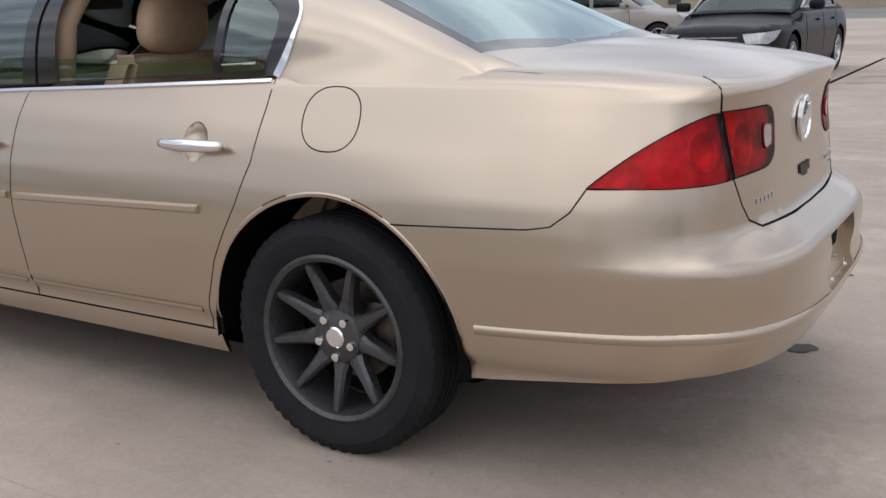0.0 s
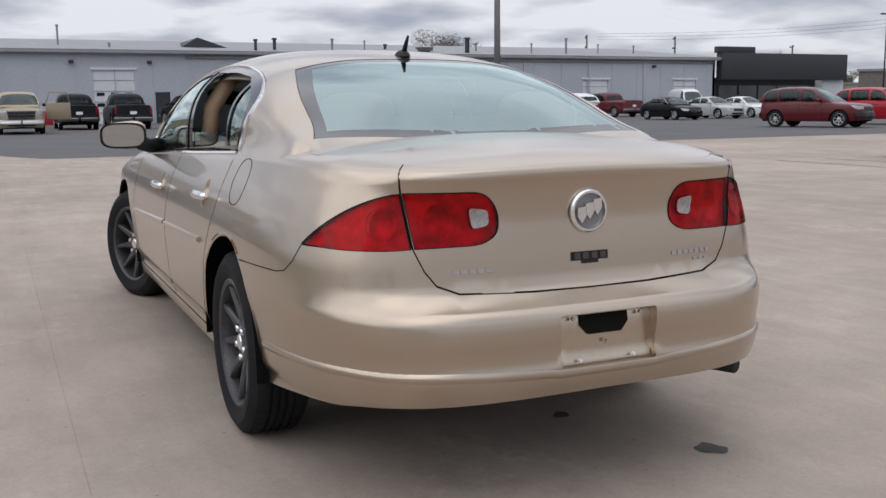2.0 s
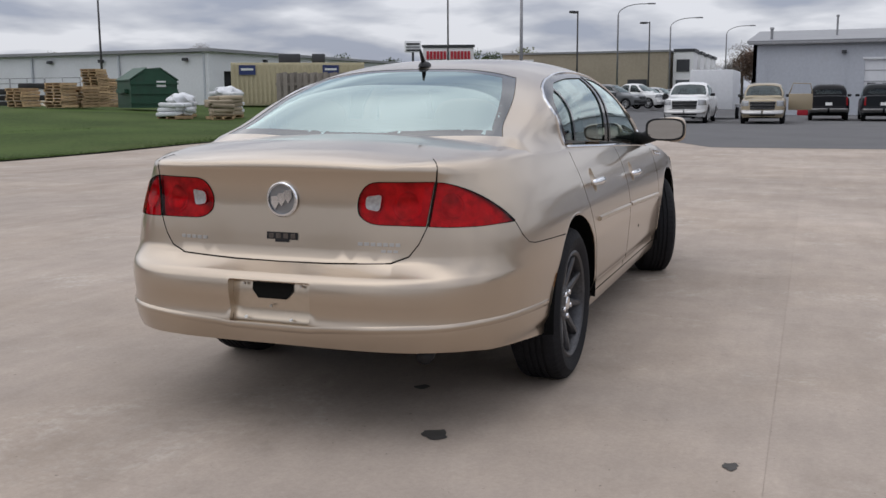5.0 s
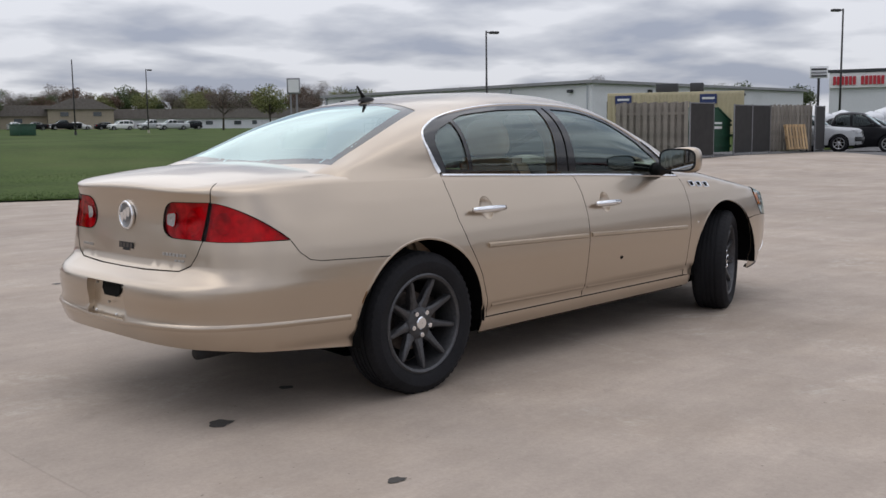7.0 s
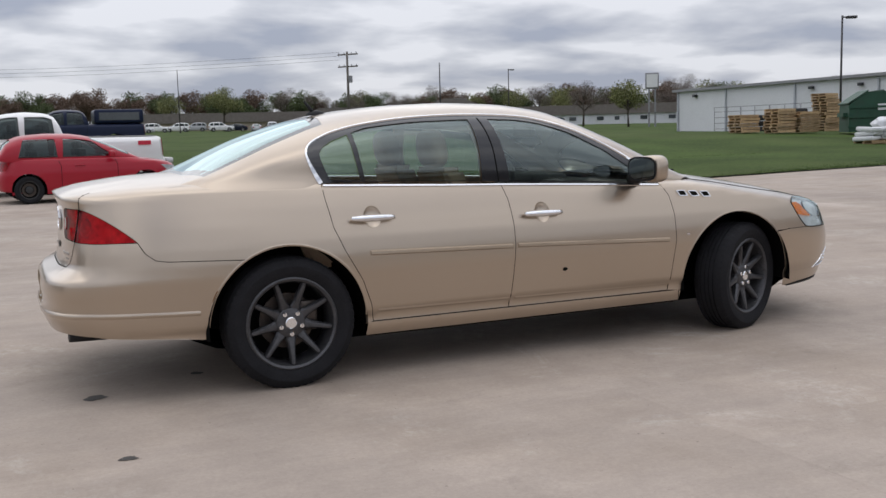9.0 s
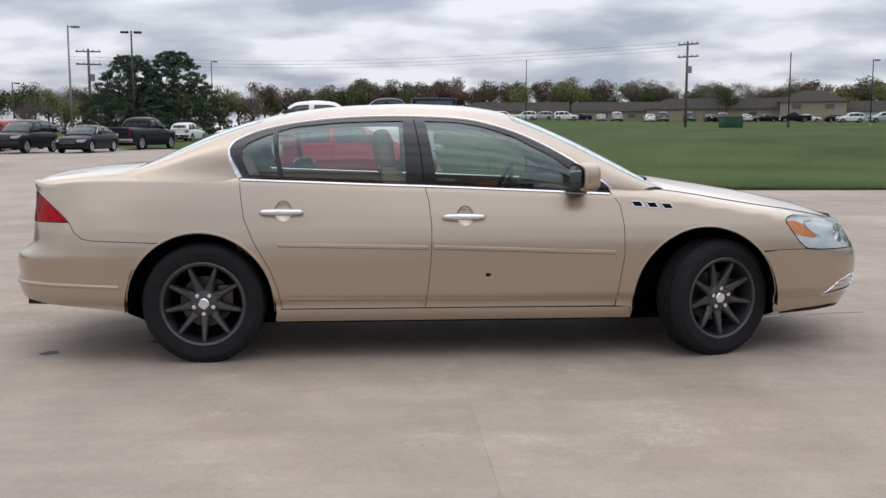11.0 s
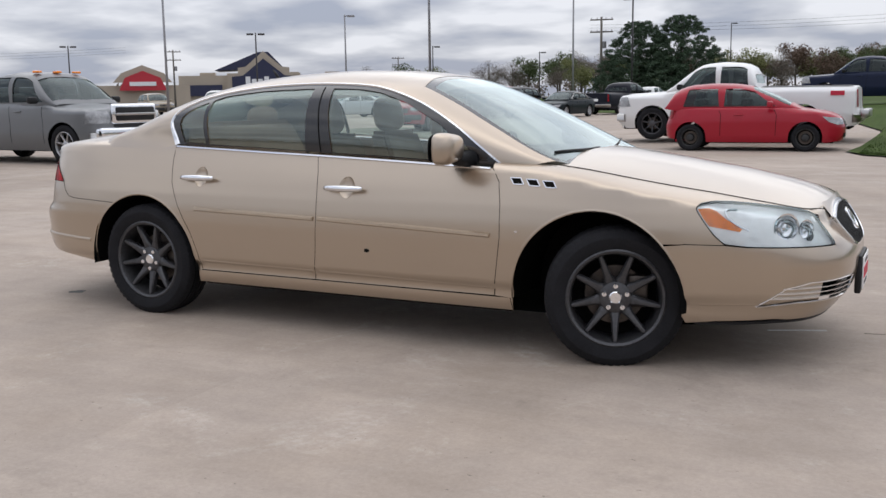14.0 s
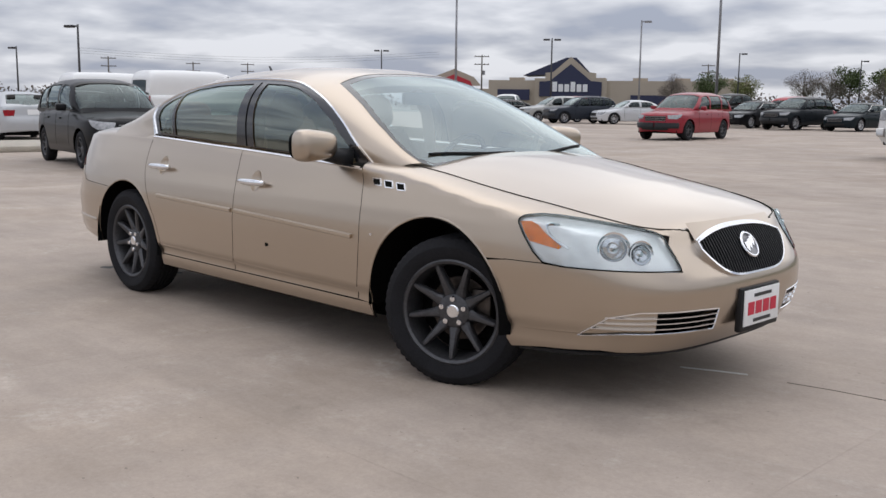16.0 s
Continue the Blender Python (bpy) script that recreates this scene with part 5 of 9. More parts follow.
bm = box_bm(0.42, 1.40, 0.16, 2.22, 0, 0.80, 0.06, seg=3)
bm = box_bm(0.30, 0.5, 0.10, 2.12, 0.37, 0.90, 0.05, bm=bm)
dash = part("dashboard", to_mesh(bm, angle=60), M["dash"], gold_saloon)
ringp = [(0.0, 0.185 * math.cos(k * math.pi / 16), 0.185 * math.sin(k * math.pi / 16)) for k in range(32)]
sw = part("steering_wheel", tube_mesh(ringp, 0.016, 10, closed=True), M["dash"], gold_saloon)
sw.matrix_basis = pose(1.83, 0.37, 0.90, 0, 22, 0)
part("steering_boss", to_mesh(box_bm(0.05, 0.15, 0.12, 0.02, 0, -0.06, 0.02)), M["dash"], sw)
for g in (1, -1):
    part("door_card", patch(lambda u, v: (lambda p: (p[0], p[1] * 0.93, p[2]))(L.body(u, v)), [(g * ax(0.58), 0.35), (g * ax(2.3), 0.33), (g * ax(2.3), 0.93), (g * ax(0.35), 1.02), (g * ax(0.40), 0.80)], step=0.12), M["leather"], gold_saloon)
    part("centre_post", tube_mesh([(1.22, g * 0.70, 0.95), (1.21, g * 0.665, 1.2), (1.19, g * 0.57, 1.345)], 0.04, 8), M["leather"], gold_saloon, "tan centre pillar trim")
part("inner_mirror", to_mesh(box_bm(0.03, 0.25, 0.07, 1.84, 0.0, 1.25, 0.012)), M["dash"], gold_saloon)
part("rear_tray_lamp", to_mesh(box_bm(0.06, 0.34, 0.03, -0.36, 0.0, 1.06, 0.012)), M["leather_grey"], gold_saloon)

CORE[0] = None


# ---------------------------------------------------------------- ground
def ground_z(x, y):
    """Height of the land: flat round the saloon, a gentle grassy rise beyond."""
    w = smooth01(x, -10, 3)
    z = 0.22 * smooth01(y, 4, 13) * smooth01(x, 12, 24) * (1 - smooth01(x, 36, 46)) + w * 0.80 * smooth01(y, 17, 40) + (1 - w) * 0.10 * smooth01(y, 28, 42)
    z += 0.65 * smooth01(x, 46, 64) * smooth01(y, 5, 16) * (1 - smooth01(y, 20, 40))
    z += 0.016 * max(0.0, y - 70) * smooth01(x, -40, 20) if y > 70 else 0.0
    return z


def grid_axis(lo, hi, fine_lo, fine_hi, fine, grow=1.25):
    out = list(np.arange(fine_lo, fine_hi + fine / 2, fine))
    s = fine
    while out[-1] < hi:
        s *= grow
        out.append(out[-1] + s)
    s = fine
    while out[0] > lo:
        s *= grow
        out.insert(0, out[0] - s)
    return out


GX, GY = grid_axis(-700, 900, -30, 70, 1.0), grid_axis(-700, 900, -30, 70, 1.0)
gv = [(x, y, ground_z(x, y) - 0.02 - 0.2 * smooth01(math.hypot(x - 2, y), 25, 55)) for y in GY for x in GX]
nx_ = len(GX)
gf = [(j * nx_ + i, j * nx_ + i + 1, (j + 1) * nx_ + i + 1, (j + 1) * nx_ + i) for j in range(len(GY) - 1) for i in range(nx_ - 1)]
M["far_ground"] = mat("far_ground", (0.16, 0.155, 0.14), rough=0.95, vary=0.2, scale=0.05, fine=2)


def concrete_mat():
    """Broom-finished concrete: broad tone shifts, wiped streaks, blotches, pale scuffs, dark pits."""
    m = bpy.data.materials.new("cast_concrete")
    m.use_nodes = True
    nt = m.node_tree
    b = nt.nodes["Principled BSDF"]
    b.inputs["Roughness"].default_value, b.inputs["Specular IOR Level"].default_value = 0.82, 0.3
    tc = nt.nodes.new("ShaderNodeTexCoord")

    def noise(scale, detail=6, rough=0.6, stretch=None, dist=0.0):
        q = nt.nodes.new("ShaderNodeTexNoise")
        q.inputs["Scale"].default_value, q.inputs["Detail"].default_value = scale, detail
        q.inputs["Roughness"].default_value, q.inputs["Distortion"].default_value = rough, dist
        src = tc.outputs["Object"]
        if stretch:
            mp = nt.nodes.new("ShaderNodeMapping")
            mp.inputs["Scale"].default_value = (*stretch, 1)
            mp.inputs["Rotation"].default_value = (0, 0, 0.35)
            nt.links.new(src, mp.inputs["Vector"])
            src = mp.outputs[0]
        nt.links.new(src, q.inputs["Vector"])
        return q.outputs["Fac"]

    def ramp_(src, lo, hi, out_lo, out_hi):
        q = nt.nodes.new("ShaderNodeMapRange")
        for i, v in enumerate((lo, hi, out_lo, out_hi)):
            q.inputs[i + 1].default_value = v
        nt.links.new(src, q.inputs[0])
        return q.outputs[0]

    def times(p, q):
        k = nt.nodes.new("ShaderNodeMath")
        k.operation = "MULTIPLY"
        nt.links.new(p, k.inputs[0])
        nt.links.new(q, k.inputs[1])
        return k.outputs[0]

    def blend(fac, a_, colour):
        k = nt.nodes.new("ShaderNodeMix")
        k.data_type = "RGBA"
        nt.links.new(fac, k.inputs[0])
        if isinstance(a_, tuple):
            k.inputs[6].default_value = (*a_, 1)
        else:
            nt.links.new(a_, k.inputs[6])
        k.inputs[7].default_value = (*colour, 1)
        return k.outputs[2]

    grain = noise(60, 4, 0.7)
    tone = times(ramp_(noise(0.22, 4), 0.32, 0.68, 0.86, 1.12), ramp_(noise(1.6, 8, 0.68), 0.3, 0.7, 0.88, 1.12))
    tone = times(tone, ramp_(noise(2.2, 6, 0.6, (0.35, 2.2)), 0.3, 0.7, 0.93, 1.07))
    tone = times(tone, ramp_(grain, 0.3, 0.7, 0.92, 1.08))
    oi = nt.nodes.new("ShaderNodeObjectInfo")
    tone = times(tone, ramp_(oi.outputs["Random"], 0.0, 1.0, 0.945, 1.05))
    warm = blend(ramp_(noise(0.5, 7, 0.65), 0.45, 0.68, 0.0, 0.8), (0.372, 0.311, 0.262), (0.320, 0.258, 0.205))
    warm = blend(times(ramp_(noise(1.1, 9, 0.75, None, 0.6), 0.54, 0.66, 0.0, 0.55), ramp_(noise(14, 5, 0.7), 0.42, 0.58, 0.0, 1.0)), warm, (0.50, 0.45, 0.40))
    warm = blend(times(ramp_(noise(0.8, 9, 0.75, None, 0.4), 0.55, 0.68, 0.0, 0.65), ramp_(noise(9, 5, 0.7), 0.40, 0.60, 0.2, 1.0)), warm, (0.245, 0.205, 0.170))
    warm = blend(ramp_(noise(34, 3, 0.5), 0.71, 0.76, 0.0, 0.7), warm, (0.16, 0.135, 0.115))
    vm = nt.nodes.new("ShaderNodeVectorMath")
    vm.operation = "SCALE"
    nt.links.new(warm, vm.inputs[0])
    nt.links.new(tone, vm.inputs["Scale"])
    nt.links.new(vm.outputs[0], b.inputs["Base Color"])
    bp = nt.nodes.new("ShaderNodeBump")
    bp.inputs["Strength"].default_value, bp.inputs["Distance"].default_value = 0.12, 0.004
    nt.links.new(grain, bp.inputs["Height"])
    nt.links.new(bp.outputs[0], b.inputs["Normal"])
    return m


M["concrete"] = concrete_mat()
ground = part("ground", mesh_of("ground", gv, gf), M["far_ground"], None)
tagged(ground, "open flat land under the lots and fields", "ground", kind="structure")


def land(poly, name, material, label, category, lift=0.0, step=0.8, drop=0.10):
    me = patch(lambda x, y: (x, y, ground_z(x, y) + lift), poly, step=step)
    ob = part(name, me, material, None)
    return tagged(ob, label, category, kind="structure")


land([(-60, -60), (21, -60), (21, 0.5), (30, 4.5), (37, 12.6), (31, 13.5), (25.4, 12.6), (21, 12.7), (17, 13.4), (13, 13.8), (9, 14.0), (5.6, 14.25), (4.2, 14.9), (2.9, 16.0), (2.45, 17.2), (2.6, 19), (2.8, 24), (-4, 46), (-60, 90), (-120, 60)], "pavement", M["concrete"], "pale weathered concrete car park with joints and stains", "pavement", lift=0.003, step=1.5)


# ---------------------------------------------------------------- other vehicles
def generic(rear, front, half, low, belt, hood, boot, roof, base_r=None, width_end=0.72, tail=(9, 5), nose=(7, 3.6), bonnet_back=2.1, power=3.4, nose_z=0.72, width_tail=None):
    """A car's form from a few heights: belt line, bonnet, boot; roof as a list of (x, z)."""
    x0, x1 = roof[0][0], roof[-1][0]
    wt_ = width_tail or width_end
    return CarForm(rear, front, half, nose=nose, tail=tail,
                   side=[(low - 0.1, 0.09), (low, 0.05), (low + 0.1, 0.02), (0.6, 0.0), (belt - 0.22, 0.012), (belt - 0.08, 0.04), (belt + 0.02, 0.075), (belt + 0.15, 0.13)],
                   tail_in=[(low, 0.10), (low + 0.12, 0.02), (0.55, 0.0), (0.66, 0.02), (0.74, 0.075), (boot - 0.05, 0.11), (boot + 0.1, 0.12)],
                   nose_in=[(low - 0.02, 0.10), (low + 0.1, 0.01), (0.55, 0.0), (nose_z - 0.08, 0.05), (nose_z, 0.10), (nose_z + 0.12, 0.20)],
                   deck=[(rear, boot - 0.04), (rear + 0.15, boot), (x0 + 0.2, boot + 0.01), (1.0, belt + 0.06), (bonnet_back, belt + 0.04), (bonnet_back + 0.25, hood), (front - 0.35, nose_z + 0.55 * (hood - nose_z)), (front - 0.16, nose_z + 0.06), (front, nose_z - 0.12)],
                   crown=(0.03, 0.05), shoulder=(boot - 0.03, nose_z), reach=[(rear, 0.2), (x0, 0.2), (0.4, 0.13), (bonnet_back, 0.13), (bonnet_back + 0.3, 0.2), (front, 0.2)],
                   base=[(x0, base_r or belt), (1.0, belt - 0.01), (x1, belt - 0.05)], width=[(x0, half - 0.11 if width_tail is None else wt_), (0.6, half - 0.10), (bonnet_back - 0.2, half - 0.10), (x1, half - 0.18)],
                   roof=roof, power=power, mid=(rear + front) / 2, drop=0.07)


KINDS = {
    "saloon": dict(f=generic(-1.0, 3.78, 0.905, 0.22, 0.98, 0.93, 1.04, [(-0.55, 1.0), (-0.35, 1.08), (0.0, 1.26), (0.35, 1.39), (0.8, 1.45), (1.2, 1.46), (1.6, 1.41), (2.0, 1.23), (2.35, 1.02), (2.5, 0.93)], bonnet_back=2.2), wb=2.78, r=0.335, top=1.46),
    "hatch": dict(f=generic(-0.62, 3.27, 0.845, 0.20, 0.95, 0.97, 1.02, [(-0.60, 0.95), (-0.52, 1.15), (-0.42, 1.34), (-0.1, 1.47), (0.4, 1.51), (0.9, 1.50), (1.3, 1.44), (1.75, 1.26), (2.15, 1.06), (2.35, 0.95)], bonnet_back=1.95, nose_z=0.74, tail=(8, 4)), wb=2.46, r=0.30, top=1.51),
    "suv": dict(f=generic(-0.92, 3.82, 0.945, 0.28, 1.10, 1.10, 1.12, [(-0.90, 1.05), (-0.82, 1.25), (-0.70, 1.50), (-0.45, 1.67), (0.2, 1.75), (0.9, 1.76), (1.5, 1.70), (1.9, 1.52), (2.3, 1.26), (2.5, 1.08)], bonnet_back=2.25, nose_z=0.93, power=4.0), wb=2.88, r=0.365, top=1.76),
    "pickup": dict(f=generic(-1.28, 4.55, 0.99, 0.36, 1.22, 1.20, 1.27, [(1.02, 1.15), (1.08, 1.40), (1.16, 1.72), (1.4, 1.85), (1.9, 1.89), (2.4, 1.84), (2.7, 1.66), (3.0, 1.42), (3.25, 1.20)], bonnet_back=3.05, nose_z=1.08, tail=(16, 12), nose=(9, 5), power=4.2, width_tail=0.88), wb=3.55, r=0.40, top=1.89, bed=True),
    "van": dict(f=generic(-1.05, 4.85, 1.02, 0.30, 1.45, 1.25, 1.5, [(-1.02, 1.2), (-0.99, 1.9), (-0.9, 2.40), (-0.6, 2.52), (1.0, 2.55), (2.6, 2.52), (3.2, 2.38), (3.7, 1.95), (4.2, 1.45), (4.4, 1.25)], bonnet_back=3.9, nose_z=1.05, tail=(18, 14), nose=(8, 5), power=5.0), wb=3.6, r=0.36, top=2.55, blind=True),
}


def kind_meshes(key):
    """All skins of a kind, once: name, mesh, material ('paint' for the body colour), label."""
    K = KINDS[key]
    f, wb, r = K["f"], K["wb"], K["r"]
    CORE[0] = (f.A[0, 0] + 0.7, f.A[-1, 0] - 0.7, 0.6)
    out = []
    st = 0.11
    low = 0.20 + (0.08 if key != "saloon" and key != "hatch" else 0)
    ra = r + 0.055
    us = np.linspace(0, f.total, 46)
    top_line = [(float(u), f.rim(float(u))) for u in us[::-1]]
    bottom = [(0, low + 0.12), (f.at_x(f.A[0, 0] + 0.5), low + 0.05)]
    notch = lambda cx: [(f.at_x(cx - ra), low)] + [(f.at_x(x), z) for x, z in arc(cx, r, ra, 180, 0, 12) if z > low] + [(f.at_x(cx + ra), low)]
    outline = bottom + notch(0) + notch(wb) + [(f.at_x(f.A[-1, 0] - 0.35), low), (f.total, low + 0.06)] + top_line
    half_ = patch(f.body, outline, step=st)
    out.append(("body", merged(half_, mirrored(half_)), "paint", ""))
    def edge(u):
        q = f.body(u, f.rim(u))
        return (q[0], q[1])
    ring = [edge(float(u)) for u in us]
    dk = ring + [(x, -y) for x, y in ring[::-1][1:-1]]
    out.append(("bonnet", patch(f.deck, dk, step=0.16), "paint", ""))
    x0, x1 = f_x0(f), f_x1(f)
    lo_a = -0.1
    shell_ = [(x0 + 0.005, lo_a), (x0 + 0.005, math.pi - lo_a), (x1 - 0.02, math.pi - lo_a), (x1 - 0.02, lo_a)]
    zb = f.base(1.0) + 0.045
    zt = lambda x: f.roof(x) - 0.12
    glassy, frames = [], []
    tops = K["top"]
    def side_pane(a, b, slant_a=0.0, slant_b=0.0):
        pts = []
        for i in range(7):
            x = a + (b - a) * i / 6
            pts.append((x, zb))
        up = [(b - slant_b * 1.0, 0), (a + slant_a, 0)]
        res = [(x, f.by_z(x, z)) for x, z in pts]
        for i in range(7):
            x = (b - slant_b) + ((a + slant_a) - (b - slant_b)) * i / 6
            z = min(f.roof(x) - 0.10 - 0.02 * (tops - f.roof(x)), tops - 0.13)
            res.append((x, f.by_z(x, max(z, zb + 0.02))))
        return res
    if key == "saloon":
        panes = [side_pane(0.05, 1.02, 0.28, 0.02), side_pane(1.12, 2.12, 0.03, 0.50)]
        rear_g = [(0.30, 0.50), (-0.30, 0.60), (-0.42, 0.0)]
        wsx = (1.62, 2.36)
    elif key == "hatch":
        panes = [side_pane(-0.18, 0.62, 0.12, 0.04), side_pane(0.72, 1.85, 0.03, 0.48)]
        rear_g = [(-0.30, 0.50), (-0.50, 0.55), (-0.53, 0.0)]
        wsx = (1.30, 2.12)
    elif key == "suv":
        panes = [side_pane(-0.62, 0.05, 0.16, 0.02), side_pane(0.14, 1.05, 0.02, 0.02), side_pane(1.14, 2.12, 0.02, 0.46)]
        rear_g = [(-0.66, 0.60), (-0.80, 0.64), (-0.83, 0.0)]
        wsx = (1.58, 2.38)
    elif key == "pickup":
        panes = [side_pane(1.25, 1.92, 0.05, 0.02), side_pane(2.02, 2.92, 0.02, 0.36)]
        rear_g = [(1.135, 0.66), (1.075, 0.68), (1.07, 0.0)]
        wsx = (2.52, 3.12)
    else:
        panes = [side_pane(2.95, 3.85, 0.02, 0.35)]
        rear_g = [(-0.93, 0.6), (-0.985, 0.62), (-0.987, 0.0)]
        wsx = (3.35, 4.22)
    def over(pts):
        h = [(x, f.by_y(x, y)) for x, y in pts]
        return h
    top_x = rear_g[0][0]
    bgp = over([(top_x, 0.0), (top_x - 0.0, rear_g[0][1] * 0.6), (rear_g[0][0], rear_g[0][1]), (rear_g[1][0], rear_g[1][1])])
    bgp = bgp + [(rear_g[2][0], math.pi / 2)] + [(x, math.pi - a) for x, a in bgp[::-1][:-1]]
    hw = f.width(wsx[0])
    wsp = over([(wsx[0], 0.0), (wsx[0] + 0.02, hw * 0.45), (wsx[0] + 0.05, hw * 0.76), ((wsx[0] + wsx[1]) / 2, hw * 0.86), (wsx[1], hw * 0.90)])
    wsp = wsp + [(wsx[1] + 0.03, math.pi / 2)] + [(x, math.pi - a) for x, a in wsp[::-1][:-1]]
    holes = panes + [[(x, math.pi - a) for x, a in p] for p in panes] + [bgp, wsp]
    out.append(("cabin", patch(f.cabin, shell_, holes=holes, step=0.13), "paint", ""))
    inl = lambda x, a: (lambda p: (p[0], p[1] * 0.985, p[2] - 0.012))(f.cabin(x, a))
    for p in panes:
        for q in (p, [(x, math.pi - a) for x, a in p]):
            out.append(("side_window", patch(inl, q, step=0.2), "dark_glass", ""))
    if key == "saloon":
        rear, front = panes
        rim_ = [(x, a) for x, a in rear[:7] + front[:7] + front[7:] + rear[7:]]
        for q in (rim_, [(x, math.pi - a) for x, a in rim_]):
            out.append(("window_surround", ribbon(f.cabin, q, 0.034, 0.012, closed=True, step=0.08), "chrome_dull", ""))
    out.append(("rear_window", patch(inl, bgp, step=0.2), "dark_glass", ""))
    out.append(("windscreen", patch(inl, wsp, step=0.2), "dark_glass", ""))
    # lamps, grille, bumpers, plate
    fy_ = lambda y: f.at_y(y, 1)
    nz = f.shoulder[1]
    hw_ = f.A[:, 1].max()
    for g in (1, -1):
        sg = lambda pts: [(g * u, v) for u, v in pts]
        tl = [(f.at_y(hw_ * 0.55), f.shoulder[0] - 0.10), (f.at_x(f.A[0, 0] + 0.26), f.shoulder[0] - 0.10), (f.at_x(f.A[0, 0] + 0.18), f.shoulder[0] - 0.27), (f.at_y(hw_ * 0.6), f.shoulder[0] - 0.28)]
        if key in ("pickup", "van"):
            tl = [(f.at_y(hw_ * 0.86), f.shoulder[0] - 0.06), (f.at_x(f.A[0, 0] + 0.10), f.shoulder[0] - 0.06), (f.at_x(f.A[0, 0] + 0.09), f.shoulder[0] - 0.46), (f.at_y(hw_ * 0.86), f.shoulder[0] - 0.46)]
        out.append(("tail_lamp", patch(f.body, sg(tl), step=0.08, lift=0.008), "red_lens", ""))
        hl = [(fy_(hw_ * 0.50), nz - 0.03), (fy_(hw_ * 0.80), nz - 0.01), (f.at_x(f.A[-1, 0] - 0.48), nz + 0.02), (f.at_x(f.A[-1, 0] - 0.34), nz - 0.10), (fy_(hw_ * 0.82), nz - 0.16), (fy_(hw_ * 0.55), nz - 0.15)]
        if key == "pickup":
            hl = [(fy_(hw_ * 0.62), nz - 0.02), (fy_(hw_ * 0.93), nz - 0.02), (fy_(hw_ * 0.95), nz - 0.26), (fy_(hw_ * 0.62), nz - 0.26)]
        out.append(("headlamp", patch(f.body, sg(hl), step=0.08, lift=0.008), "far_lens", ""))
        mx = {"saloon": 2.02, "hatch": 1.72, "suv": 2.0, "pickup": 2.85, "van": 3.75}[key]
        mz_ = f.base(mx) + 0.11
        me = to_mesh(box_bm(0.13, 0.21, 0.14, mx, g * (hw_ + 0.08), mz_ - 0.07, 0.04))
        out.append(("wing_mirror", me, "paint" if key in ("saloon", "hatch", "suv") else "black", ""))
        for hx in ({"saloon": (0.35, 1.32), "hatch": (0.95,), "suv": (0.35, 1.32), "pickup": (1.35, 2.15), "van": (3.05,)}[key]):
            u0 = f.at_x(hx)
            out.append(("door_handle", ribbon(f.body, sg([(u0, f.base(1.0) - 0.14), (u0 + 0.2, f.base(1.0) - 0.14)]), 0.035, 0.03), "paint", ""))
        for gx in ({"saloon": (0.25, 1.08, 2.1), "hatch": (0.62, 1.8), "suv": (0.10, 1.10, 2.1), "pickup": (1.12, 1.96, 2.95), "van": (1.0, 2.9)}[key]):
            out.append(("door_gap", ribbon(f.body, sg([(f.at_x(gx), f.base(1.0) - 0.03), (f.at_x(gx + 0.05), 0.8), (f.at_x(gx + 0.04), low + 0.14)]), 0.012, 0.002), "seam", ""))
    gh = 0.36 if key in ("pickup", "van") else 0.17
    gw = hw_ * (0.58 if key == "pickup" else 0.46)
    gr_ = [(fy_(gw), nz - 0.06), (f.total, nz - 0.06), (f.total, nz - 0.06 - gh), (fy_(gw * 0.92), nz - 0.06 - gh)]
    hg = patch(f.body, gr_, step=0.1, lift=0.006)
    out.append(("grille", merged(hg, mirrored(hg)), "black", ""))
    for k in range(3):
        z = nz - 0.08 - gh * k / 2.6
        hb = ribbon(f.body, [(fy_(gw * 0.96), z), (f.total, z)], 0.02, 0.018)
        out.append(("grille_bar", merged(hb, mirrored(hb)), "chrome_dull", ""))
    li = patch(f.body, [(fy_(hw_ * 0.6), low + 0.20), (f.total, low + 0.20), (f.total, low + 0.09), (fy_(hw_ * 0.55), low + 0.10)], step=0.12, lift=0.006)
    out.append(("lower_intake", merged(li, mirrored(li)), "black", ""))
    if key in ("pickup", "suv", "van"):
        for u0, u1, z in ((f.at_y(0.05), f.at_x(f.A[0, 0] + 0.2), low + 0.24), (f.total - 0.02, f.at_x(f.A[-1, 0] - 0.3), low + 0.26)):
            hb = ribbon(f.body, [(u0 + (u1 - u0) * i / 6, z) for i in range(7)], 0.20, 0.03, top=0.8)
            out.append(("bumper", merged(hb, mirrored(hb)), "chrome_dull" if key == "pickup" else "black", ""))
    pz = 0.55 if key in ("suv", "hatch") else 0.78
    pm = patch(f.body, [(f.at_y(0.16), pz), (f.at_y(-0.16), pz), (f.at_y(-0.16), pz + 0.15), (f.at_y(0.16), pz + 0.15)], step=0.1, lift=0.012)
    out.append(("plate", pm, "white_plastic", ""))
    if K.get("bed"):
        out.append(("bed_cover", patch(lambda x, y: (x, y, f.deck_z(x, y) + 0.012), [(-1.05, 0.74), (0.98, 0.76), (0.98, -0.76), (-1.05, -0.74)], step=0.3), "black", ""))
    out.append(("underbody", to_mesh(box_bm(f.A[-1, 0] - f.A[0, 0] - 0.5, hw_ * 1.62, 0.25, (f.A[-1, 0] + f.A[0, 0]) / 2, 0, low - 0.02)), "liner", ""))
    seats = bmesh.new()
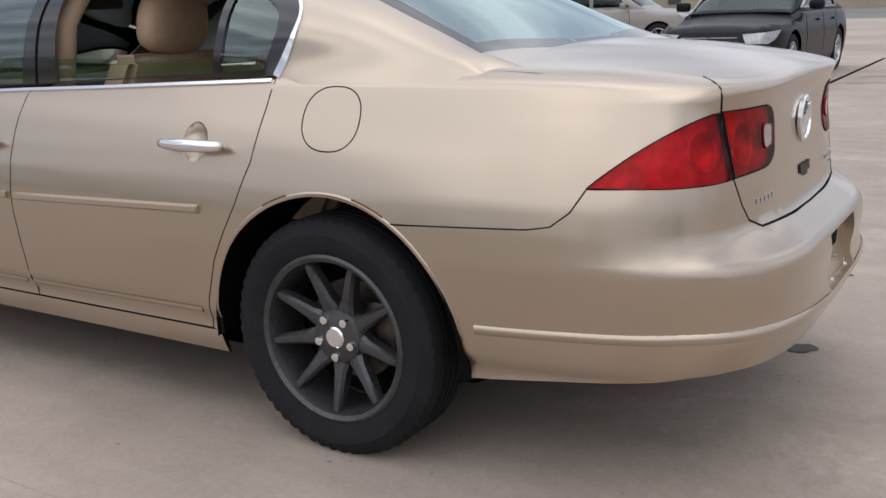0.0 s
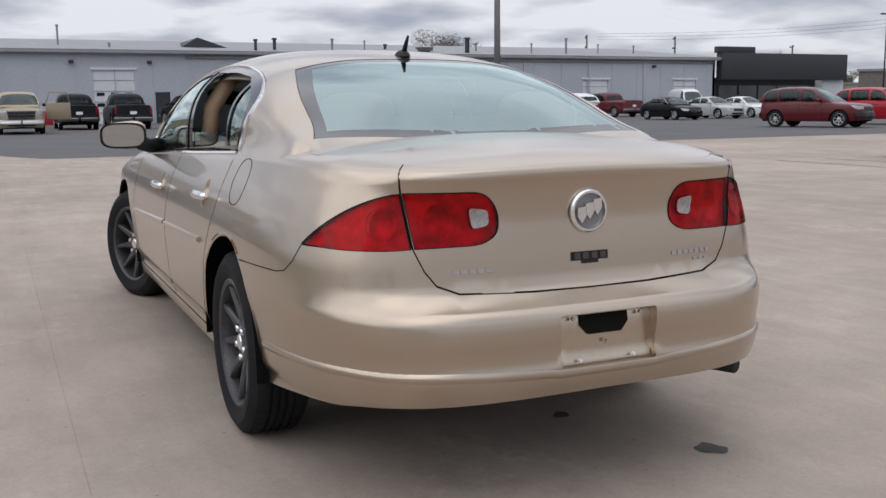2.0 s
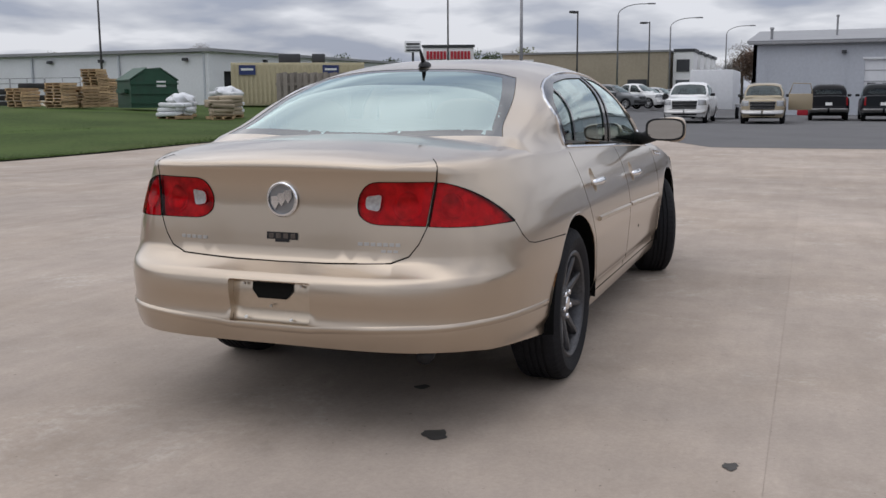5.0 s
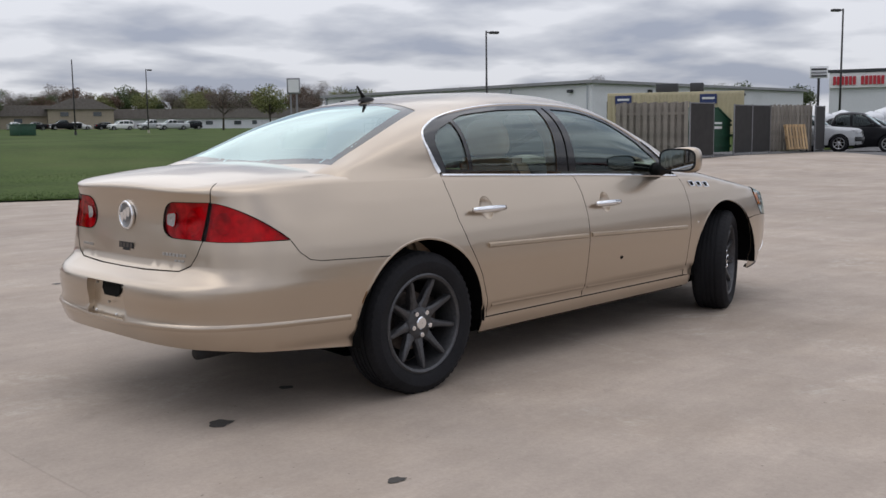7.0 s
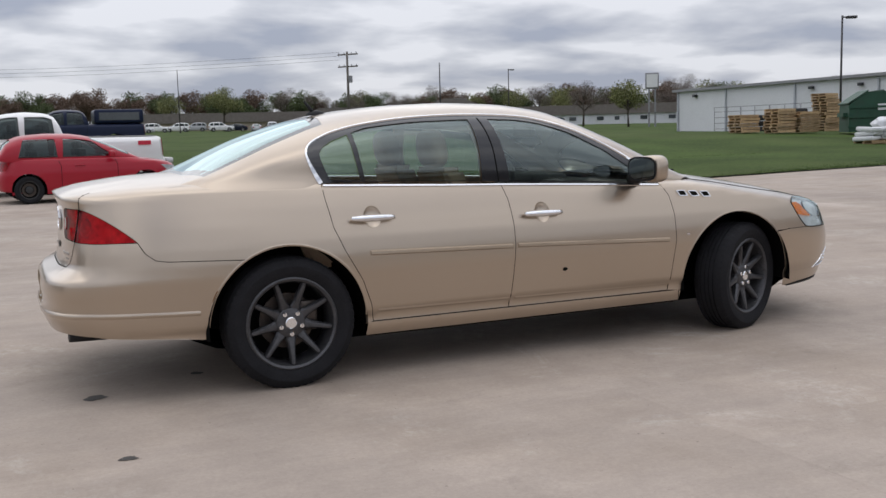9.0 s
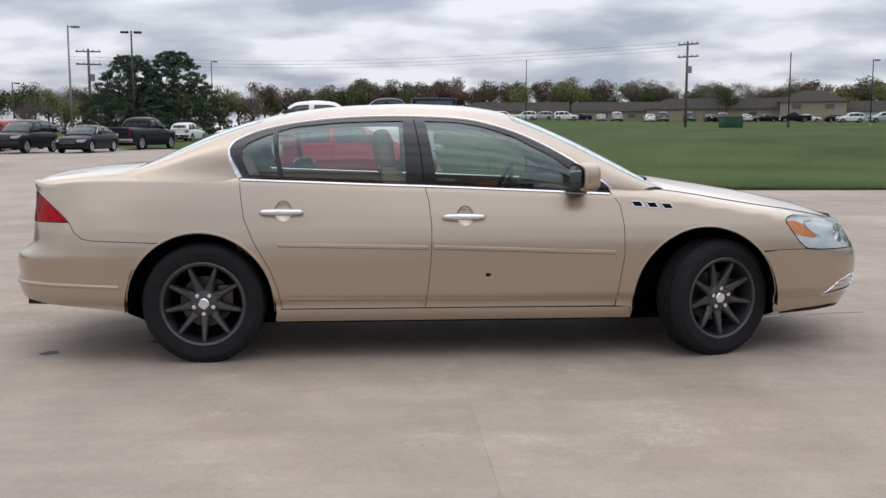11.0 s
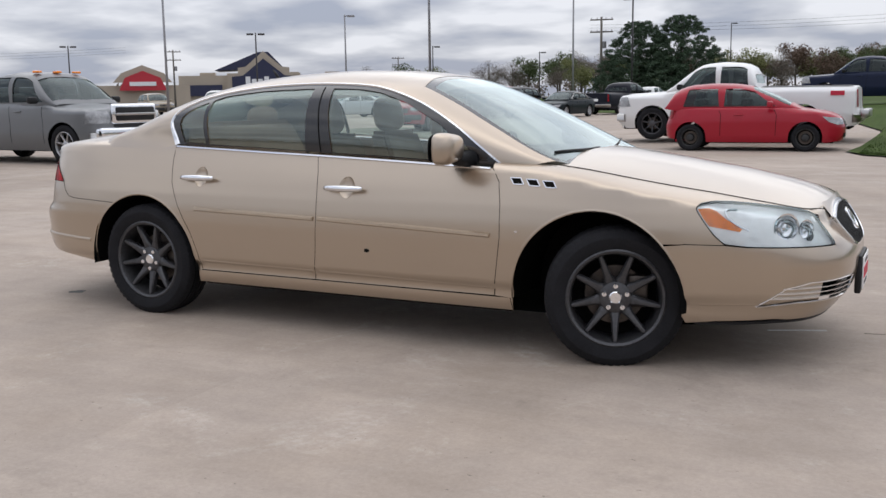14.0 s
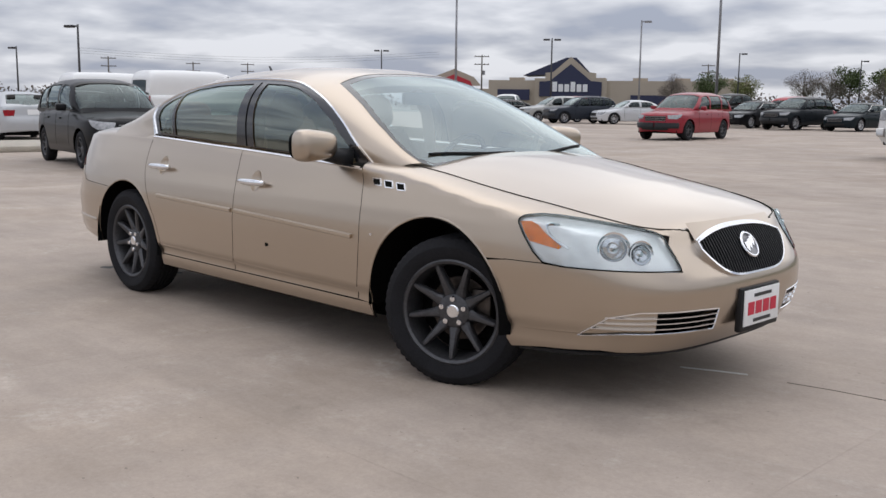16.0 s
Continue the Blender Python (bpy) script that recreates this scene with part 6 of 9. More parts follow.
    if key not in ("van",):
        for sx in ((1.15, 0.15) if key != "pickup" else (2.25, 1.45)):
            for sy in (0.38, -0.38):
                box_bm(0.16, 0.46, 0.62, sx, sy, f.base(1.0) - 0.42, 0.05, bm=seats)
                box_bm(0.10, 0.24, 0.17, sx - 0.03, sy, f.base(1.0) + 0.22, 0.04, bm=seats)
        out.append(("seats", to_mesh(seats), "dash", ""))
    CORE[0] = None
    return out


def f_x0(f):
    xs = np.linspace(-1.4, 2.0, 341)
    ok = [x for x in xs if f.roof(x) > f.base(x) + 0.02]
    return float(ok[0])


def f_x1(f):
    xs = np.linspace(1.0, 4.7, 371)
    ok = [x for x in xs if f.roof(x) > f.base(x) + 0.02]
    return float(ok[-1])


M["dark_glass"] = glass("tinted_car_glass", (0.35, 0.42, 0.42), clear=0.55)
MADE, PAINTS = {}, {}


def paint_of(color):
    if color not in PAINTS:
        dark = max(color) < 0.06
        PAINTS[color] = mat("car_paint", color, rough=0.32, metal=0.1, vary=0.03, scale=1.0, fine=300, coat=0.14 if dark else 0.35, spec=0.08 if dark else 0.3)
    return PAINTS[color]


def vehicle(key, color, x, y, heading, label, category, rim="rim_bright", scale=1.0, group="parked vehicles", z=None, lift=0.0):
    """A parked vehicle with the middle of its length at x, y, its nose along heading (degrees from x)."""
    K = KINDS[key]
    f = K["f"]
    if key not in MADE:
        MADE[key] = kind_meshes(key)
    c = (f.A[0, 0] + f.A[-1, 0]) / 2
    gz = (ground_z(x, y) if z is None else z) + lift
    v = thing(key if key != "suv" else "estate_car", label, category, pose(x, y, gz, 0, 0, heading) @ pose(-c * scale, 0, 0) @ Matrix.Scale(scale, 4), group)
    v.name = {"saloon": "parked_saloon", "hatch": "hatchback", "suv": "sport_utility", "pickup": "pickup_truck", "van": "panel_van"}[key]
    p = paint_of(color)
    for nm, me, mk, lb in MADE[key]:
        tagkey = (key, nm, id(me), color if mk == "paint" else "")
        if tagkey not in MADE:
            m2 = me.copy() if mk == "paint" else me
            m2.materials.clear()
            m2.materials.append(p if mk == "paint" else M[mk])
            MADE[tagkey] = m2
        o = new(nm, MADE[tagkey])
        o.parent = v
        if mk == "dark_glass":
            o.visible_shadow = False
    wk = (key, "wheel", rim)
    hw_ = f.A[:, 1].max()
    for wx in (0, K["wb"]):
        for g in (-1, 1):
            m = pose(wx, g * (hw_ - 0.13), K["r"], 0, 0, 0 if g < 0 else 180)
            if wk not in MADE:
                MADE[wk] = wheel(v, m, K["r"], K["r"] * 0.66, 0.22, 0 if rim == "steel_rim" else 7, rim, simple=True)
            else:
                w = new("wheel")
                w.parent, w.matrix_basis = v, m
                for ch in MADE[wk].children:
                    o = new(ch.name.split(".")[0], ch.data)
                    o.parent = w
    return v


BLK, DKB, WHT, SIL, GRY, MAR, RED, TAN, NVY = (0.010, 0.010, 0.012), (0.012, 0.016, 0.028), (0.75, 0.75, 0.74), (0.45, 0.46, 0.47), (0.13, 0.135, 0.14), (0.10, 0.008, 0.012), (0.34, 0.007, 0.022), (0.33, 0.27, 0.18), (0.014, 0.02, 0.045)
near = "vehicles parked beside the lot"
lux = vehicle("saloon", BLK, 2.55, -13.9, 88, "black luxury saloon with a wide chrome-edged grille", "car", scale=1.07)
vehicle("saloon", DKB, 8.9, -16.55, 187, "dark blue saloon with bright alloy wheels", "car", scale=1.02)
vehicle("suv", (0.27, 0.255, 0.235), 8.2, -21.8, 182, "grey-beige sport utility with chrome window edging", "car")
vehicle("suv", MAR, 28.8, -31.4, 199, "maroon sport utility with chrome wheels", "car")
vehicle("suv", RED, 30.2, -37.2, 196, "red sport utility parked behind another", "car")
vehicle("saloon", BLK, 47.5, -38.1, 181, "black saloon parked on asphalt", "car")
vehicle("saloon", SIL, 48.9, -42.6, 184, "silver saloon parked on asphalt", "car")
vehicle("saloon", WHT, 50.2, -46.6, 184, "white saloon parked on asphalt", "car")
vehicle("pickup", MAR, 60, -42, 5, "dark red pickup seen from its tailgate", "truck")
vehicle("suv", WHT, 61, -37.5, 100, "white sport utility near the workshop", "car")
vehicle("van", WHT, 61.5, -50.5, 160, "white panel van by the workshop wall", "van", scale=0.85)
vehicle("pickup", BLK, 52.2, -20.8, 0, "black pickup with its tailgate to the lot", "truck")
vehicle("pickup", MAR, 51.6, -23.9, 1, "maroon pickup with its tailgate to the lot", "truck")
vehicle("pickup", BLK, 52.2, -27.2, 0, "black pickup facing the workshop", "truck")
vehicle("suv", (0.02, 0.014, 0.014), 51.8, -30.4, 2, "dark sport utility facing the workshop", "car")
vehicle("suv", WHT, 53.0, -33.9, 4, "white sport utility facing the workshop", "car")
vehicle("pickup", BLK, 60.5, -20.0, -92, "black pickup parked along the workshop wall", "truck")
vehicle("pickup", (0.012, 0.014, 0.016), 51.2, -5.1, 0, "dark pickup with an orange roof beacon", "truck")
vehicle("pickup", BLK, 52.2, -2.6, 0, "black pickup with a red snow plough", "truck")
vehicle("pickup", BLK, 61.5, -10.5, 20, "black pickup by the workshop door", "truck")
vehicle("pickup", TAN, 45.6, 0.35, 181, "tan pickup with its driver door open", "truck", rim="steel_rim")
vehicle("pickup", WHT, 46.4, 3.85, 180, "white heavy pickup with a wide chrome grille", "truck", scale=1.05)
vehicle("pickup", (0.075, 0.085, 0.09), 62.2, 13.6, -94, "grey-green pickup on the grass edge", "truck")
for k, (cc, kk) in enumerate(((GRY, "suv"), (WHT, "pickup"), (WHT, "suv"), (SIL, "suv"), (WHT, "saloon"), (GRY, "suv"), (WHT, "suv"))):
    vehicle(kk, cc, 66.5 + 5.2 * k, 11.6 - 0.35 * k, -108, {"suv": "parked sport utility in a long row", "pickup": "white pickup in a long row", "saloon": "white saloon in a long row"}[kk], "car", group="row of parked cars")
vehicle("suv", (0.42, 0.43, 0.44), 39.2, 14.7, -72, "silver sport utility beside the timber screen", "car")
vehicle("suv", BLK, 46.0, 14.4, -74, "black sport utility beside the timber screen", "car")
vehicle("pickup", BLK, 43.3, 14.6, -74, "black pickup beside the timber screen", "truck")
# west and north of the lot
vehicle("hatch", RED, 0.45, 17.95, 4, "red three-door hatchback with a torn rear bumper and steel wheels", "car", rim="steel_rim")
lifted = vehicle("pickup", WHT, -0.5, 21.0, 181, "white lifted pickup with blacked windows and a red side mark", "truck", scale=1.04, lift=0.06, rim="rim")
vehicle("pickup", NVY, 1.65, 41.0, 180, "navy pickup with a dark bed cap", "truck", scale=1.05)
vehicle("saloon", (0.012, 0.018, 0.022), -14.0, 45.0, 262, "black hatch-backed saloon with a chrome grille bar", "car", scale=0.96)
vehicle("suv", (0.014, 0.017, 0.02), -16.9, 44.2, 262, "black crossover in the parking row", "car", scale=0.95)
vehicle("suv", RED, -20.2, 52.0, 80, "red sport utility behind the parking row", "car")
vehicle("saloon", BLK, -20.0, 45.6, 262, "black saloon in the parking row", "car")
vehicle("pickup", (0.03, 0.028, 0.028), -23.2, 49.5, 250, "dark grey pickup in the parking row", "truck")
vehicle("saloon", (0.55, 0.56, 0.57), -28.3, 46.0, 240, "silver saloon in the parking row", "car")
vehicle("suv", (0.03, 0.035, 0.045), -31.2, 44.8, 243, "dark blue crossover in the parking row", "car", scale=0.95)
vehicle("suv", (0.40, 0.40, 0.38), -34.4, 46.2, 243, "silver crossover in the parking row", "car", scale=0.95)
vehicle("saloon", WHT, -30.0, 54.0, 262, "white saloon behind the parking row", "car")
vehicle("suv", (0.22, 0.02, 0.03), -38.5, 55, 70, "dark red sport utility behind the parking row", "car")
vehicle("saloon", BLK, -41.5, 49.5, 240, "black saloon in the parking row", "car")
vehicle("pickup", WHT, -46.0, 55.0, 300, "white pickup beyond the parking row", "truck")
vehicle("suv", (0.30, 0.25, 0.18), -52.0, 54.5, 330, "beige crossover beyond the parking row", "car")
vehicle("suv", (0.25, 0.008, 0.02), -14.0, 28.8, 275, "bright red sport utility with black wheels", "car", rim="rim")
vehicle("pickup", (0.012, 0.013, 0.02), -13.1, 52.5, 75, "dark blue pickup with its tailgate to the lot", "truck")
vehicle("pickup", WHT, -18.4, 78.0, 70, "white pickup near the evergreens", "truck", scale=0.92)
vehicle("suv", WHT, -16.0, 82.0, 80, "white crossover near the evergreens", "car", scale=0.95)
crew = vehicle("pickup", (0.16, 0.165, 0.17), -13.8, 10.2, -2, "grey crew-cab pickup with roof lamps and a chrome grille", "truck", scale=1.04, rim="rim_bright")
cross = vehicle("suv", (0.011, 0.011, 0.012), -12.4, 5.0, -10, "black crossover with a dealer plate", "car", scale=0.94, rim="rim")
vehicle("van", WHT, -33.6, 19.7, 90, "white high-roof panel van", "van", rim="steel_rim")
vehicle("van", WHT, -40.6, 19.5, 90, "white high-roof panel van behind another", "van", rim="steel_rim")
vehicle("saloon", SIL, -25.0, 8.2, 170, "silver saloon beyond the kerb", "car")
M["plate_orange"] = mat("orange_plate", (0.55, 0.13, 0.03), rough=0.5, vary=0.05)
part("front_plate", to_mesh(box_bm(0.03, 0.32, 0.13, 3.79, 0, 0.40, 0.005)), M["plate_orange"], lux, "plain orange front plate")
part("chrome_bumper", to_mesh(box_bm(0.22, 1.84, 0.24, 4.50, 0, 0.50, 0.06, seg=3)), M["chrome"], crew, "chrome front bumper")
gs = part("grille_frame", to_mesh(box_bm(0.10, 1.16, 0.40, 4.50, 0, 0.80, 0.05, seg=3)), M["chrome"], crew, "wide chrome grille")
part("grille_mesh", to_mesh(box_bm(0.10, 1.02, 0.28, 4.53, 0, 0.86, 0.04)), M["black"], gs)
part("grille_bar", to_mesh(box_bm(0.10, 1.04, 0.05, 4.54, 0, 0.97, 0.01)), M["chrome_dull"], gs)
for yy in (-0.5, 0, 0.5):
    part("roof_lamp", to_mesh(box_bm(0.12, 0.16, 0.05, 2.35, yy, 1.845, 0.02)), M["orange_lens"], crew)
part("front_plate", to_mesh(box_bm(0.03, 0.32, 0.15, 3.83, 0, 0.48, 0.005)), M["white_plastic"], cross, "white dealer plate with a red bar")
part("plate_bar", to_mesh(box_bm(0.03, 0.22, 0.05, 3.84, 0, 0.53)), M["ink_red"], cross)
part("side_mark", to_mesh(box_bm(0.30, 0.012, 0.10, -0.75, -0.992, 1.05)), M["ink_red"], lifted, "red side mark")
part("side_mark", to_mesh(box_bm(0.30, 0.012, 0.10, -0.75, 0.992, 1.05)), M["ink_red"], lifted, "red side mark")
part("rear_bumper_bar", to_mesh(box_bm(0.18, 1.8, 0.2, -1.34, 0, 0.52, 0.04)), M["chrome_dull"], lifted, "step bumper")


# ---------------------------------------------------------------- lots, grass, joints
M["asphalt"] = mat("dark_asphalt", (0.10, 0.098, 0.10), rough=0.9, vary=0.2, scale=0.4, fine=60, bump=0.15, dirt=(0.13, 0.125, 0.12), dirt_scale=0.25, dirt_cut=0.55)
M["grass"] = mat("mown_grass", (0.052, 0.080, 0.020), rough=0.95, spec=0.1, vary=0.4, scale=0.25, fine=9, bump=0.5, dirt=(0.082, 0.100, 0.034), dirt_scale=0.12, dirt_cut=0.48)
M["blade"] = mat("grass_blades", (0.044, 0.074, 0.018), rough=0.9, spec=0.1, vary=0.3, scale=0.3, fine=8, island=0.25)
M["line_white"] = mat("worn_white_paint", (0.68, 0.67, 0.64), rough=0.8, vary=0.15, fine=30, dirt=(0.42, 0.38, 0.33), dirt_scale=4, dirt_cut=0.55)
M["yellow"] = mat("yellow_paint", (0.72, 0.50, 0.05), rough=0.7, vary=0.15, dirt=(0.40, 0.34, 0.22), dirt_scale=6)
M["joint"] = mat("joint_filler", (0.20, 0.175, 0.145), rough=0.95, vary=0.35, fine=30)
M["stain"] = mat("oil_stain", (0.055, 0.05, 0.045), rough=0.7, vary=0.3, fine=20)
M["damp"] = mat("damp_mark", (0.24, 0.21, 0.18), rough=0.6, vary=0.2, fine=12)
land([(21.1, -130), (140, -130), (140, 10.5), (64, 13.0), (52, 16.2), (40, 18.2), (31, 15.8), (25.6, 13.2), (31, 13.55), (37.1, 12.7), (30.1, 4.5), (21.1, 0.5)], "road", M["asphalt"], "dark asphalt yard in front of the workshop", "road", lift=0.004, step=4)
land([(5.65, 14.3), (9, 14.05), (13, 13.85), (17, 13.45), (21, 12.75), (25.5, 13.3), (31, 16), (40, 18.5), (52, 16.5), (63, 13.4), (120, 12), (420, 14), (420, 420), (-160, 420), (-60, 90), (-4, 46.1), (2.85, 24), (2.65, 19), (2.5, 17.2), (2.95, 16.05), (4.25, 14.95)], "lawn", M["grass"], "broad mown green field rising from the lot", "grass", lift=0.03, step=7)
# short blades along the near edge of the field
rng = np.random.RandomState(3)
bv, bf = [], []
for i in range(26000):
    x = 2.8 + 22 * rng.rand() ** 1.3
    y = float(np.interp(x, [2.8, 4.2, 5.6, 13, 17, 21, 25, 38], [16.3, 15.0, 14.3, 13.9, 13.5, 12.8, 12.2, 12.2])) + 9 * rng.rand() ** 2
    z = ground_z(x, y) + 0.025
    a, h, w = rng.rand() * 6.28, 0.02 + 0.025 * rng.rand(), 0.006 + 0.008 * rng.rand()
    dx, dy = math.cos(a) * w, math.sin(a) * w
    k = len(bv)
    bv += [(x - dx, y - dy, z), (x + dx, y + dy, z), (x + dy * 2, y - dx * 2, z + h)]
    bf.append((k, k + 1, k + 2))
tagged(part("grass_blades", mesh_of("blades", bv, bf, smooth=False), M["blade"], None), "short grass blades at the edge of the concrete", "grass", kind="stuff")

flat = lambda x, y: (x, y, ground_z(x, y))


def ground_line(points, width, material, name, height=0.003, wob=0.0, parent=None):
    pts = resample(points, 0.25, closed=False)
    if wob:
        r = np.random.RandomState(int(abs(points[0][0] * 31 + points[0][1] * 7)) % 999)
        k = np.cumsum(r.randn(len(pts)) * wob)
        k -= np.linspace(0, k[-1], len(pts))
        d = np.array(points[-1], float) - np.array(points[0], float)
        n = np.array([-d[1], d[0]]) / np.linalg.norm(d)
        pts = pts + k[:, None] * n
    me = ribbon(flat, [tuple(p) for p in pts], width, height, step=0.3, base=-0.004, top=0.7)
    return part(name, me, material, parent)


slab = bpy.data.objects["pavement"]
for pts in ([(4.0, 0.31), (4.2, 0.33), (4.44, 0.36)],):
    ground_line(pts, 0.004, M["joint"], "crack", wob=0.012, parent=slab, height=0.010)


def blot(x, y, rx, ry, material, name, seed):
    r = np.random.RandomState(seed)
    ph = r.rand(4) * 6.28
    pts = [(x + rx * math.cos(a) * (1 + 0.22 * math.sin(3 * a + ph[0]) + 0.12 * math.sin(5 * a + ph[1])), y + ry * math.sin(a) * (1 + 0.2 * math.sin(2 * a + ph[2]) + 0.1 * math.sin(7 * a + ph[3]))) for a in np.linspace(0, 6.283, 28)[:-1]]
    part(name, patch(lambda a, b: (a, b, ground_z(a, b) + 0.010), pts, step=0.06), material, slab)


blot(-0.951, -0.572, 0.055, 0.05, M["stain"], "oil_stain", 1)
blot(-0.40, -0.30, 0.035, 0.03, M["stain"], "oil_stain", 2)
blot(-0.909, -1.635, 0.035, 0.03, M["stain"], "oil_stain", 3)
blot(0.35, 3.9, 0.04, 0.03, M["stain"], "oil_stain", 4)
ground_line([(3.52, 0.17), (3.66, 0.24), (3.81, 0.29)], 0.02, M["line_white"], "chalk_mark", wob=0.006, parent=slab, height=0.010)
# bay lines and wheel stops east of the saloon
ground_line([(-1.5, -10.85), (11.0, -10.8)], 0.10, M["line_white"], "bay_line", parent=slab)
for x in (1.1, -1.7):
    ground_line([(x, -11.2), (x + 0.15, -18.7)], 0.10, M["line_white"], "bay_line", parent=slab)
for y in (-12.3, -13.6, -15.0, -18.2, -21.4):
    ground_line([(0.9, y), (-1.5, y - 0.9)], 0.10, M["line_white"], "bay_line", parent=slab)
    ground_line([(6.0, y - 0.6), (11.5, y - 0.4)], 0.10, M["line_white"], "bay_line", parent=slab)
for k, (x, y) in enumerate(((6.1, -13.9), (6.5, -16.9), (6.6, -20.2), (5.5, -11.2))):
    bm = box_bm(0.16, 1.8, 0.12, 0, 0, 0, 0.035)
    st = part("wheel_stop", to_mesh(bm), M["yellow"], None)
    st.matrix_basis = pose(x, y, ground_z(x, y), 0, 0, 4)
    tagged(st, "yellow-painted concrete wheel stop on the lot", "wheel stop", group="wheel stops")
# kerb island in the west
M["kerb"] = mat("kerb_concrete", (0.40, 0.36, 0.30), rough=0.85, vary=0.15, fine=30)
kb = part("kerb", to_mesh(box_bm(3.4, 6.5, 0.15, -18.9, 7.0, 0.0, 0.04)), M["kerb"], None)
tagged(kb, "raised concrete kerb island beside the lot", "kerb", kind="structure")

# ---------------------------------------------------------------- buildings
M["metal_wall"] = mat("pale_grey_metal_siding", (0.45, 0.47, 0.51), rough=0.6, vary=0.08, scale=0.3, fine=6, dirt=(0.40, 0.41, 0.43), dirt_scale=0.3, dirt_cut=0.55)
M["white_wall"] = mat("white_metal_siding", (0.66, 0.67, 0.69), rough=0.6, vary=0.05, scale=0.3, fine=6, dirt=(0.55, 0.56, 0.57), dirt_scale=0.25)
M["roof_metal"] = mat("grey_metal_roof", (0.25, 0.252, 0.262), rough=0.55, vary=0.12, scale=0.5, fine=8, dirt=(0.22, 0.20, 0.18), dirt_scale=0.6, dirt_cut=0.6)
M["dark_fascia"] = mat("charcoal_panels", (0.035, 0.037, 0.042), rough=0.6, vary=0.12)
M["tan_wall"] = mat("tan_block_wall", (0.34, 0.29, 0.22), rough=0.9, vary=0.1, scale=0.3, fine=3)
M["brown"] = mat("brown_shingles", (0.17, 0.15, 0.135), rough=0.9, vary=0.2, fine=4)
M["navy"] = mat("navy_panels", (0.018, 0.022, 0.06), rough=0.5, vary=0.1)
# near-black colour that stands in for the shade of unlit insides
M["unlit_black"] = mat("dark_interior", (0.008, 0.008, 0.009), rough=0.9, vary=0.2)
M["door_white"] = mat("white_sectional_door", (0.70, 0.71, 0.73), rough=0.5, vary=0.05)
M["pole"] = mat("dark_bronze_pole", (0.045, 0.043, 0.045), rough=0.5, metal=0.3, vary=0.15)
M["pole_grey"] = mat("galvanised_pole", (0.26, 0.26, 0.27), rough=0.5, metal=0.5, vary=0.12, scale=4)
M["timber"] = mat("weathered_grey_timber", (0.21, 0.19, 0.165), rough=0.9, vary=0.25, scale=2, fine=40, island=0.2)
M["pallet_wood"] = mat("pallet_wood", (0.42, 0.29, 0.16), rough=0.85, vary=0.2, scale=3, fine=40, island=0.3)
M["log_pale"] = mat("pale_split_wood", (0.50, 0.42, 0.31), rough=0.9, vary=0.2, island=0.3)
M["green_bin"] = mat("green_painted_steel", (0.012, 0.06, 0.032), rough=0.55, vary=0.2, dirt=(0.03, 0.05, 0.035), dirt_scale=2)
M["mesh_black"] = mat("black_screen_mesh", (0.03, 0.028, 0.027), rough=0.85, vary=0.25, fine=60)
M["sign_red"] = mat("red_sign", (0.45, 0.02, 0.035), rough=0.45, vary=0.05)
M["sign_white"] = mat("white_sign", (0.75, 0.75, 0.75), rough=0.45, vary=0.05)
M["sign_blue"] = mat("blue_sign", (0.02, 0.035, 0.13), rough=0.45, vary=0.05)
M["bag"] = mat("white_sacks", (0.62, 0.63, 0.64), rough=0.6, vary=0.12, scale=3)
M["cargo"] = mat("cream_container", (0.46, 0.40, 0.26), rough=0.6, vary=0.12, dirt=(0.30, 0.24, 0.15), dirt_scale=0.8)


def slab_wall(name, x0, y0, x1, y1, z0, z1, thick, material, holes=(), parent=None):
    """An upright wall from (x0, y0) to (x1, y1) with real openings (a, b, low, high) along it."""
    ln = math.hypot(x1 - x0, y1 - y0)
    turn = pose(x0, y0, 0, 0, 0, math.degrees(math.atan2(y1 - y0, x1 - x0)))
    made = []

    def piece(w_, h_, cx_, z_):
        me = to_mesh(box_bm(w_, thick, h_, cx_, thick / 2, z_), angle=20)
        me.transform(turn)
        made.append(part(name if not made else "wall_panel", me, material, parent))

    cuts = sorted(holes)
    a = 0.0
    for h0, h1, lo, hi in cuts:
        piece(h0 - a, z1 - z0, (a + h0) / 2, z0)
        if hi < z1:
            piece(h1 - h0, z1 - hi, (h0 + h1) / 2, hi)
        if lo > z0:
            piece(h1 - h0, lo - z0, (h0 + h1) / 2, z0)
        a = h1
    piece(ln - a, z1 - z0, (a + ln) / 2, z0)
    return made[0]


# workshop: long grey metal shed
shop = thing("workshop_building", "long low grey metal-clad workshop with roller doors and a shallow roof", "building", pose(0, 0, 0))
sec = [(7.0, 9.7, 0.0, 3.6), (29.8, 33.4, 0.0, 3.85), (45.5, 48.0, 0.0, 3.0), (54.8, 57.2, 0.0, 3.0), (11.0, 12.0, 0.0, 2.1)]
slab_wall("wall", 66, 2.1, 66, -57.2, -0.1, 4.75, 0.25, M["metal_wall"], sec, shop)
slab_wall("wall", 96, 2.1, 66, 2.1, -0.1, 4.75, 0.25, M["metal_wall"], (), shop)
slab_wall("wall", 66, -57.2, 96, -57.2, -0.1, 4.75, 0.25, M["metal_wall"], (), shop)
slab_wall("wall", 96, -57.2, 96, 2.1, -0.1, 4.75, 0.25, M["metal_wall"], (), shop)
rv = [(65.6, 2.5, 4.75), (81, 2.5, 6.3), (96.4, 2.5, 4.75), (65.6, -57.6, 4.75), (81, -57.6, 6.3), (96.4, -57.6, 4.75)]
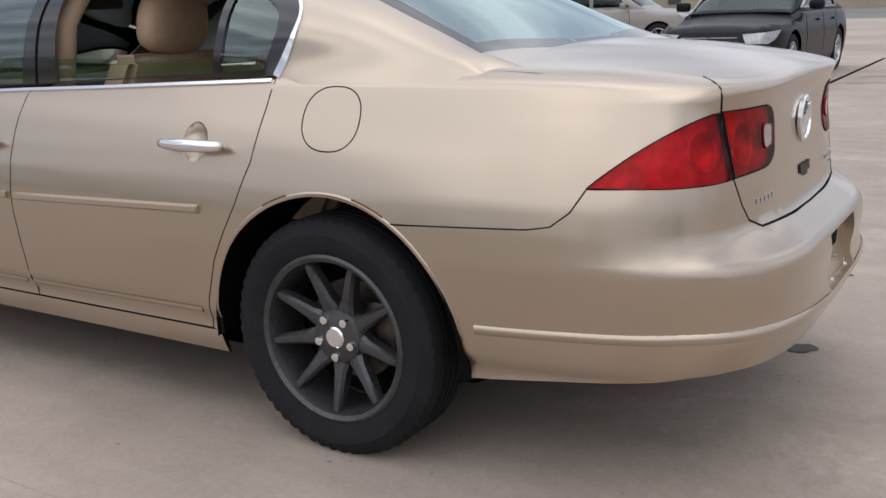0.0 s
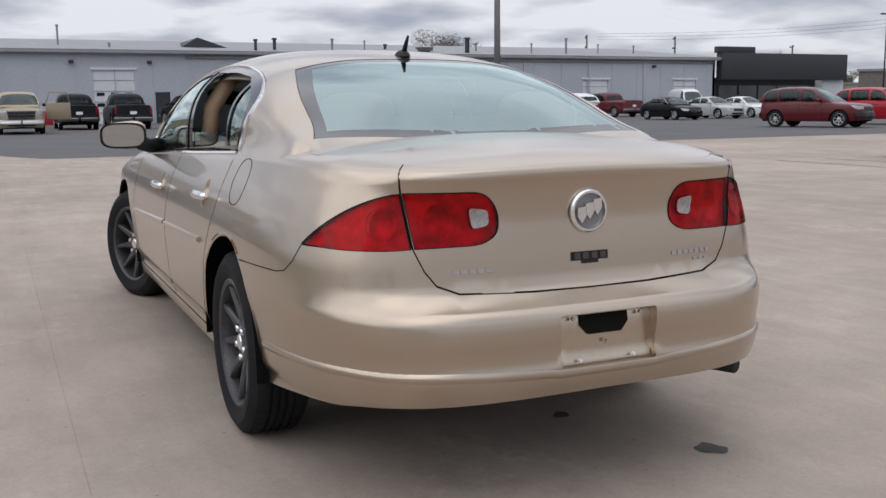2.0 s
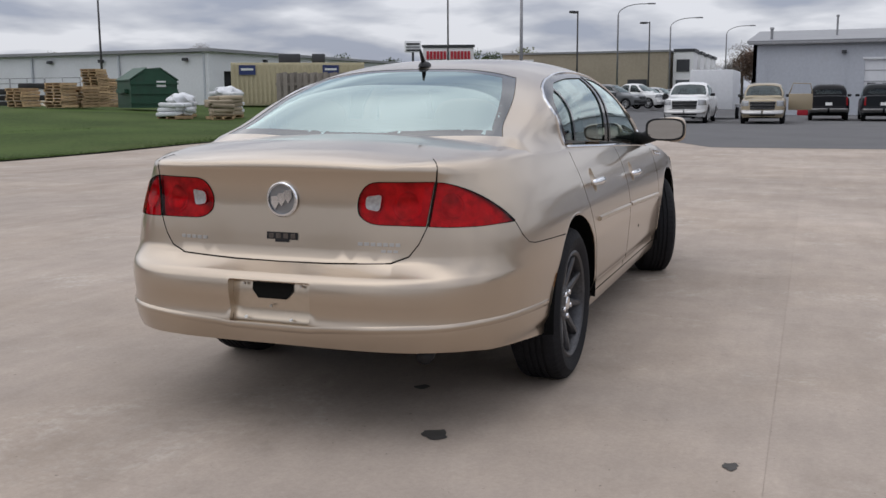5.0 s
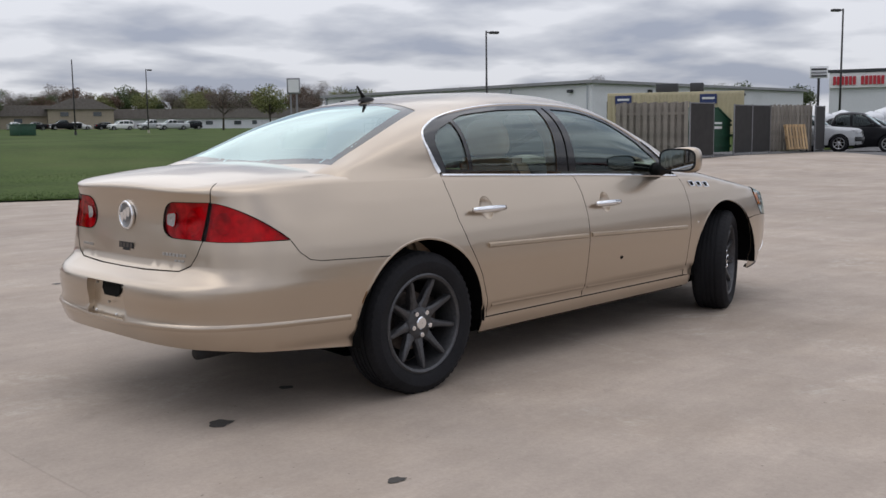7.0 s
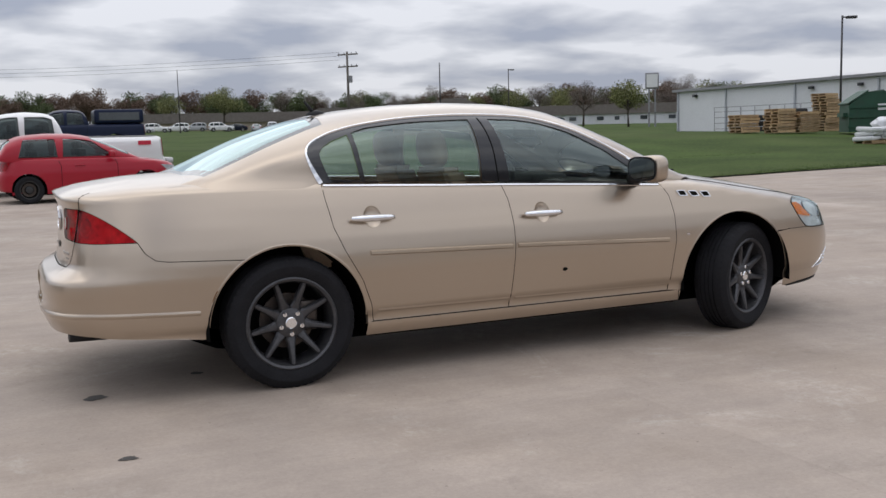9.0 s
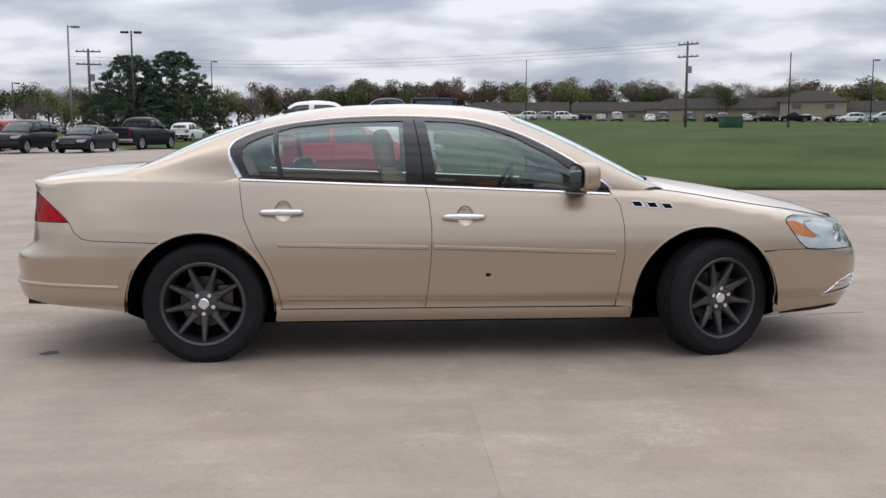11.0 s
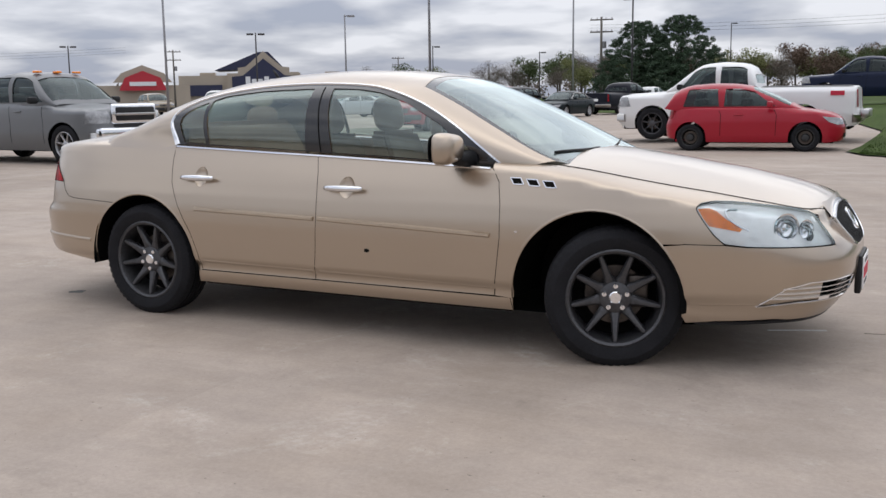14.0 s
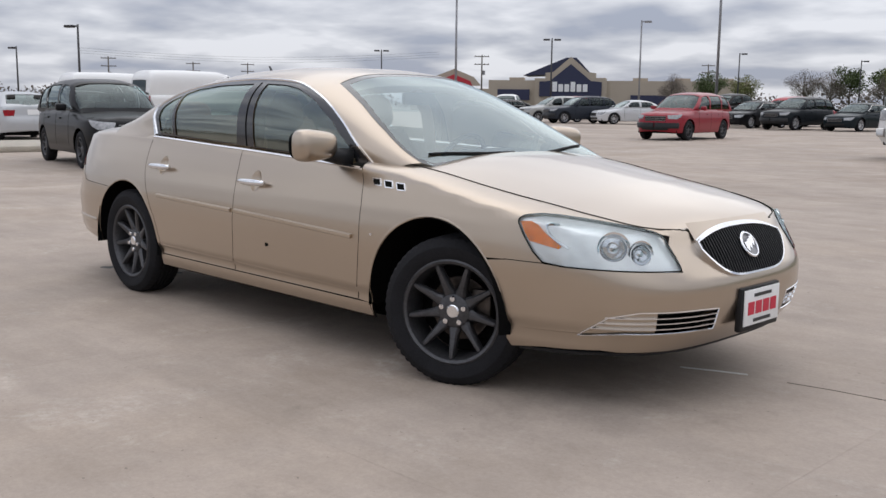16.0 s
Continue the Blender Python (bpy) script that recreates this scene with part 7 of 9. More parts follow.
rv2 = [(x, y, z + 0.18) for x, y, z in rv]
part("roof", mesh_of("r", rv + rv2, [(6, 9, 10, 7), (7, 10, 11, 8), (0, 1, 4, 3), (1, 2, 5, 4), (0, 3, 9, 6), (2, 8, 11, 5), (0, 6, 7, 1), (1, 7, 8, 2), (3, 4, 10, 9), (4, 5, 11, 10)], smooth=False), M["roof_metal"], shop)
part("gutter", to_mesh(box_bm(0.16, 59.8, 0.16, 65.62, -27.5, 4.66, 0.03)), M["roof_metal"], shop)
seam_me = to_mesh(box_bm(0.04, 0.06, 4.7, 0, 0, 0))
for k in range(24):
    part("wall_seam", seam_me, M["metal_wall"], shop).matrix_basis = pose(65.985, 1.2 - 2.5 * k, 0)
pipe_me = to_mesh(box_bm(0.10, 0.12, 4.6, 0, 0, 0, 0.02))
for y in (-15.0, -21.8, -33.6, -37.8, -44.0, -49.5):
    part("downpipe", pipe_me, M["metal_wall"], shop).matrix_basis = pose(65.93, y, 0)
part("cornice_band", to_mesh(box_bm(0.10, 46, 0.25, 65.93, -34, 4.36, 0.02)), M["roof_metal"], shop)
for y0, y1, h, op in ((-4.9, -7.6, 3.6, False), (-27.7, -31.3, 3.85, True), (-43.4, -45.9, 3.0, False), (-52.7, -55.1, 3.0, False)):
    d = part("roller_door", to_mesh(box_bm(0.06, y0 - y1, 0.35 if op else h, 66.12, (y0 + y1) / 2, h - 0.35 if op else 0)), M["door_white"], shop, "open doorway, dark inside" if op else "closed white sectional door")
    if op:
        # black panel painted in for the shade inside the workshop
        part("doorway_depth", to_mesh(box_bm(0.1, y0 - y1 + 2, h + 0.6, 70.5, (y0 + y1) / 2, 0)), M["unlit_black"], d)
        for k in (-0.9, 0.9):
            part("tube_light", to_mesh(box_bm(0.12, 1.3, 0.06, 69, (y0 + y1) / 2 + k, 3.5)), M["door_white"], d)
    else:
        for k in range(1, 5):
            part("door_rib", to_mesh(box_bm(0.03, y0 - y1, 0.04, 66.08, (y0 + y1) / 2, h * k / 5)), M["roof_metal"], d)
        for r in range(2):
            for k in range(3):
                part("door_light", to_mesh(box_bm(0.02, 0.5, 0.22, 66.075, y1 + (y0 - y1) * (k + 0.5) / 3, h * (0.32 + 0.2 * r))), M["unlit_black"], d)
    part("door_frame", to_mesh(box_bm(0.08, y0 - y1 + 0.3, 0.15, 65.96, (y0 + y1) / 2, h)), M["door_white"], d)
part("side_door", to_mesh(box_bm(0.06, 0.95, 2.05, 66.1, -9.4, 0)), M["dark_fascia"], shop)
for y in (-3.6, -8.6, -32.6, -50.5):
    part("wall_lamp", to_mesh(box_bm(0.25, 0.3, 0.22, 65.86, y, 4.0, 0.03)), M["dark_fascia"], shop)
for y, h, r, dx in ((1.0, 0.9, 0.1, 1.2), (-3.2, 1.5, 0.07, 5), (-6.4, 0.4, 0.08, 3), (-16.2, 0.9, 0.11, 0.9), (-18.0, 0.95, 0.13, 2.4), (-22.4, 1.0, 0.09, 2.2), (-25.0, 0.9, 0.06, 2.2), (-28.2, 0.5, 0.12, 6), (-31.5, 1.0, 0.09, 4), (-33.6, 1.3, 0.19, 1.8), (-36, 0.8, 0.08, 5), (-40.2, 0.9, 0.07, 3), (-43.6, 1.4, 0.10, 3), (-47.5, 0.9, 0.06, 4), (-52, 0.8, 0.07, 5)):
    z = 4.9 + 1.55 * dx / 15
    bm = cyl_bm(r, r, h, 66 + dx, y, z - 0.1, 10)
    cyl_bm(r * 1.7, r * 1.3, 0.12, 66 + dx, y, z + h - 0.16, 10, bm=bm)
    part("roof_vent", to_mesh(bm), M["dark_fascia"] if r > 0.1 else M["roof_metal"], shop)
part("roof_cowl", to_mesh(cyl_bm(0.2, 0.75, 0.55, 68.6, -30.2, 5.0, 14)), M["pole_grey"], shop)
bv_ = [(0, -1.9, 0), (0, 1.9, 0), (9, 1.9, 0), (9, -1.9, 0), (0, -1.9, 0.15), (0, 0.9, 1.0), (9, 0.9, 1.0), (9, -1.9, 0.15), (0, 1.9, 0.45), (9, 1.9, 0.45)]
part("roof_dormer", mesh_of("d", [(70 + x, -13.6 + y, 5.0 + z * 1.1) for x, y, z in bv_], [(0, 4, 5, 8, 1), (4, 7, 6, 5), (5, 6, 9, 8), (3, 2, 9, 6, 7)], smooth=False), M["dark_fascia"], shop)

store = thing("dark_storefront", "low shop front with a deep charcoal fascia beside the workshop", "building", pose(0, 0, 0))
part("fascia", to_mesh(box_bm(0.8, 15.0, 2.35, 65.9, -65.1, 3.0, 0.02)), M["dark_fascia"], store)
part("fascia", to_mesh(box_bm(0.6, 4.2, 0.55, 66.0, -59.4, 5.36, 0.02)), M["dark_fascia"], store)
part("wall", to_mesh(box_bm(14, 15.2, 3.2, 74.0, -65.0, 0)), M["dark_fascia"], store)
M["shop_glass"] = mat("shop_glass", (0.05, 0.06, 0.065), rough=0.08, vary=0.3, scale=0.6, coat=0.6)
for k in range(5):
    part("shop_window", to_mesh(box_bm(0.06, 2.1, 1.9, 66.9, -59.5 - 2.3 * k, 0.6)), M["shop_glass"], store)
part("pier", to_mesh(box_bm(1.2, 2.6, 3.0, 66.6, -71.4, 0)), M["white_wall"], store)

# white metal shed on the rise
shed = thing("white_shed", "long white metal shed standing on the grassy rise", "building", pose(0, 0, 0))
sz = 0.95
slab_wall("wall", 62.5, 77, 62.5, 43, sz - 0.3, 4.95, 0.2, M["white_wall"], (), shed)
slab_wall("wall", 62.5, 43, 102, 43, sz - 0.3, 5.05, 0.2, M["white_wall"], [(2.2, 5.2, sz - 0.3, sz + 2.6)], shed)
# black sheet close behind the opening, in place of the shed's shaded inside
part("door_opening", to_mesh(box_bm(3.0, 0.1, 2.8, 66.2, 43.4, sz - 0.2)), M["unlit_black"], shed)
part("roof", mesh_of("r", [(62.1, 42.6, 5.0), (102.4, 42.6, 5.1), (102.4, 77.4, 5.0), (62.1, 77.4, 4.9), (62.1, 42.6, 5.25), (102.4, 42.6, 5.35), (102.4, 77.4, 5.25), (62.1, 77.4, 5.15)], [(4, 5, 6, 7), (0, 4, 7, 3), (0, 1, 5, 4), (3, 7, 6, 2), (1, 2, 6, 5), (3, 2, 1, 0)], smooth=False), M["roof_metal"], shed)
part("corner_trim", to_mesh(box_bm(0.5, 0.5, 4.4, 62.65, 43.15, sz - 0.3)), M["white_wall"], shed)
for y in (76.8, 69.5, 60.5, 51.5, 43.3):
    part("downpipe", to_mesh(box_bm(0.14, 0.14, 4.1, 62.4, y, sz - 0.2)), M["metal_wall"], shed)
for y in (74, 58.5, 53.2, 45):
    part("wall_lamp", to_mesh(box_bm(0.3, 0.45, 0.25, 62.3, y, 4.3, 0.04)), M["dark_fascia"], shed)
for x in (71, 79, 88):
    part("wall_lamp", to_mesh(box_bm(0.4, 0.3, 0.25, x, 42.85, 4.4, 0.04)), M["dark_fascia"], shed)
part("side_lean", to_mesh(box_bm(0.5, 1.0, 1.2, 62.2, 66.8, sz, 0.05)), M["metal_wall"], shed)


def far_block(name, label, az, dist, w, h, depth, z, material, cx=3.0, cy=-4.0, turn=0.0, category="building"):
    """A far building square to the line of sight: an empty at its front's middle, x to the right of the viewer."""
    a = radians(az)
    t = thing(name, label, category, pose(cx + dist * math.cos(a), cy + dist * math.sin(a), z, 0, 0, az - 90 + turn))
    part("wall", to_mesh(box_bm(w, depth, h, 0, depth / 2, -1.5)), material, t)
    return t


# home-improvement store in the north-west: shapes only
M["store_wall"] = mat("store_tan_wall", (0.40, 0.34, 0.27), rough=0.85, vary=0.06, scale=0.2)
lw = far_block("home_store", "long tan retail store with navy bands and a gabled entrance", 124.6, 205, 53, 8.0, 40, -0.4, M["store_wall"])
def flat_poly(pts, depth, y):
    bm = bmesh.new()
    f_ = bm.faces.new([bm.verts.new((x, y, z)) for x, z in pts])
    ex = bmesh.ops.extrude_face_region(bm, geom=[f_])
    bmesh.ops.translate(bm, vec=(0, depth, 0), verts=[v for v in ex["geom"] if isinstance(v, bmesh.types.BMVert)])
    return to_mesh(bm)
gx = -9.3
part("entrance_gable", flat_poly([(gx - 7.4, 0), (gx + 7.4, 0), (gx + 7.4, 6.9), (gx + 5.2, 6.9), (gx + 5.2, 8.0), (gx + 3.6, 8.2), (gx, 11.3), (gx - 3.6, 8.2), (gx - 5.2, 8.0), (gx - 5.2, 6.9), (gx - 7.4, 6.9)], 1.0, -1.0), M["store_wall"], lw)
part("gable_sign", flat_poly([(gx - 6.4, 3.2), (gx + 6.4, 3.2), (gx + 6.4, 6.2), (gx + 4.2, 6.4), (gx, 9.8), (gx - 4.2, 6.4), (gx - 6.4, 6.2)], 0.3, -1.35), M["navy"], lw, "navy gable panel with plain white shapes")
for k in range(6):
    part("sign_shape", to_mesh(box_bm(0.95, 0.15, 2.0 if k in (0, 3) else 1.5, gx - 3.2 + 1.25 * k, -1.45, 4.2)), M["sign_white"], lw)
part("gable_roof", flat_poly([(gx - 10, 7.5), (gx - 1, 11.2), (gx + 1, 11.2), (gx + 4, 8)], 12, 0.2), M["navy"], lw)
part("navy_band", to_mesh(box_bm(23, 0.4, 3.0, 14.5, -0.3, 0.6)), M["navy"], lw)
part("navy_band", to_mesh(box_bm(8, 0.4, 2.2, -21.8, -0.3, 2.4)), M["navy"], lw)
for k in range(6):
    part("roof_unit", to_mesh(box_bm(3.2, 3, 1.0, -22 + 9 * k, 14, 6.4)), M["store_wall"], lw)
sm = far_block("shop_gable", "small gabled shop front with a dark red sign", 133.9, 180, 16, 5.0, 12, 0.4, M["store_wall"])
part("gable", flat_poly([(-5, 4), (5, 4), (3.6, 5.6), (0, 7.0), (-3.6, 5.6)], 0.8, -0.8), M["store_wall"], sm)
part("sign_panel", flat_poly([(-4, 2.6), (4, 2.6), (3, 4.8), (0, 6.0), (-3, 4.8)], 0.3, -1.2), M["sign_red"], sm)
part("sign_shape", to_mesh(box_bm(4.5, 0.2, 0.7, 0, -1.3, 3.4)), M["sign_white"], sm)
# tan block building and bright shop fronts in the east
tb = thing("tan_warehouse", "long tan block warehouse behind the parked row", "building", pose(130, 16.5, 1.0))
part("wall", to_mesh(box_bm(40, 23, 7.2, 20, 11.5, -1.0)), M["tan_wall"], tb)
part("coping", to_mesh(box_bm(40.4, 23.4, 0.25, 20, 11.5, 6.2)), M["roof_metal"], tb)
for k in range(4):
    part("parapet", to_mesh(box_bm(5, 2.6, 6.9 + 0.4 * (k % 2), 4 + 9 * k, -1.8, -0.6)), M["sign_white"], tb)
    part("awning", to_mesh(box_bm(5.2, 2.8, 0.4, 4 + 9 * k, -1.9, 6.2)), M["dark_fascia"], tb)
    part("shop_sign", to_mesh(box_bm(0.2, 1.7, 1.6, 1.45 + 9 * k, -1.8, 3.6)), M["dark_fascia"], tb)
    part("shop_window", to_mesh(box_bm(0.2, 1.8, 2.2, 1.45 + 9 * k, -1.8, 0.3)), M["shop_glass"], tb)
for yy in (4.0, 13.5):
    part("side_door", to_mesh(box_bm(0.2, 2.6, 2.6, -0.05, yy, 0)), M["dark_fascia"], tb)
part("wall_mural", to_mesh(box_bm(0.2, 3.4, 1.9, -0.06, 20.2, 3.6)), M["sign_white"], tb, "white wall panel with dark patches")
for yy in (19.2, 21.4):
    part("mural_patch", to_mesh(box_bm(0.2, 0.8, 1.3, -0.10, yy, 3.8)), M["dark_fascia"], tb)
# discount store: white wall with a red band, drawn as plain bars
hs = far_block("discount_store", "white shop with a red sign band on its wall", 20.95, 128, 6.4, 8.4, 20, 1.0, M["white_wall"], cx=-3.7, cy=-3.3)
part("fascia", to_mesh(box_bm(6.5, 0.4, 1.75, 0, -0.3, 4.85)), M["sign_white"], hs)
for k in range(13):
    if k != 6:
        part("sign_bar", to_mesh(box_bm(0.32, 0.15, 1.0, -2.64 + 0.44 * k, -0.6, 5.2)), M["sign_red"], hs)
part("roof_edge", to_mesh(box_bm(6.8, 0.6, 0.32, 0, -0.35, 6.7)), M["dark_fascia"], hs)
part("side_wing", to_mesh(box_bm(7.0, 12, 6.4, 6.7, 7, -1.5)), M["tan_wall"], hs)
ps = thing("pylon_sign", "white roadside sign board on a dark post", "sign", pose(120, 49.1, 1.0, 0, 0, -64))
part("board", to_mesh(box_bm(2.2, 0.4, 1.5, 0, 0, 6.4, 0.03)), M["sign_white"], ps)
for k in range(3):
    part("sign_bar", to_mesh(box_bm(1.8, 0.1, 0.22, 0, -0.24, 6.55 + 0.42 * k)), M["pole_grey"] if k == 1 else M["ink_black"], ps)
part("post", to_mesh(box_bm(0.3, 0.3, 6.45, 0, 0, 0)), M["pole"], ps)
# school and houses beyond the field
for az, d, w, h, lab, m1 in ((70.3, 205, 34, 3.2, "low grey-roofed school block beyond the field", "tan_wall"), (66.0, 200, 12, 4.4, "flat-roofed clinic with a tall porch beyond the field", "tan_wall"), (59.5, 215, 50, 2.7, "long brown-roofed hall beyond the field", "white_wall"), (53.0, 215, 44, 2.7, "long brown-roofed hall beyond the trees", "white_wall"), (79.5, 220, 50, 3.0, "tan block building beyond the field", "tan_wall")):
    b_ = far_block("far_building", lab, az, d, w, h, 14, 3.6, M[m1])
    part("roof", flat_poly([(-w / 2 - 0.6, h - 1.6), (w / 2 + 0.6, h - 1.6), (w / 2 - 4, h + 0.5), (-w / 2 + 4, h + 0.5)], 15, -0.5) if m1 != "dark_fascia" else to_mesh(box_bm(w + 1, 16, 0.6, 0, 7, h - 1.5)), M["brown"] if m1 != "dark_fascia" else M["dark_fascia"], b_)
    for k in range(int(w / 6)):
        part("window", to_mesh(box_bm(1.5, 0.15, 0.8, -w / 2 + 3 + 6 * k, -0.05, h - 2.9)), M["shop_glass"], b_)
for az, d, w, h, lab in ((-57.0, 130, 40, 6.0, "long brown brick block behind the parked cars"), (-63, 120, 24, 5, "brown brick block by the street"), (-46, 170, 22, 5, "low brick kiosk row by the street"), (-70, 150, 30, 5, "far tan shop by the street"), (-78, 150, 34, 5, "far grey shop by the street")):
    b_ = far_block("street_building", lab, az, d, w, h, 14, 0.0, M["brown"] if d < 150 else M["tan_wall"], cx=-2.5, cy=2.5)
    part("parapet", to_mesh(box_bm(w + 0.4, 14.4, 0.3, 0, 7, h - 1.5)), M["roof_metal"], b_)
    for k in range(int(w / 5)):
        part("window", to_mesh(box_bm(1.8, 0.15, 1.4, -w / 2 + 3 + 5 * k, -0.05, 1.0)), M["shop_glass"], b_)

# ---------------------------------------------------------------- yard beside the shed: fence, bins, stacks
fence = thing("timber_screen", "weathered upright-board screen fence round the bins", "fence", pose(0, 0, 0))
board = to_mesh(box_bm(0.14, 0.025, 1.86, 0, 0, 0, 0.004, seg=1))
def boards(x0, y0, x1, y1, gap=0.155):
    n = int(math.hypot(x1 - x0, y1 - y0) / gap)
    a = math.degrees(math.atan2(y1 - y0, x1 - x0))
    for k in range(n):
        x, y = x0 + (x1 - x0) * (k + 0.5) / n, y0 + (y1 - y0) * (k + 0.5) / n
        part("board", board, M["timber"], fence).matrix_basis = pose(x, y, ground_z(x, y) + 0.05, 0, 0, a) @ pose(0, 0.07 * (k % 2), 0.02 * ((k * 7) % 3))
    for zz in (0.45, 1.5):
        rl = to_mesh(box_bm(math.hypot(x1 - x0, y1 - y0), 0.05, 0.09, 0, 0, 0))
        part("rail", rl, M["timber"], fence).matrix_basis = pose((x0 + x1) / 2, (y0 + y1) / 2 + 0.05, ground_z(x0, y0) + zz, 0, 0, a)
boards(25.5, 15.4, 26.7, 13.3, 0.115)
boards(34.3, 14.05, 36.8, 13.4, 0.115)
boards(36.8, 13.4, 38.2, 16.5, 0.115)
panel = to_mesh(box_bm(1.5, 0.05, 1.8, 0, 0, 0.08))
for x0, y0, x1, y1 in ((26.75, 13.25, 28.25, 13.2), (31.2, 13.95, 32.7, 14.0), (32.75, 14.0, 34.25, 14.0), (36.9, 13.3, 38.4, 13.55)):
    a = math.degrees(math.atan2(y1 - y0, x1 - x0))
    g_ = thing("screen_gate", "black mesh-covered gate panel of the bin yard", "gate", pose((x0 + x1) / 2, (y0 + y1) / 2, ground_z(x0, y0), 0, 0, a), group="bin yard gates")
    part("mesh_panel", panel, M["mesh_black"], g_)
    for sx in (-0.76, 0.76):
        part("gate_post", to_mesh(cyl_bm(0.03, 0.03, 1.93, sx, 0, 0, 10)), M["pole_grey"], g_)
    for zz in (0.06, 1.87):
        part("gate_rail", to_mesh(box_bm(1.52, 0.05, 0.04, 0, 0, zz)), M["pole_grey"], g_)


def dumpster(x, y, rot, s=1.0):
    d = thing("dumpster", "dark green steel refuse skip with a sloping lid", "dumpster", pose(x, y, ground_z(x, y), 0, 0, rot) @ Matrix.Scale(s, 4))
    part("body", flat_poly([(-1.0, 0.12), (1.0, 0.12), (1.0, 1.25), (0.3, 1.75), (-0.3, 1.75), (-1.0, 1.25)], 1.9, -0.95), M["green_bin"], d)
    for k in range(3):
        part("rib", to_mesh(box_bm(2.08, 0.07, 0.08, 0, -0.97, 0.3 + 0.4 * k)), M["green_bin"], d)
    for g in (-1, 1):
        part("lid", flat_poly([(g * 1.06, 1.26), (g * 1.06, 1.31), (g * 0.28, 1.82), (g * 0.28, 1.77)], 1.96, -0.98), M["green_bin"], d)
        part("pocket", to_mesh(box_bm(0.16, 1.2, 0.16, g * 1.08, 0, 0.75)), M["green_bin"], d)
    part("notice", to_mesh(box_bm(0.4, 0.02, 0.25, 0.3, -0.97, 1.0)), M["sign_white"], d)
    return d


dumpster(39.1, 31.1, -35, 1.22)
dumpster(30.7, 15.4, -12)
con = thing("storage_container", "cream corrugated storage container with two blue signs", "container", pose(56.8, 31.8, ground_z(56.8, 31.8), 0, 0, -62) @ Matrix.Diagonal((1.0, 1.35, 1.17, 1)))
part("body", to_mesh(box_bm(9.0, 2.4, 2.45, 0, 0, 0.1, 0.03)), M["cargo"], con)
rib = to_mesh(box_bm(0.12, 0.05, 2.2, 0, 0, 0))
for k in range(30):
    part("rib", rib, M["cargo"], con).matrix_basis = pose(-4.35 + 0.3 * k, -1.22, 0.22)
for x in (-3.4, 2.2):
    part("sign_plate", to_mesh(box_bm(1.1, 0.03, 0.55, x, -1.27, 1.85)), M["sign_blue"], con)
    part("sign_bar", to_mesh(box_bm(0.8, 0.03, 0.12, x, -1.29, 2.1)), M["sign_white"], con)
for x, s_ in ((-0.6, 1.0), (1.4, 0.6)):
    part("load", to_mesh(box_bm(1.5 * s_, 0.9, 0.55, x, 0.2, 2.55, 0.06)), M["dark_fascia"], con)


def pallet_mesh():
    bm = bmesh.new()
    for k in range(7):
        box_bm(0.11, 1.0, 0.022, -0.54 + 0.18 * k, 0, 0.122, bm=bm)
    for k in (-0.46, 0, 0.46):
        box_bm(1.2, 0.09, 0.1, 0, k, 0.022, bm=bm)
    for k in (-0.5, 0, 0.5):
        box_bm(0.11, 1.0, 0.022, k, 0, 0, bm=bm)
    return to_mesh(bm, angle=20)


pal = pallet_mesh()
M["plastic_crate"] = mat("black_plastic_crates", (0.02, 0.02, 0.022), rough=0.5, vary=0.3, island=0.3)
for nm, x, y, n, mk, rot, lab in (("pallet_stack", 42.0, 36.9, 14, "pallet_wood", 10, "tall stack of wooden pallets on the grass"), ("pallet_stack", 44.3, 37.9, 11, "pallet_wood", -5, "stack of wooden pallets on the grass"), ("pallet_stack", 46.4, 36.7, 9, "pallet_wood", 22, "leaning stack of wooden pallets"), ("tray_stack", 35.5, 33.6, 8, "plastic_crate", 4, "stack of black plastic trays on the grass"), ("tray_stack", 37.0, 33.4, 7, "plastic_crate", -3, "stack of black plastic trays on the grass"), ("tray_stack", 34.2, 34.8, 6, "plastic_crate", 0, "stack of black plastic trays on the grass")):
    t = thing(nm, lab, "pallets", pose(x, y, ground_z(x, y) + 0.03, 0, 0, rot))
    for k in range(n):
        part("pallet", pal, M[mk], t).matrix_basis = pose(rng.uniform(-0.06, 0.06), rng.uniform(-0.06, 0.06), 0.155 * k, 0, 0, rng.uniform(-4, 4))
for k, (x, y, rot, lean) in enumerate(((35.3, 13.45, -14, 79),)):
    t = thing("leaning_pallet", "wooden pallet leaning on the bin yard fence", "pallet", pose(x, y, ground_z(x, y) + 0.62, lean, 0, rot))
    part("pallet", pal, M["pallet_wood"], t)
logs = thing("log_pile", "loose heap of pale split fence posts", "wood pile", pose(49.5, 44.5, ground_z(49.5, 44.5)))
for k in range(60):
    lx, ly, lz = rng.uniform(-2.6, 2.6), rng.uniform(-1.6, 1.6), 0.0
    lz = max(0.05, 1.5 * (1 - abs(lx) / 3.0) * (1 - abs(ly) / 2.2) * rng.uniform(0.3, 1))
    part("post", tube_mesh([(-1.1, 0, 0), (1.1, 0, 0)], 0.07, 6), M["log_pale"], logs).matrix_basis = pose(lx, ly, lz, 0, rng.uniform(-22, 22), rng.uniform(20, 120))
tanks = thing("stock_tanks", "dark stacked feed tanks and gates by the shed", "farm goods", pose(53.5, 54.5, ground_z(53, 54)))
for k in range(7):
    part("trough", to_mesh(box_bm(2.6, 1.1, 0.42, rng.uniform(-0.3, 0.3) + (k % 2) * 2.7, (k // 4) * 2.0, 0.45 * (k % 4), 0.1)), M["mesh_black"], tanks)
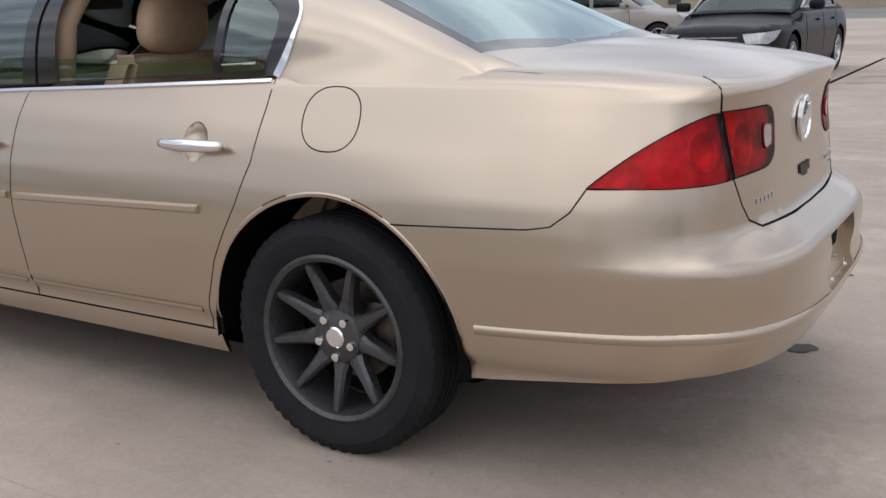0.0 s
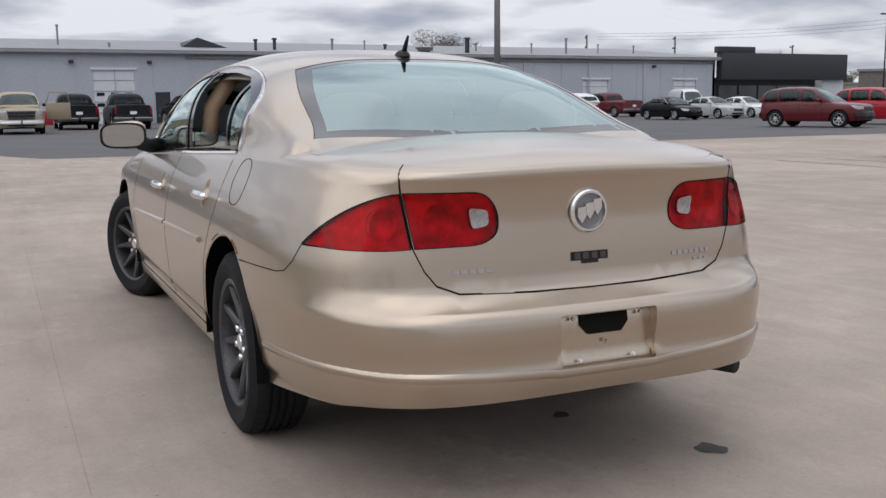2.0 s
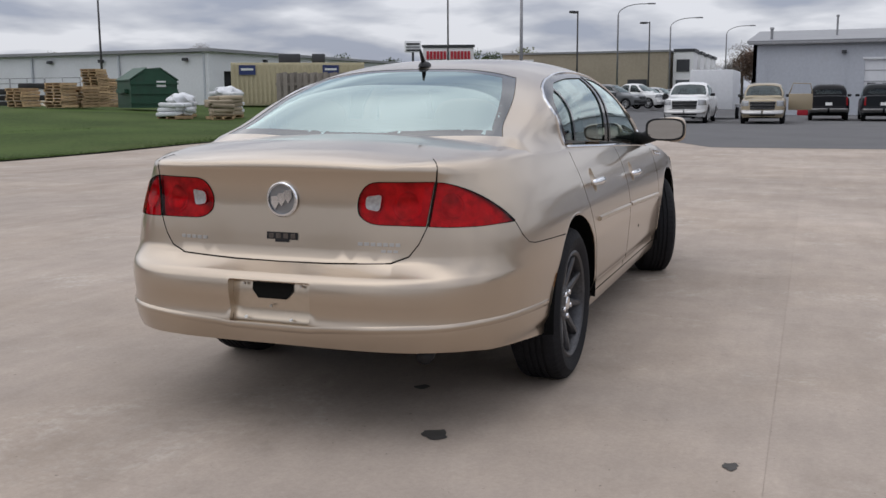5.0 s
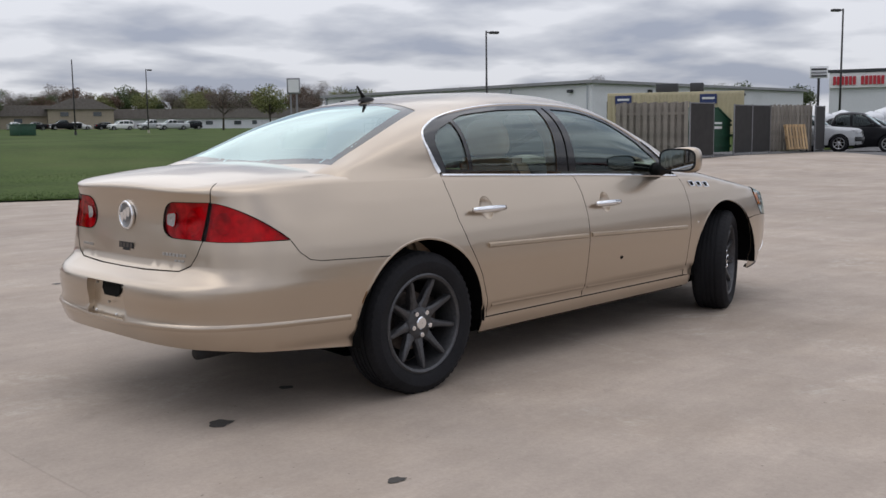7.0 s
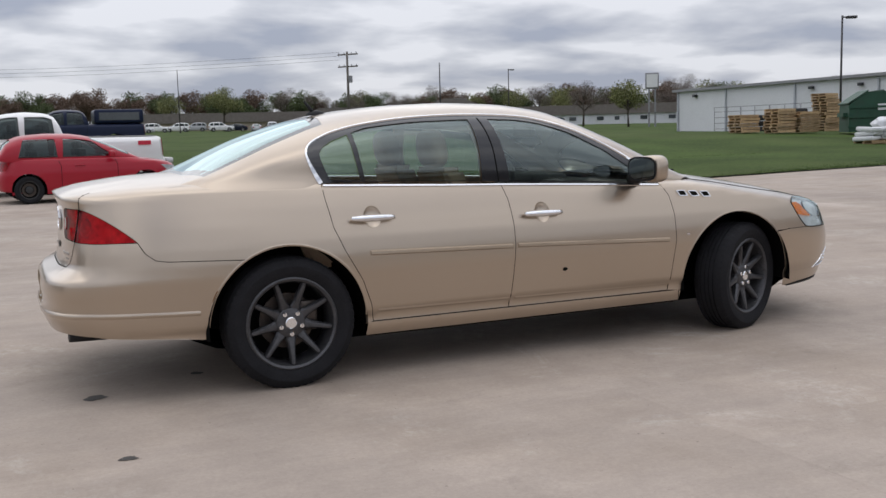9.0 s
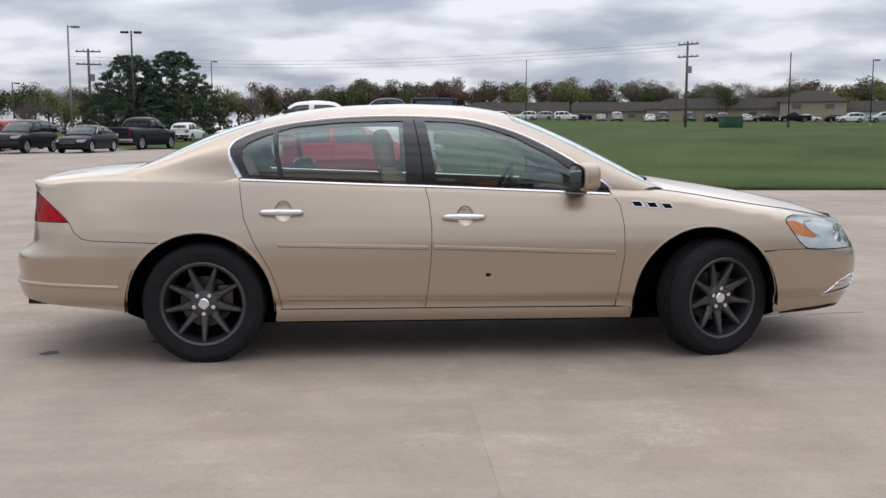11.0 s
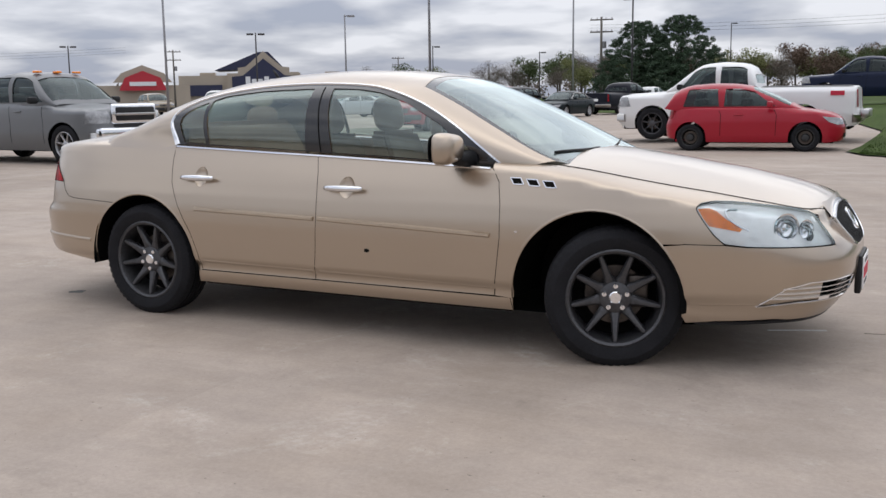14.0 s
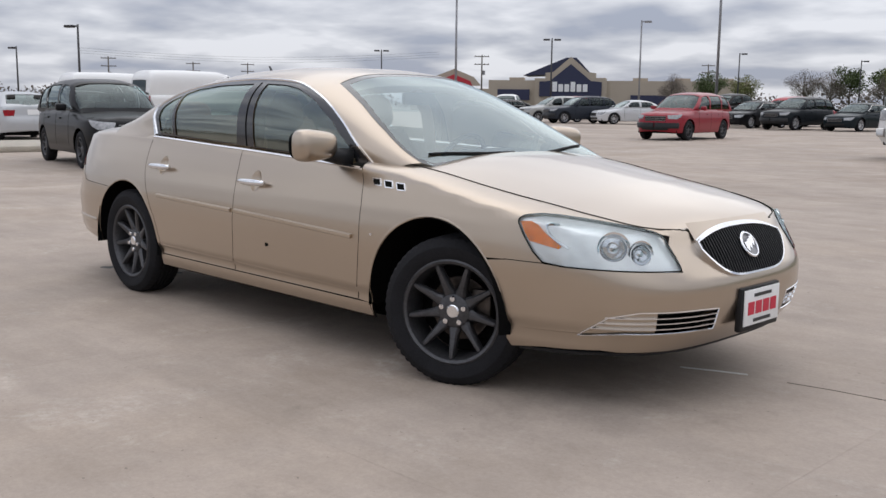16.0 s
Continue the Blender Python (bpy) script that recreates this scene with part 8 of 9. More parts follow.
for y in (-3, 0.5, 4, 7.5):
    gt = thing("field_gate", "grey tubular steel field gate stored by the shed", "gate", pose(57.5, 56 + y, ground_z(57, 56) + 0.1, 0, 0, 90), group="field gates")
    for z in (0.2, 0.7, 1.2, 1.7, 2.1):
        part("rail", tube_mesh([(-1.7, 0, z), (1.7, 0, z)], 0.03, 6), M["pole_grey"], gt)
    for x in (-1.7, 0, 1.7):
        part("upright", tube_mesh([(x, 0, 0), (x, 0, 2.1)], 0.03, 6), M["pole_grey"], gt)
M["bag_tan"] = mat("brown_paper_sacks", (0.33, 0.27, 0.19), rough=0.8, vary=0.15, scale=3, island=0.2)
M["wrap"] = mat("white_shrink_wrap", (0.66, 0.67, 0.69), rough=0.35, vary=0.12, scale=4, fine=18, bump=0.4)
for k, (x, y, rows_, mk, lab) in enumerate(((31.6, 24.0, 3, "bag", "slumped white sacks on a pallet"), (33.4, 24.9, 4, "bag", "half-unwrapped white sacks on a pallet"), (33.2, 22.8, 4, "bag_tan", "brown paper sacks on a pallet"), (35.0, 23.6, 5, "bag_tan", "stacked brown sacks on a pallet"), (36.6, 24.6, 6, "bag", "white sacks piled on a pallet"))):
    t = thing("sack_pallet", lab, "sacks", pose(x, y, ground_z(x, y) + 0.03, 0, 0, 23 * k), group="sack pallets")
    for r in range(rows_):
        for c in range(2):
            part("sack", to_mesh(box_bm(0.60, 1.0, 0.19, -0.32 + 0.64 * c, 0, 0.15 + 0.17 * r, 0.08)), M[mk], t).matrix_basis = pose(rng.uniform(-0.08, 0.08), rng.uniform(-0.08, 0.08), 0, rng.uniform(-4, 4), rng.uniform(-4, 4), rng.uniform(-10, 10))
    part("pallet", pal, M["pallet_wood"], t)
    if k in (1, 4):
        bm = bmesh.new()
        bmesh.ops.create_icosphere(bm, subdivisions=3, radius=1)
        for v in bm.verts:
            q = v.co.copy()
            wv = 1 + 0.12 * math.sin(7 * q.x + 3 * q.y + k) + 0.10 * math.sin(9 * q.y - 4 * q.z)
            v.co = (q.x * 0.68 * wv, q.y * 0.60 * wv, 0.15 + 0.17 * rows_ - 0.05 + max(-0.25, q.z * 0.30 * wv))
        part("plastic_cover", to_mesh(bm, angle=50), M["wrap"], t, "crumpled white plastic cover")


def wrapped_stack(x, y, w, h, seed):
    """Goods wound in white film: bulging tiers and a gathered top."""
    r = np.random.RandomState(seed)
    t = thing("wrapped_stack", "tall shrink-wrapped stack of goods on a pallet", "wrapped goods", pose(x, y, ground_z(x, y) + 0.03, 0, 0, 20 + 17 * seed), group="wrapped goods")
    part("pallet", pal, M["pallet_wood"], t).matrix_basis = Matrix.Diagonal((w / 1.2, w, 1, 1))
    prof = [(0.001, 0.15)]
    for k in range(4):
        z0, z1 = 0.15 + (h - 0.4) * k / 4, 0.15 + (h - 0.4) * (k + 1) / 4
        prof += [(w * 0.49, z0 + 0.03), (w * 0.53, (z0 + z1) / 2), (w * 0.49, z1 - 0.03)]
    prof += [(w * 0.40, h - 0.16), (w * 0.16, h - 0.06), (w * 0.07, h), (0.001, h + 0.01)]
    me = lathe(prof, 20, axis="z")
    for v in me.vertices:
        a = math.atan2(v.co.y, v.co.x)
        q = (abs(math.cos(a)) ** 4 + abs(math.sin(a)) ** 4) ** -0.25
        q *= 1 + 0.03 * math.sin(5 * a + 6 * v.co.z + seed)
        v.co.x, v.co.y = v.co.x * q, v.co.y * q
    part("film", me, M["wrap"], t)


for k, (x, y, w, h) in enumerate(((49.2, 18.2, 1.2, 1.95), (51.0, 17.9, 1.2, 2.0), (52.4, 16.9, 1.15, 1.85), (53.8, 16.6, 1.2, 2.0), (54.8, 14.6, 1.2, 2.05), (56.4, 15.2, 1.1, 1.9))):
    wrapped_stack(x, y, w, h, k)
ub = thing("utility_cabinet", "tall grey steel utility cabinet by the wrapped goods", "utility box", pose(57.0, 13.6, ground_z(57.0, 13.6), 0, 0, -70))
part("cabinet", to_mesh(box_bm(1.1, 0.9, 1.9, 0, 0, 0, 0.03)), M["pole_grey"], ub)
part("door", to_mesh(box_bm(0.5, 0.03, 1.6, -0.26, -0.46, 0.15, 0.01)), M["pole_grey"], ub)
part("cap", to_mesh(box_bm(1.2, 1.0, 0.07, 0, 0, 1.9, 0.02)), M["pole_grey"], ub)
tr = thing("transformer_box", "dark green ground transformer box on the field", "utility box", pose(36, 90, ground_z(36, 90) + 0.03, 0, 0, 15))
part("cabinet", to_mesh(box_bm(1.9, 1.4, 1.0, 0, 0, 0, 0.04)), M["green_bin"], tr)
part("lid", to_mesh(box_bm(2.0, 1.5, 0.10, 0, 0, 1.0, 0.03)), M["green_bin"], tr)
trl = thing("box_trailer", "white enclosed trailer behind the heavy pickup", "trailer", pose(54.2, 3.4, 0, 0, 0, 0))
part("box", to_mesh(box_bm(5.4, 2.3, 2.15, 0, 0, 0.55, 0.05)), M["white_wall"], trl)
for g in (-1, 1):
    part("mudguard", to_mesh(box_bm(1.6, 0.25, 0.1, 0, g * 1.25, 0.75, 0.03)), M["chrome_dull"], trl)
    wheel(trl, pose(0, g * 1.22, 0.33, 0, 0, 0 if g < 0 else 180), 0.33, 0.2, 0.2, 6, "rim_bright", simple=True)
odoor = thing("open_truck_door", "open tan pickup door swung wide", "door", pose(44.3, -0.75, 0))
part("panel", to_mesh(box_bm(0.08, 1.05, 0.75, 0, -0.55, 0.62, 0.03)), paint_of(TAN), odoor)
part("window_frame", tube_mesh([(0, -0.05, 1.37), (0, -0.2, 1.85), (0, -0.95, 1.82), (0, -1.05, 1.37)], 0.03, 6), paint_of(TAN), odoor)
plough = thing("snow_plough", "red snow plough blade on a truck", "plough", pose(56.5, -2.2, 0))
part("blade", to_mesh(box_bm(0.15, 2.4, 0.8, 0, 0, 0.15, 0.04)), M["sign_red"], plough)
cap = thing("bed_cap", "dark bed cap on the navy pickup", "bed cap", pose(3.55, 41.0, ground_z(1.65, 41.0) + 1.34, 0, 0, 0))
part("shell", to_mesh(box_bm(2.1, 1.78, 0.62, 0, 0, 0, 0.10, seg=3)), paint_of(NVY), cap)
for g in (-1, 1):
    part("side_glass", to_mesh(box_bm(1.7, 0.02, 0.34, 0, g * 0.895, 0.14)), M["shop_glass"], cap)


# ---------------------------------------------------------------- poles
def lamp_pole(x, y, h, r=0.09, material="pole", style="box", face=0.0, label="tall dark parking-lot lamp post with a box head"):
    z = ground_z(x, y)
    p = thing("lamp_post", label, "lamp post", pose(x, y, z, 0, 0, face), group="lamp posts")
    part("base", to_mesh(cyl_bm(r * 1.7, r * 1.5, 0.42, 0, 0, 0, 16)), M["kerb" if style != "none" else material], p)
    if style == "arm":
        pts = [(0, 0, 0.4), (0, 0, h - 1.2)] + [(2.2 * (1 - math.cos(a)), 0, h - 1.2 + 1.0 * math.sin(a)) for a in np.linspace(0.15, 1.5, 8)] + [(2.9, 0, h - 0.18)]
        part("shaft", tube_mesh(pts, [r, r * 0.75] + [r * 0.45] * 9, 8), M[material], p)
        part("lamp_head", to_mesh(box_bm(0.7, 0.3, 0.14, 3.1, 0, h - 0.25, 0.05)), M[material], p)
    else:
        part("shaft", tube_mesh([(0, 0, 0.4), (0, 0, h * 0.5), (0, 0, h)], [r, r * 0.85, r * 0.7], 8), M[material], p)
        if style == "box":
            part("arm", to_mesh(box_bm(0.5, 0.08, 0.08, 0.25, 0, h - 0.15)), M[material], p)
            part("lamp_head", to_mesh(box_bm(0.62, 0.36, 0.16, 0.55, 0, h - 0.2, 0.03)), M[material], p)
        elif style == "twin":
            for g in (-1, 1):
                part("lamp_head", to_mesh(box_bm(0.62, 0.36, 0.16, g * 0.5, 0, h - 0.2, 0.03)), M[material], p)
        elif style == "flood":
            for g in (-1, 1):
                for k in (0, 0.9):
                    part("lamp_head", to_mesh(box_bm(0.5, 0.5, 0.5, g * 0.55, 0, h - 0.5 - k, 0.06)), M[material], p)
    return p


def polar(az, d, cx=0.0, cy=0.0):
    return cx + d * math.cos(radians(az)), cy + d * math.sin(radians(az))


lamp_pole(30.0, -16.2, 11, 0.13, "pole_grey", "none", label="thick grey lot lamp post without a visible head")
E4, E5, E7 = (-4.1, 0.5), (-4.08, -2.5), (-3.18, -4.1)
for (az, el, d, o, mt, stl, face) in ((20.8, 6.2, 72, E5, "pole", "box", 150), (16.8, 7.5, 52, E5, "pole_grey", "none", 0), (13.4, 4.85, 72, E5, "pole", "box", 160), (11.0, 5.3, 95, E5, "pole_grey", "arm", -70), (9.27, 4.19, 90, E5, "pole", "box", 120), (8.03, 4.45, 112, E5, "pole_grey", "arm", -75), (4.95, 3.93, 130, E5, "pole_grey", "arm", -80), (40.1, 5.75, 66, E5, "pole", "box", -30)):
    x, y = polar(az, d, *o)
    lamp_pole(x, y, 1.25 + d * math.tan(radians(el)) - ground_z(x, y), 0.08 if mt == "pole" else 0.10, mt, stl, face)
W16, W12, W11, W8 = (5.96, -3.89), (2.73, -6.07), (1.0, -6.3), (-2.12, -5.14)
for (az, el, d, o, mt, stl, face) in ((158.5, 2.7, 95, W16, "pole", "box", 200), (155.4, 3.96, 66, W16, "pole", "box", 215), (138.8, 2.98, 110, W16, "pole", "twin", 50), (134.5, 6.3, 66, W16, "pole_grey", "twin", 40), (129.0, 3.71, 92, W16, "pole", "twin", 40), (124.0, 4.71, 88, W16, "pole_grey", "box", 30), (119.75, 11.0, 61, W16, "pole_grey", "none", 0), (118.6, 2.9, 120, W16, "pole", "box", 20), (112.35, 2.48, 130, W16, "pole", "box", 20), (108.28, 5.54, 80, W12, "pole_grey", "box", 10), (105.0, 5.35, 82, W12, "pole", "twin", 10), (100.2, 3.79, 150, W12, "pole", "box", 0), (67.0, 4.12, 120, W11, "pole", "none", 0), (61.5, 3.64, 140, W8, "pole", "box", 0), (82.1, 3.95, 170, W12, "pole", "none", 0)):
    x, y = polar(az, d, *o)
    lamp_pole(x, y, 1.25 + d * math.tan(radians(el)) - ground_z(x, y), 0.09 if d > 50 else 0.14, mt, stl, face)
M["util_wood"] = mat("utility_pole_wood", (0.13, 0.115, 0.10), rough=0.9, vary=0.25, scale=3)


def utility_pole(x, y, h, turn):
    p = thing("utility_pole", "weathered wooden utility pole with cross-arms", "utility pole", pose(x, y, ground_z(x, y), 0, 0, turn), group="utility poles")
    part("shaft", tube_mesh([(0, 0, 0), (0, 0, h)], [0.17, 0.11], 8), M["util_wood"], p)
    for k in (0.25, 1.5):
        part("cross_arm", to_mesh(box_bm(2.4, 0.12, 0.13, 0, 0.12, h - k - 0.1)), M["util_wood"], p)
        for xx in (-1.05, -0.45, 0.45, 1.05):
            part("insulator", to_mesh(cyl_bm(0.05, 0.04, 0.16, xx, 0.12, h - k + 0.03, 6)), M["pole_grey"], p)
    part("can", to_mesh(cyl_bm(0.22, 0.22, 0.7, 0.32, 0, h - 3.2, 10)), M["pole_grey"], p)


for az, el, d, o, turn in ((72.5, 4.85, 104, W11, -50), (153.9, 2.3, 170, W16, 60), (149.4, 2.1, 180, W16, 60), (146.4, 2.1, 185, W16, 60), (133.0, 2.76, 160, W16, 50), (120.24, 2.3, 190, W16, 40), (107.0, 4.33, 105, W12, 10), (-33.4, 3.71, 130, (-3.1, 2.1), -30), (-38.3, 3.53, 135, (-3.1, 2.1), -30), (-49.9, 4.19, 120, (-3.1, 2.1), -50), (-62.6, 4.4, 95, (-2.7, 2.5), -60), (-44.5, 2.9, 160, (-3.1, 2.1), -30)):
    x, y = polar(az, d, *o)
    utility_pole(x, y, 1.25 + d * math.tan(radians(el)) - ground_z(x, y), turn)
for az, el, d in ((-55.2, 2.9, 110), (-60.3, 3.4, 100), (-49.2, 4.41, 120), (-57.5, 5.6, 60), (-67, 4.5, 70), (-41, 2.7, 150), (-72, 4, 90)):
    x, y = polar(az, d, -3.1, 2.1)
    lamp_pole(x, y, 1.25 + d * math.tan(radians(el)), 0.10, "pole_grey" if d < 80 else "pole", "flood" if d > 95 and d < 115 else "box", 90, "tall street-side lamp post with lamp heads")
x, y = polar(52.8, 150, -3.2, -4.1)
pt = thing("pylon_sign", "tall narrow roadside sign on twin posts", "sign", pose(x, y, ground_z(x, y), 0, 0, -37))
part("sign_board", to_mesh(box_bm(2.0, 0.5, 2.4, 0, 0, 5.6, 0.1)), M["pole_grey"], pt)
part("sign_face", to_mesh(box_bm(1.6, 0.1, 1.9, 0, -0.28, 5.85)), M["sign_white"], pt)
for k in (-0.45, 0.45):
    part("post", to_mesh(box_bm(0.25, 0.25, 5.7, k, 0, 0)), M["pole_grey"], pt)
# overhead wires
for (a0, d0, a1, d1, h) in ((72.9, 104, 108, 130, 9.0), (155.1, 170, 134.7, 160, 8.2), (-33.4, 130, -62.6, 95, 9.0)):
    x0, y0 = polar(a0, d0, 2, -3)
    x1, y1 = polar(a1, d1, 2, -3)
    t = thing("overhead_wires", "thin sagging overhead wires between poles", "cables", pose(0, 0, 0))
    for k in range(3):
        pts = [(x0 + (x1 - x0) * s, y0 + (y1 - y0) * s, h + 0.4 * k - 1.2 * math.sin(math.pi * s) + 0.5) for s in np.linspace(0, 1, 13)]
        part("wire", tube_mesh(pts, 0.012, 4), M["pole"], t)


# ---------------------------------------------------------------- trees
M["bark"] = mat("bark", (0.085, 0.07, 0.055), rough=0.95, vary=0.3, scale=6)
LEAF = {
    "spring": mat("pale_spring_leaves", (0.16, 0.17, 0.06), rough=0.8, vary=0.25, island=0.4),
    "green": mat("mid_green_leaves", (0.07, 0.095, 0.032), rough=0.8, vary=0.25, island=0.4),
    "bare": mat("grey_brown_twigs", (0.145, 0.12, 0.10), rough=0.9, vary=0.25, island=0.35),
    "rust": mat("reddish_buds", (0.13, 0.085, 0.06), rough=0.9, vary=0.25, island=0.35),
    "dark": mat("dark_evergreen", (0.046, 0.076, 0.042), rough=0.85, vary=0.25, island=0.4),
}


def leaf_cloud(centres, radii, count, size, seed, flatten=0.8, thin=1.0):
    r = np.random.RandomState(seed)
    w = np.array(radii) ** 2
    idx = r.choice(len(centres), count, p=w / w.sum())
    d = r.randn(count, 3)
    d /= np.linalg.norm(d, axis=1)[:, None]
    rad = np.array(radii)[idx] * r.rand(count) ** 0.45
    P = np.array(centres)[idx] + d * rad[:, None] * np.array([1, 1, flatten])
    a = r.randn(count, 3)
    a /= np.linalg.norm(a, axis=1)[:, None]
    b = np.cross(a, r.randn(count, 3))
    b /= np.linalg.norm(b, axis=1)[:, None]
    s = size * (0.6 + 0.8 * r.rand(count))[:, None]
    V = np.stack([P - a * s * 0.5, P + b * s * 0.35 * thin, P + a * s * 0.5, P - b * s * 0.35 * thin], 1).reshape(-1, 3)
    F = [(4 * i, 4 * i + 1, 4 * i + 2, 4 * i + 3) for i in range(count)]
    return V, F


def limb_tree(h, spread, seed):
    """Trunk and limbs: list of tubes, and the places of the twigs."""
    r = random.Random(seed)
    tubes, tips = [], []
    tubes.append(([(0, 0, 0), (0.05 * h * r.uniform(-0.4, 0.4), 0, h * 0.35), (0.1 * r.uniform(-1, 1), 0.1 * r.uniform(-1, 1), h * 0.8)], [0.026 * h, 0.02 * h, 0.006 * h]))
    for k in range(9):
        a, z = 2.4 * k + r.uniform(-0.4, 0.4), h * r.uniform(0.28, 0.62)
        ln = spread * r.uniform(0.6, 1.0)
        q = (math.cos(a) * ln * 0.5, math.sin(a) * ln * 0.5, z + ln * 0.42)
        e_ = (math.cos(a) * ln, math.sin(a) * ln, z + ln * r.uniform(0.5, 0.95))
        tubes.append(([(0, 0, z), q, e_], [0.011 * h, 0.007 * h, 0.003 * h]))
        tips += [q, e_, ((q[0] + e_[0]) / 2, (q[1] + e_[1]) / 2, (q[2] + e_[2]) / 2 + 0.06 * h)]
    tips += [(0, 0, h * 0.85), (0.1 * spread, -0.2 * spread, h * 0.72), (-0.2 * spread, 0.2 * spread, h * 0.78)]
    return tubes, tips


TREES = {}


def tree(x, y, h, look_, seed, label, dense=1.0, group="trees beyond the field"):
    key = (look_, seed)
    if key not in TREES:
        tubes, tips = limb_tree(10, 3.4, seed)
        trunk = merged(*[tube_mesh(p, r_, 6) for p, r_ in tubes])
        n = int({"bare": 7000, "rust": 4500, "spring": 3200, "green": 4200}.get(look_, 2200) * dense)
        V, F = leaf_cloud(tips, [1.15 + 0.35 * ((i * 7) % 3) for i in range(len(tips))], n, 0.30 if look_ != "bare" else 0.42, seed, thin=1.0 if look_ != "bare" else 0.14)
        TREES[key] = (trunk, mesh_of("crown", V, F, smooth=False))
        TREES[key][0].materials.append(M["bark"])
        TREES[key][1].materials.append(LEAF[look_])
    t = thing("tree", label, "tree", pose(x, y, ground_z(x, y) - 0.1, 0, 0, (seed * 57 + x * 13) % 360) @ Matrix.Scale(h / 10, 4), group)
    part("trunk", TREES[key][0], None, t)
    part("crown", TREES[key][1], None, t)
    return t


def pine(x, y, h, seed, label):
    r = random.Random(seed)
    cs, rs = [], []
    for k in range(700):
        z = h * r.uniform(0.04, 0.97)
        w = (0.08 + 0.56 * max(0.0, 1 - (z / h) ** 1.5) ** 0.8) * h * r.uniform(0.15, 1.0) ** 0.4
        a = r.uniform(0, 6.28)
        cs.append((math.cos(a) * w, math.sin(a) * w, z + 0.05 * w))
        rs.append(h * (0.030 + 0.025 * (1 - z / h)))
    for k in range(12):
        cs.append((0, 0, h * (0.2 + 0.065 * k)))
        rs.append(h * 0.10)
    V, F = leaf_cloud(cs, rs, 52000, 0.17 * h / 7, seed, flatten=0.55, thin=0.5)
    t = thing("evergreen_tree", label, "tree", pose(x, y, ground_z(x, y) - 0.05), "evergreens")
    part("trunk", tube_mesh([(0, 0, 0), (0, 0, h * 0.9)], [0.03 * h, 0.006 * h], 8), M["bark"], t)
    part("crown", mesh_of("crown", V, F, smooth=False), LEAF["dark"], t)


x, y = polar(103.9, 104, *W11)
pine(x, y, 8.6, 5, "broad dark green pine at the end of the lot")
x, y = polar(101.6, 105, *W11)
pine(x, y, 9.1, 8, "tall dark green pine at the end of the lot")
x, y = polar(107.4, 118, *W11)
tree(x, y, 5.5, "spring", 11, "pale green young tree behind the pines")
kinds = ["bare", "spring", "rust", "green", "bare", "rust", "green", "spring", "bare", "green"]
rt = random.Random(7)
for k in range(110):
    az = 50 + 60 * k / 109 + rt.uniform(-0.6, 0.6)
    d = rt.uniform(225, 290)
    x, y = polar(az, d, 2, -5)
    hh = (1.25 + d * math.tan(radians(rt.uniform(2.2, 3.1))) - ground_z(x, y))
    if az > 92:
        hh *= 0.9
    lk = kinds[rt.randrange(10)] if not 82 < az < 96 else ("rust" if rt.random() < 0.6 else "green")
    tree(x, y, max(4.5, hh), lk, 20 + k % 3, {"bare": "bare grey-brown tree beyond the field", "spring": "tree with pale spring leaves", "rust": "tree with reddish buds", "green": "green tree beyond the field"}[lk])
for az, el, d, lk in ((37.4, 3.0, 130, "bare"), (36.0, 3.3, 125, "bare"), (44, 2.7, 140, "rust"), (27.5, 2.9, 150, "green"), (29.5, 2.6, 170, "bare"), (18.9, 2.9, 170, "green"), (16.9, 3.3, 150, "spring"), (14.8, 2.4, 180, "green"), (24.6, 2.6, 175, "green"), (2.6, 3.2, 120, "bare"), (3.6, 3.0, 125, "rust"), (4.4, 3.4, 130, "bare"), (1.9, 2.8, 130, "green"), (-23.6, 4.5, 110, "bare"), (-24.4, 4.2, 112, "bare"), (-43.5, 3.0, 160, "bare"), (-50.5, 2.6, 150, "bare"), (-53.8, 2.3, 170, "rust"), (-65, 2.8, 120, "green"), (-58.5, 2.0, 150, "green"), (-47, 1.6, 170, "green"), (118.6, 2.2, 150, "green"), (116.8, 2.0, 165, "spring"), (113.6, 2.3, 150, "bare"), (112.2, 2.2, 150, "bare"), (111.2, 2.3, 152, "green"), (109.6, 1.9, 160, "bare"), (121, 2.0, 180, "bare"), (162, 1.9, 140, "bare"), (160.5, 1.8, 150, "bare"), (164, 2.2, 150, "green"), (55.2, 3.2, 150, "spring"), (57.8, 2.9, 170, "bare"), (78.8, 3.3, 190, "spring"), (70, 2.6, 200, "green")):
    x, y = polar(az, d, 1, -3)
    tree(x, y, max(4, 1.25 + d * math.tan(radians(el)) - ground_z(x, y)), lk, 20 + int(d) % 3, "tree on the skyline behind the buildings", group="skyline trees")
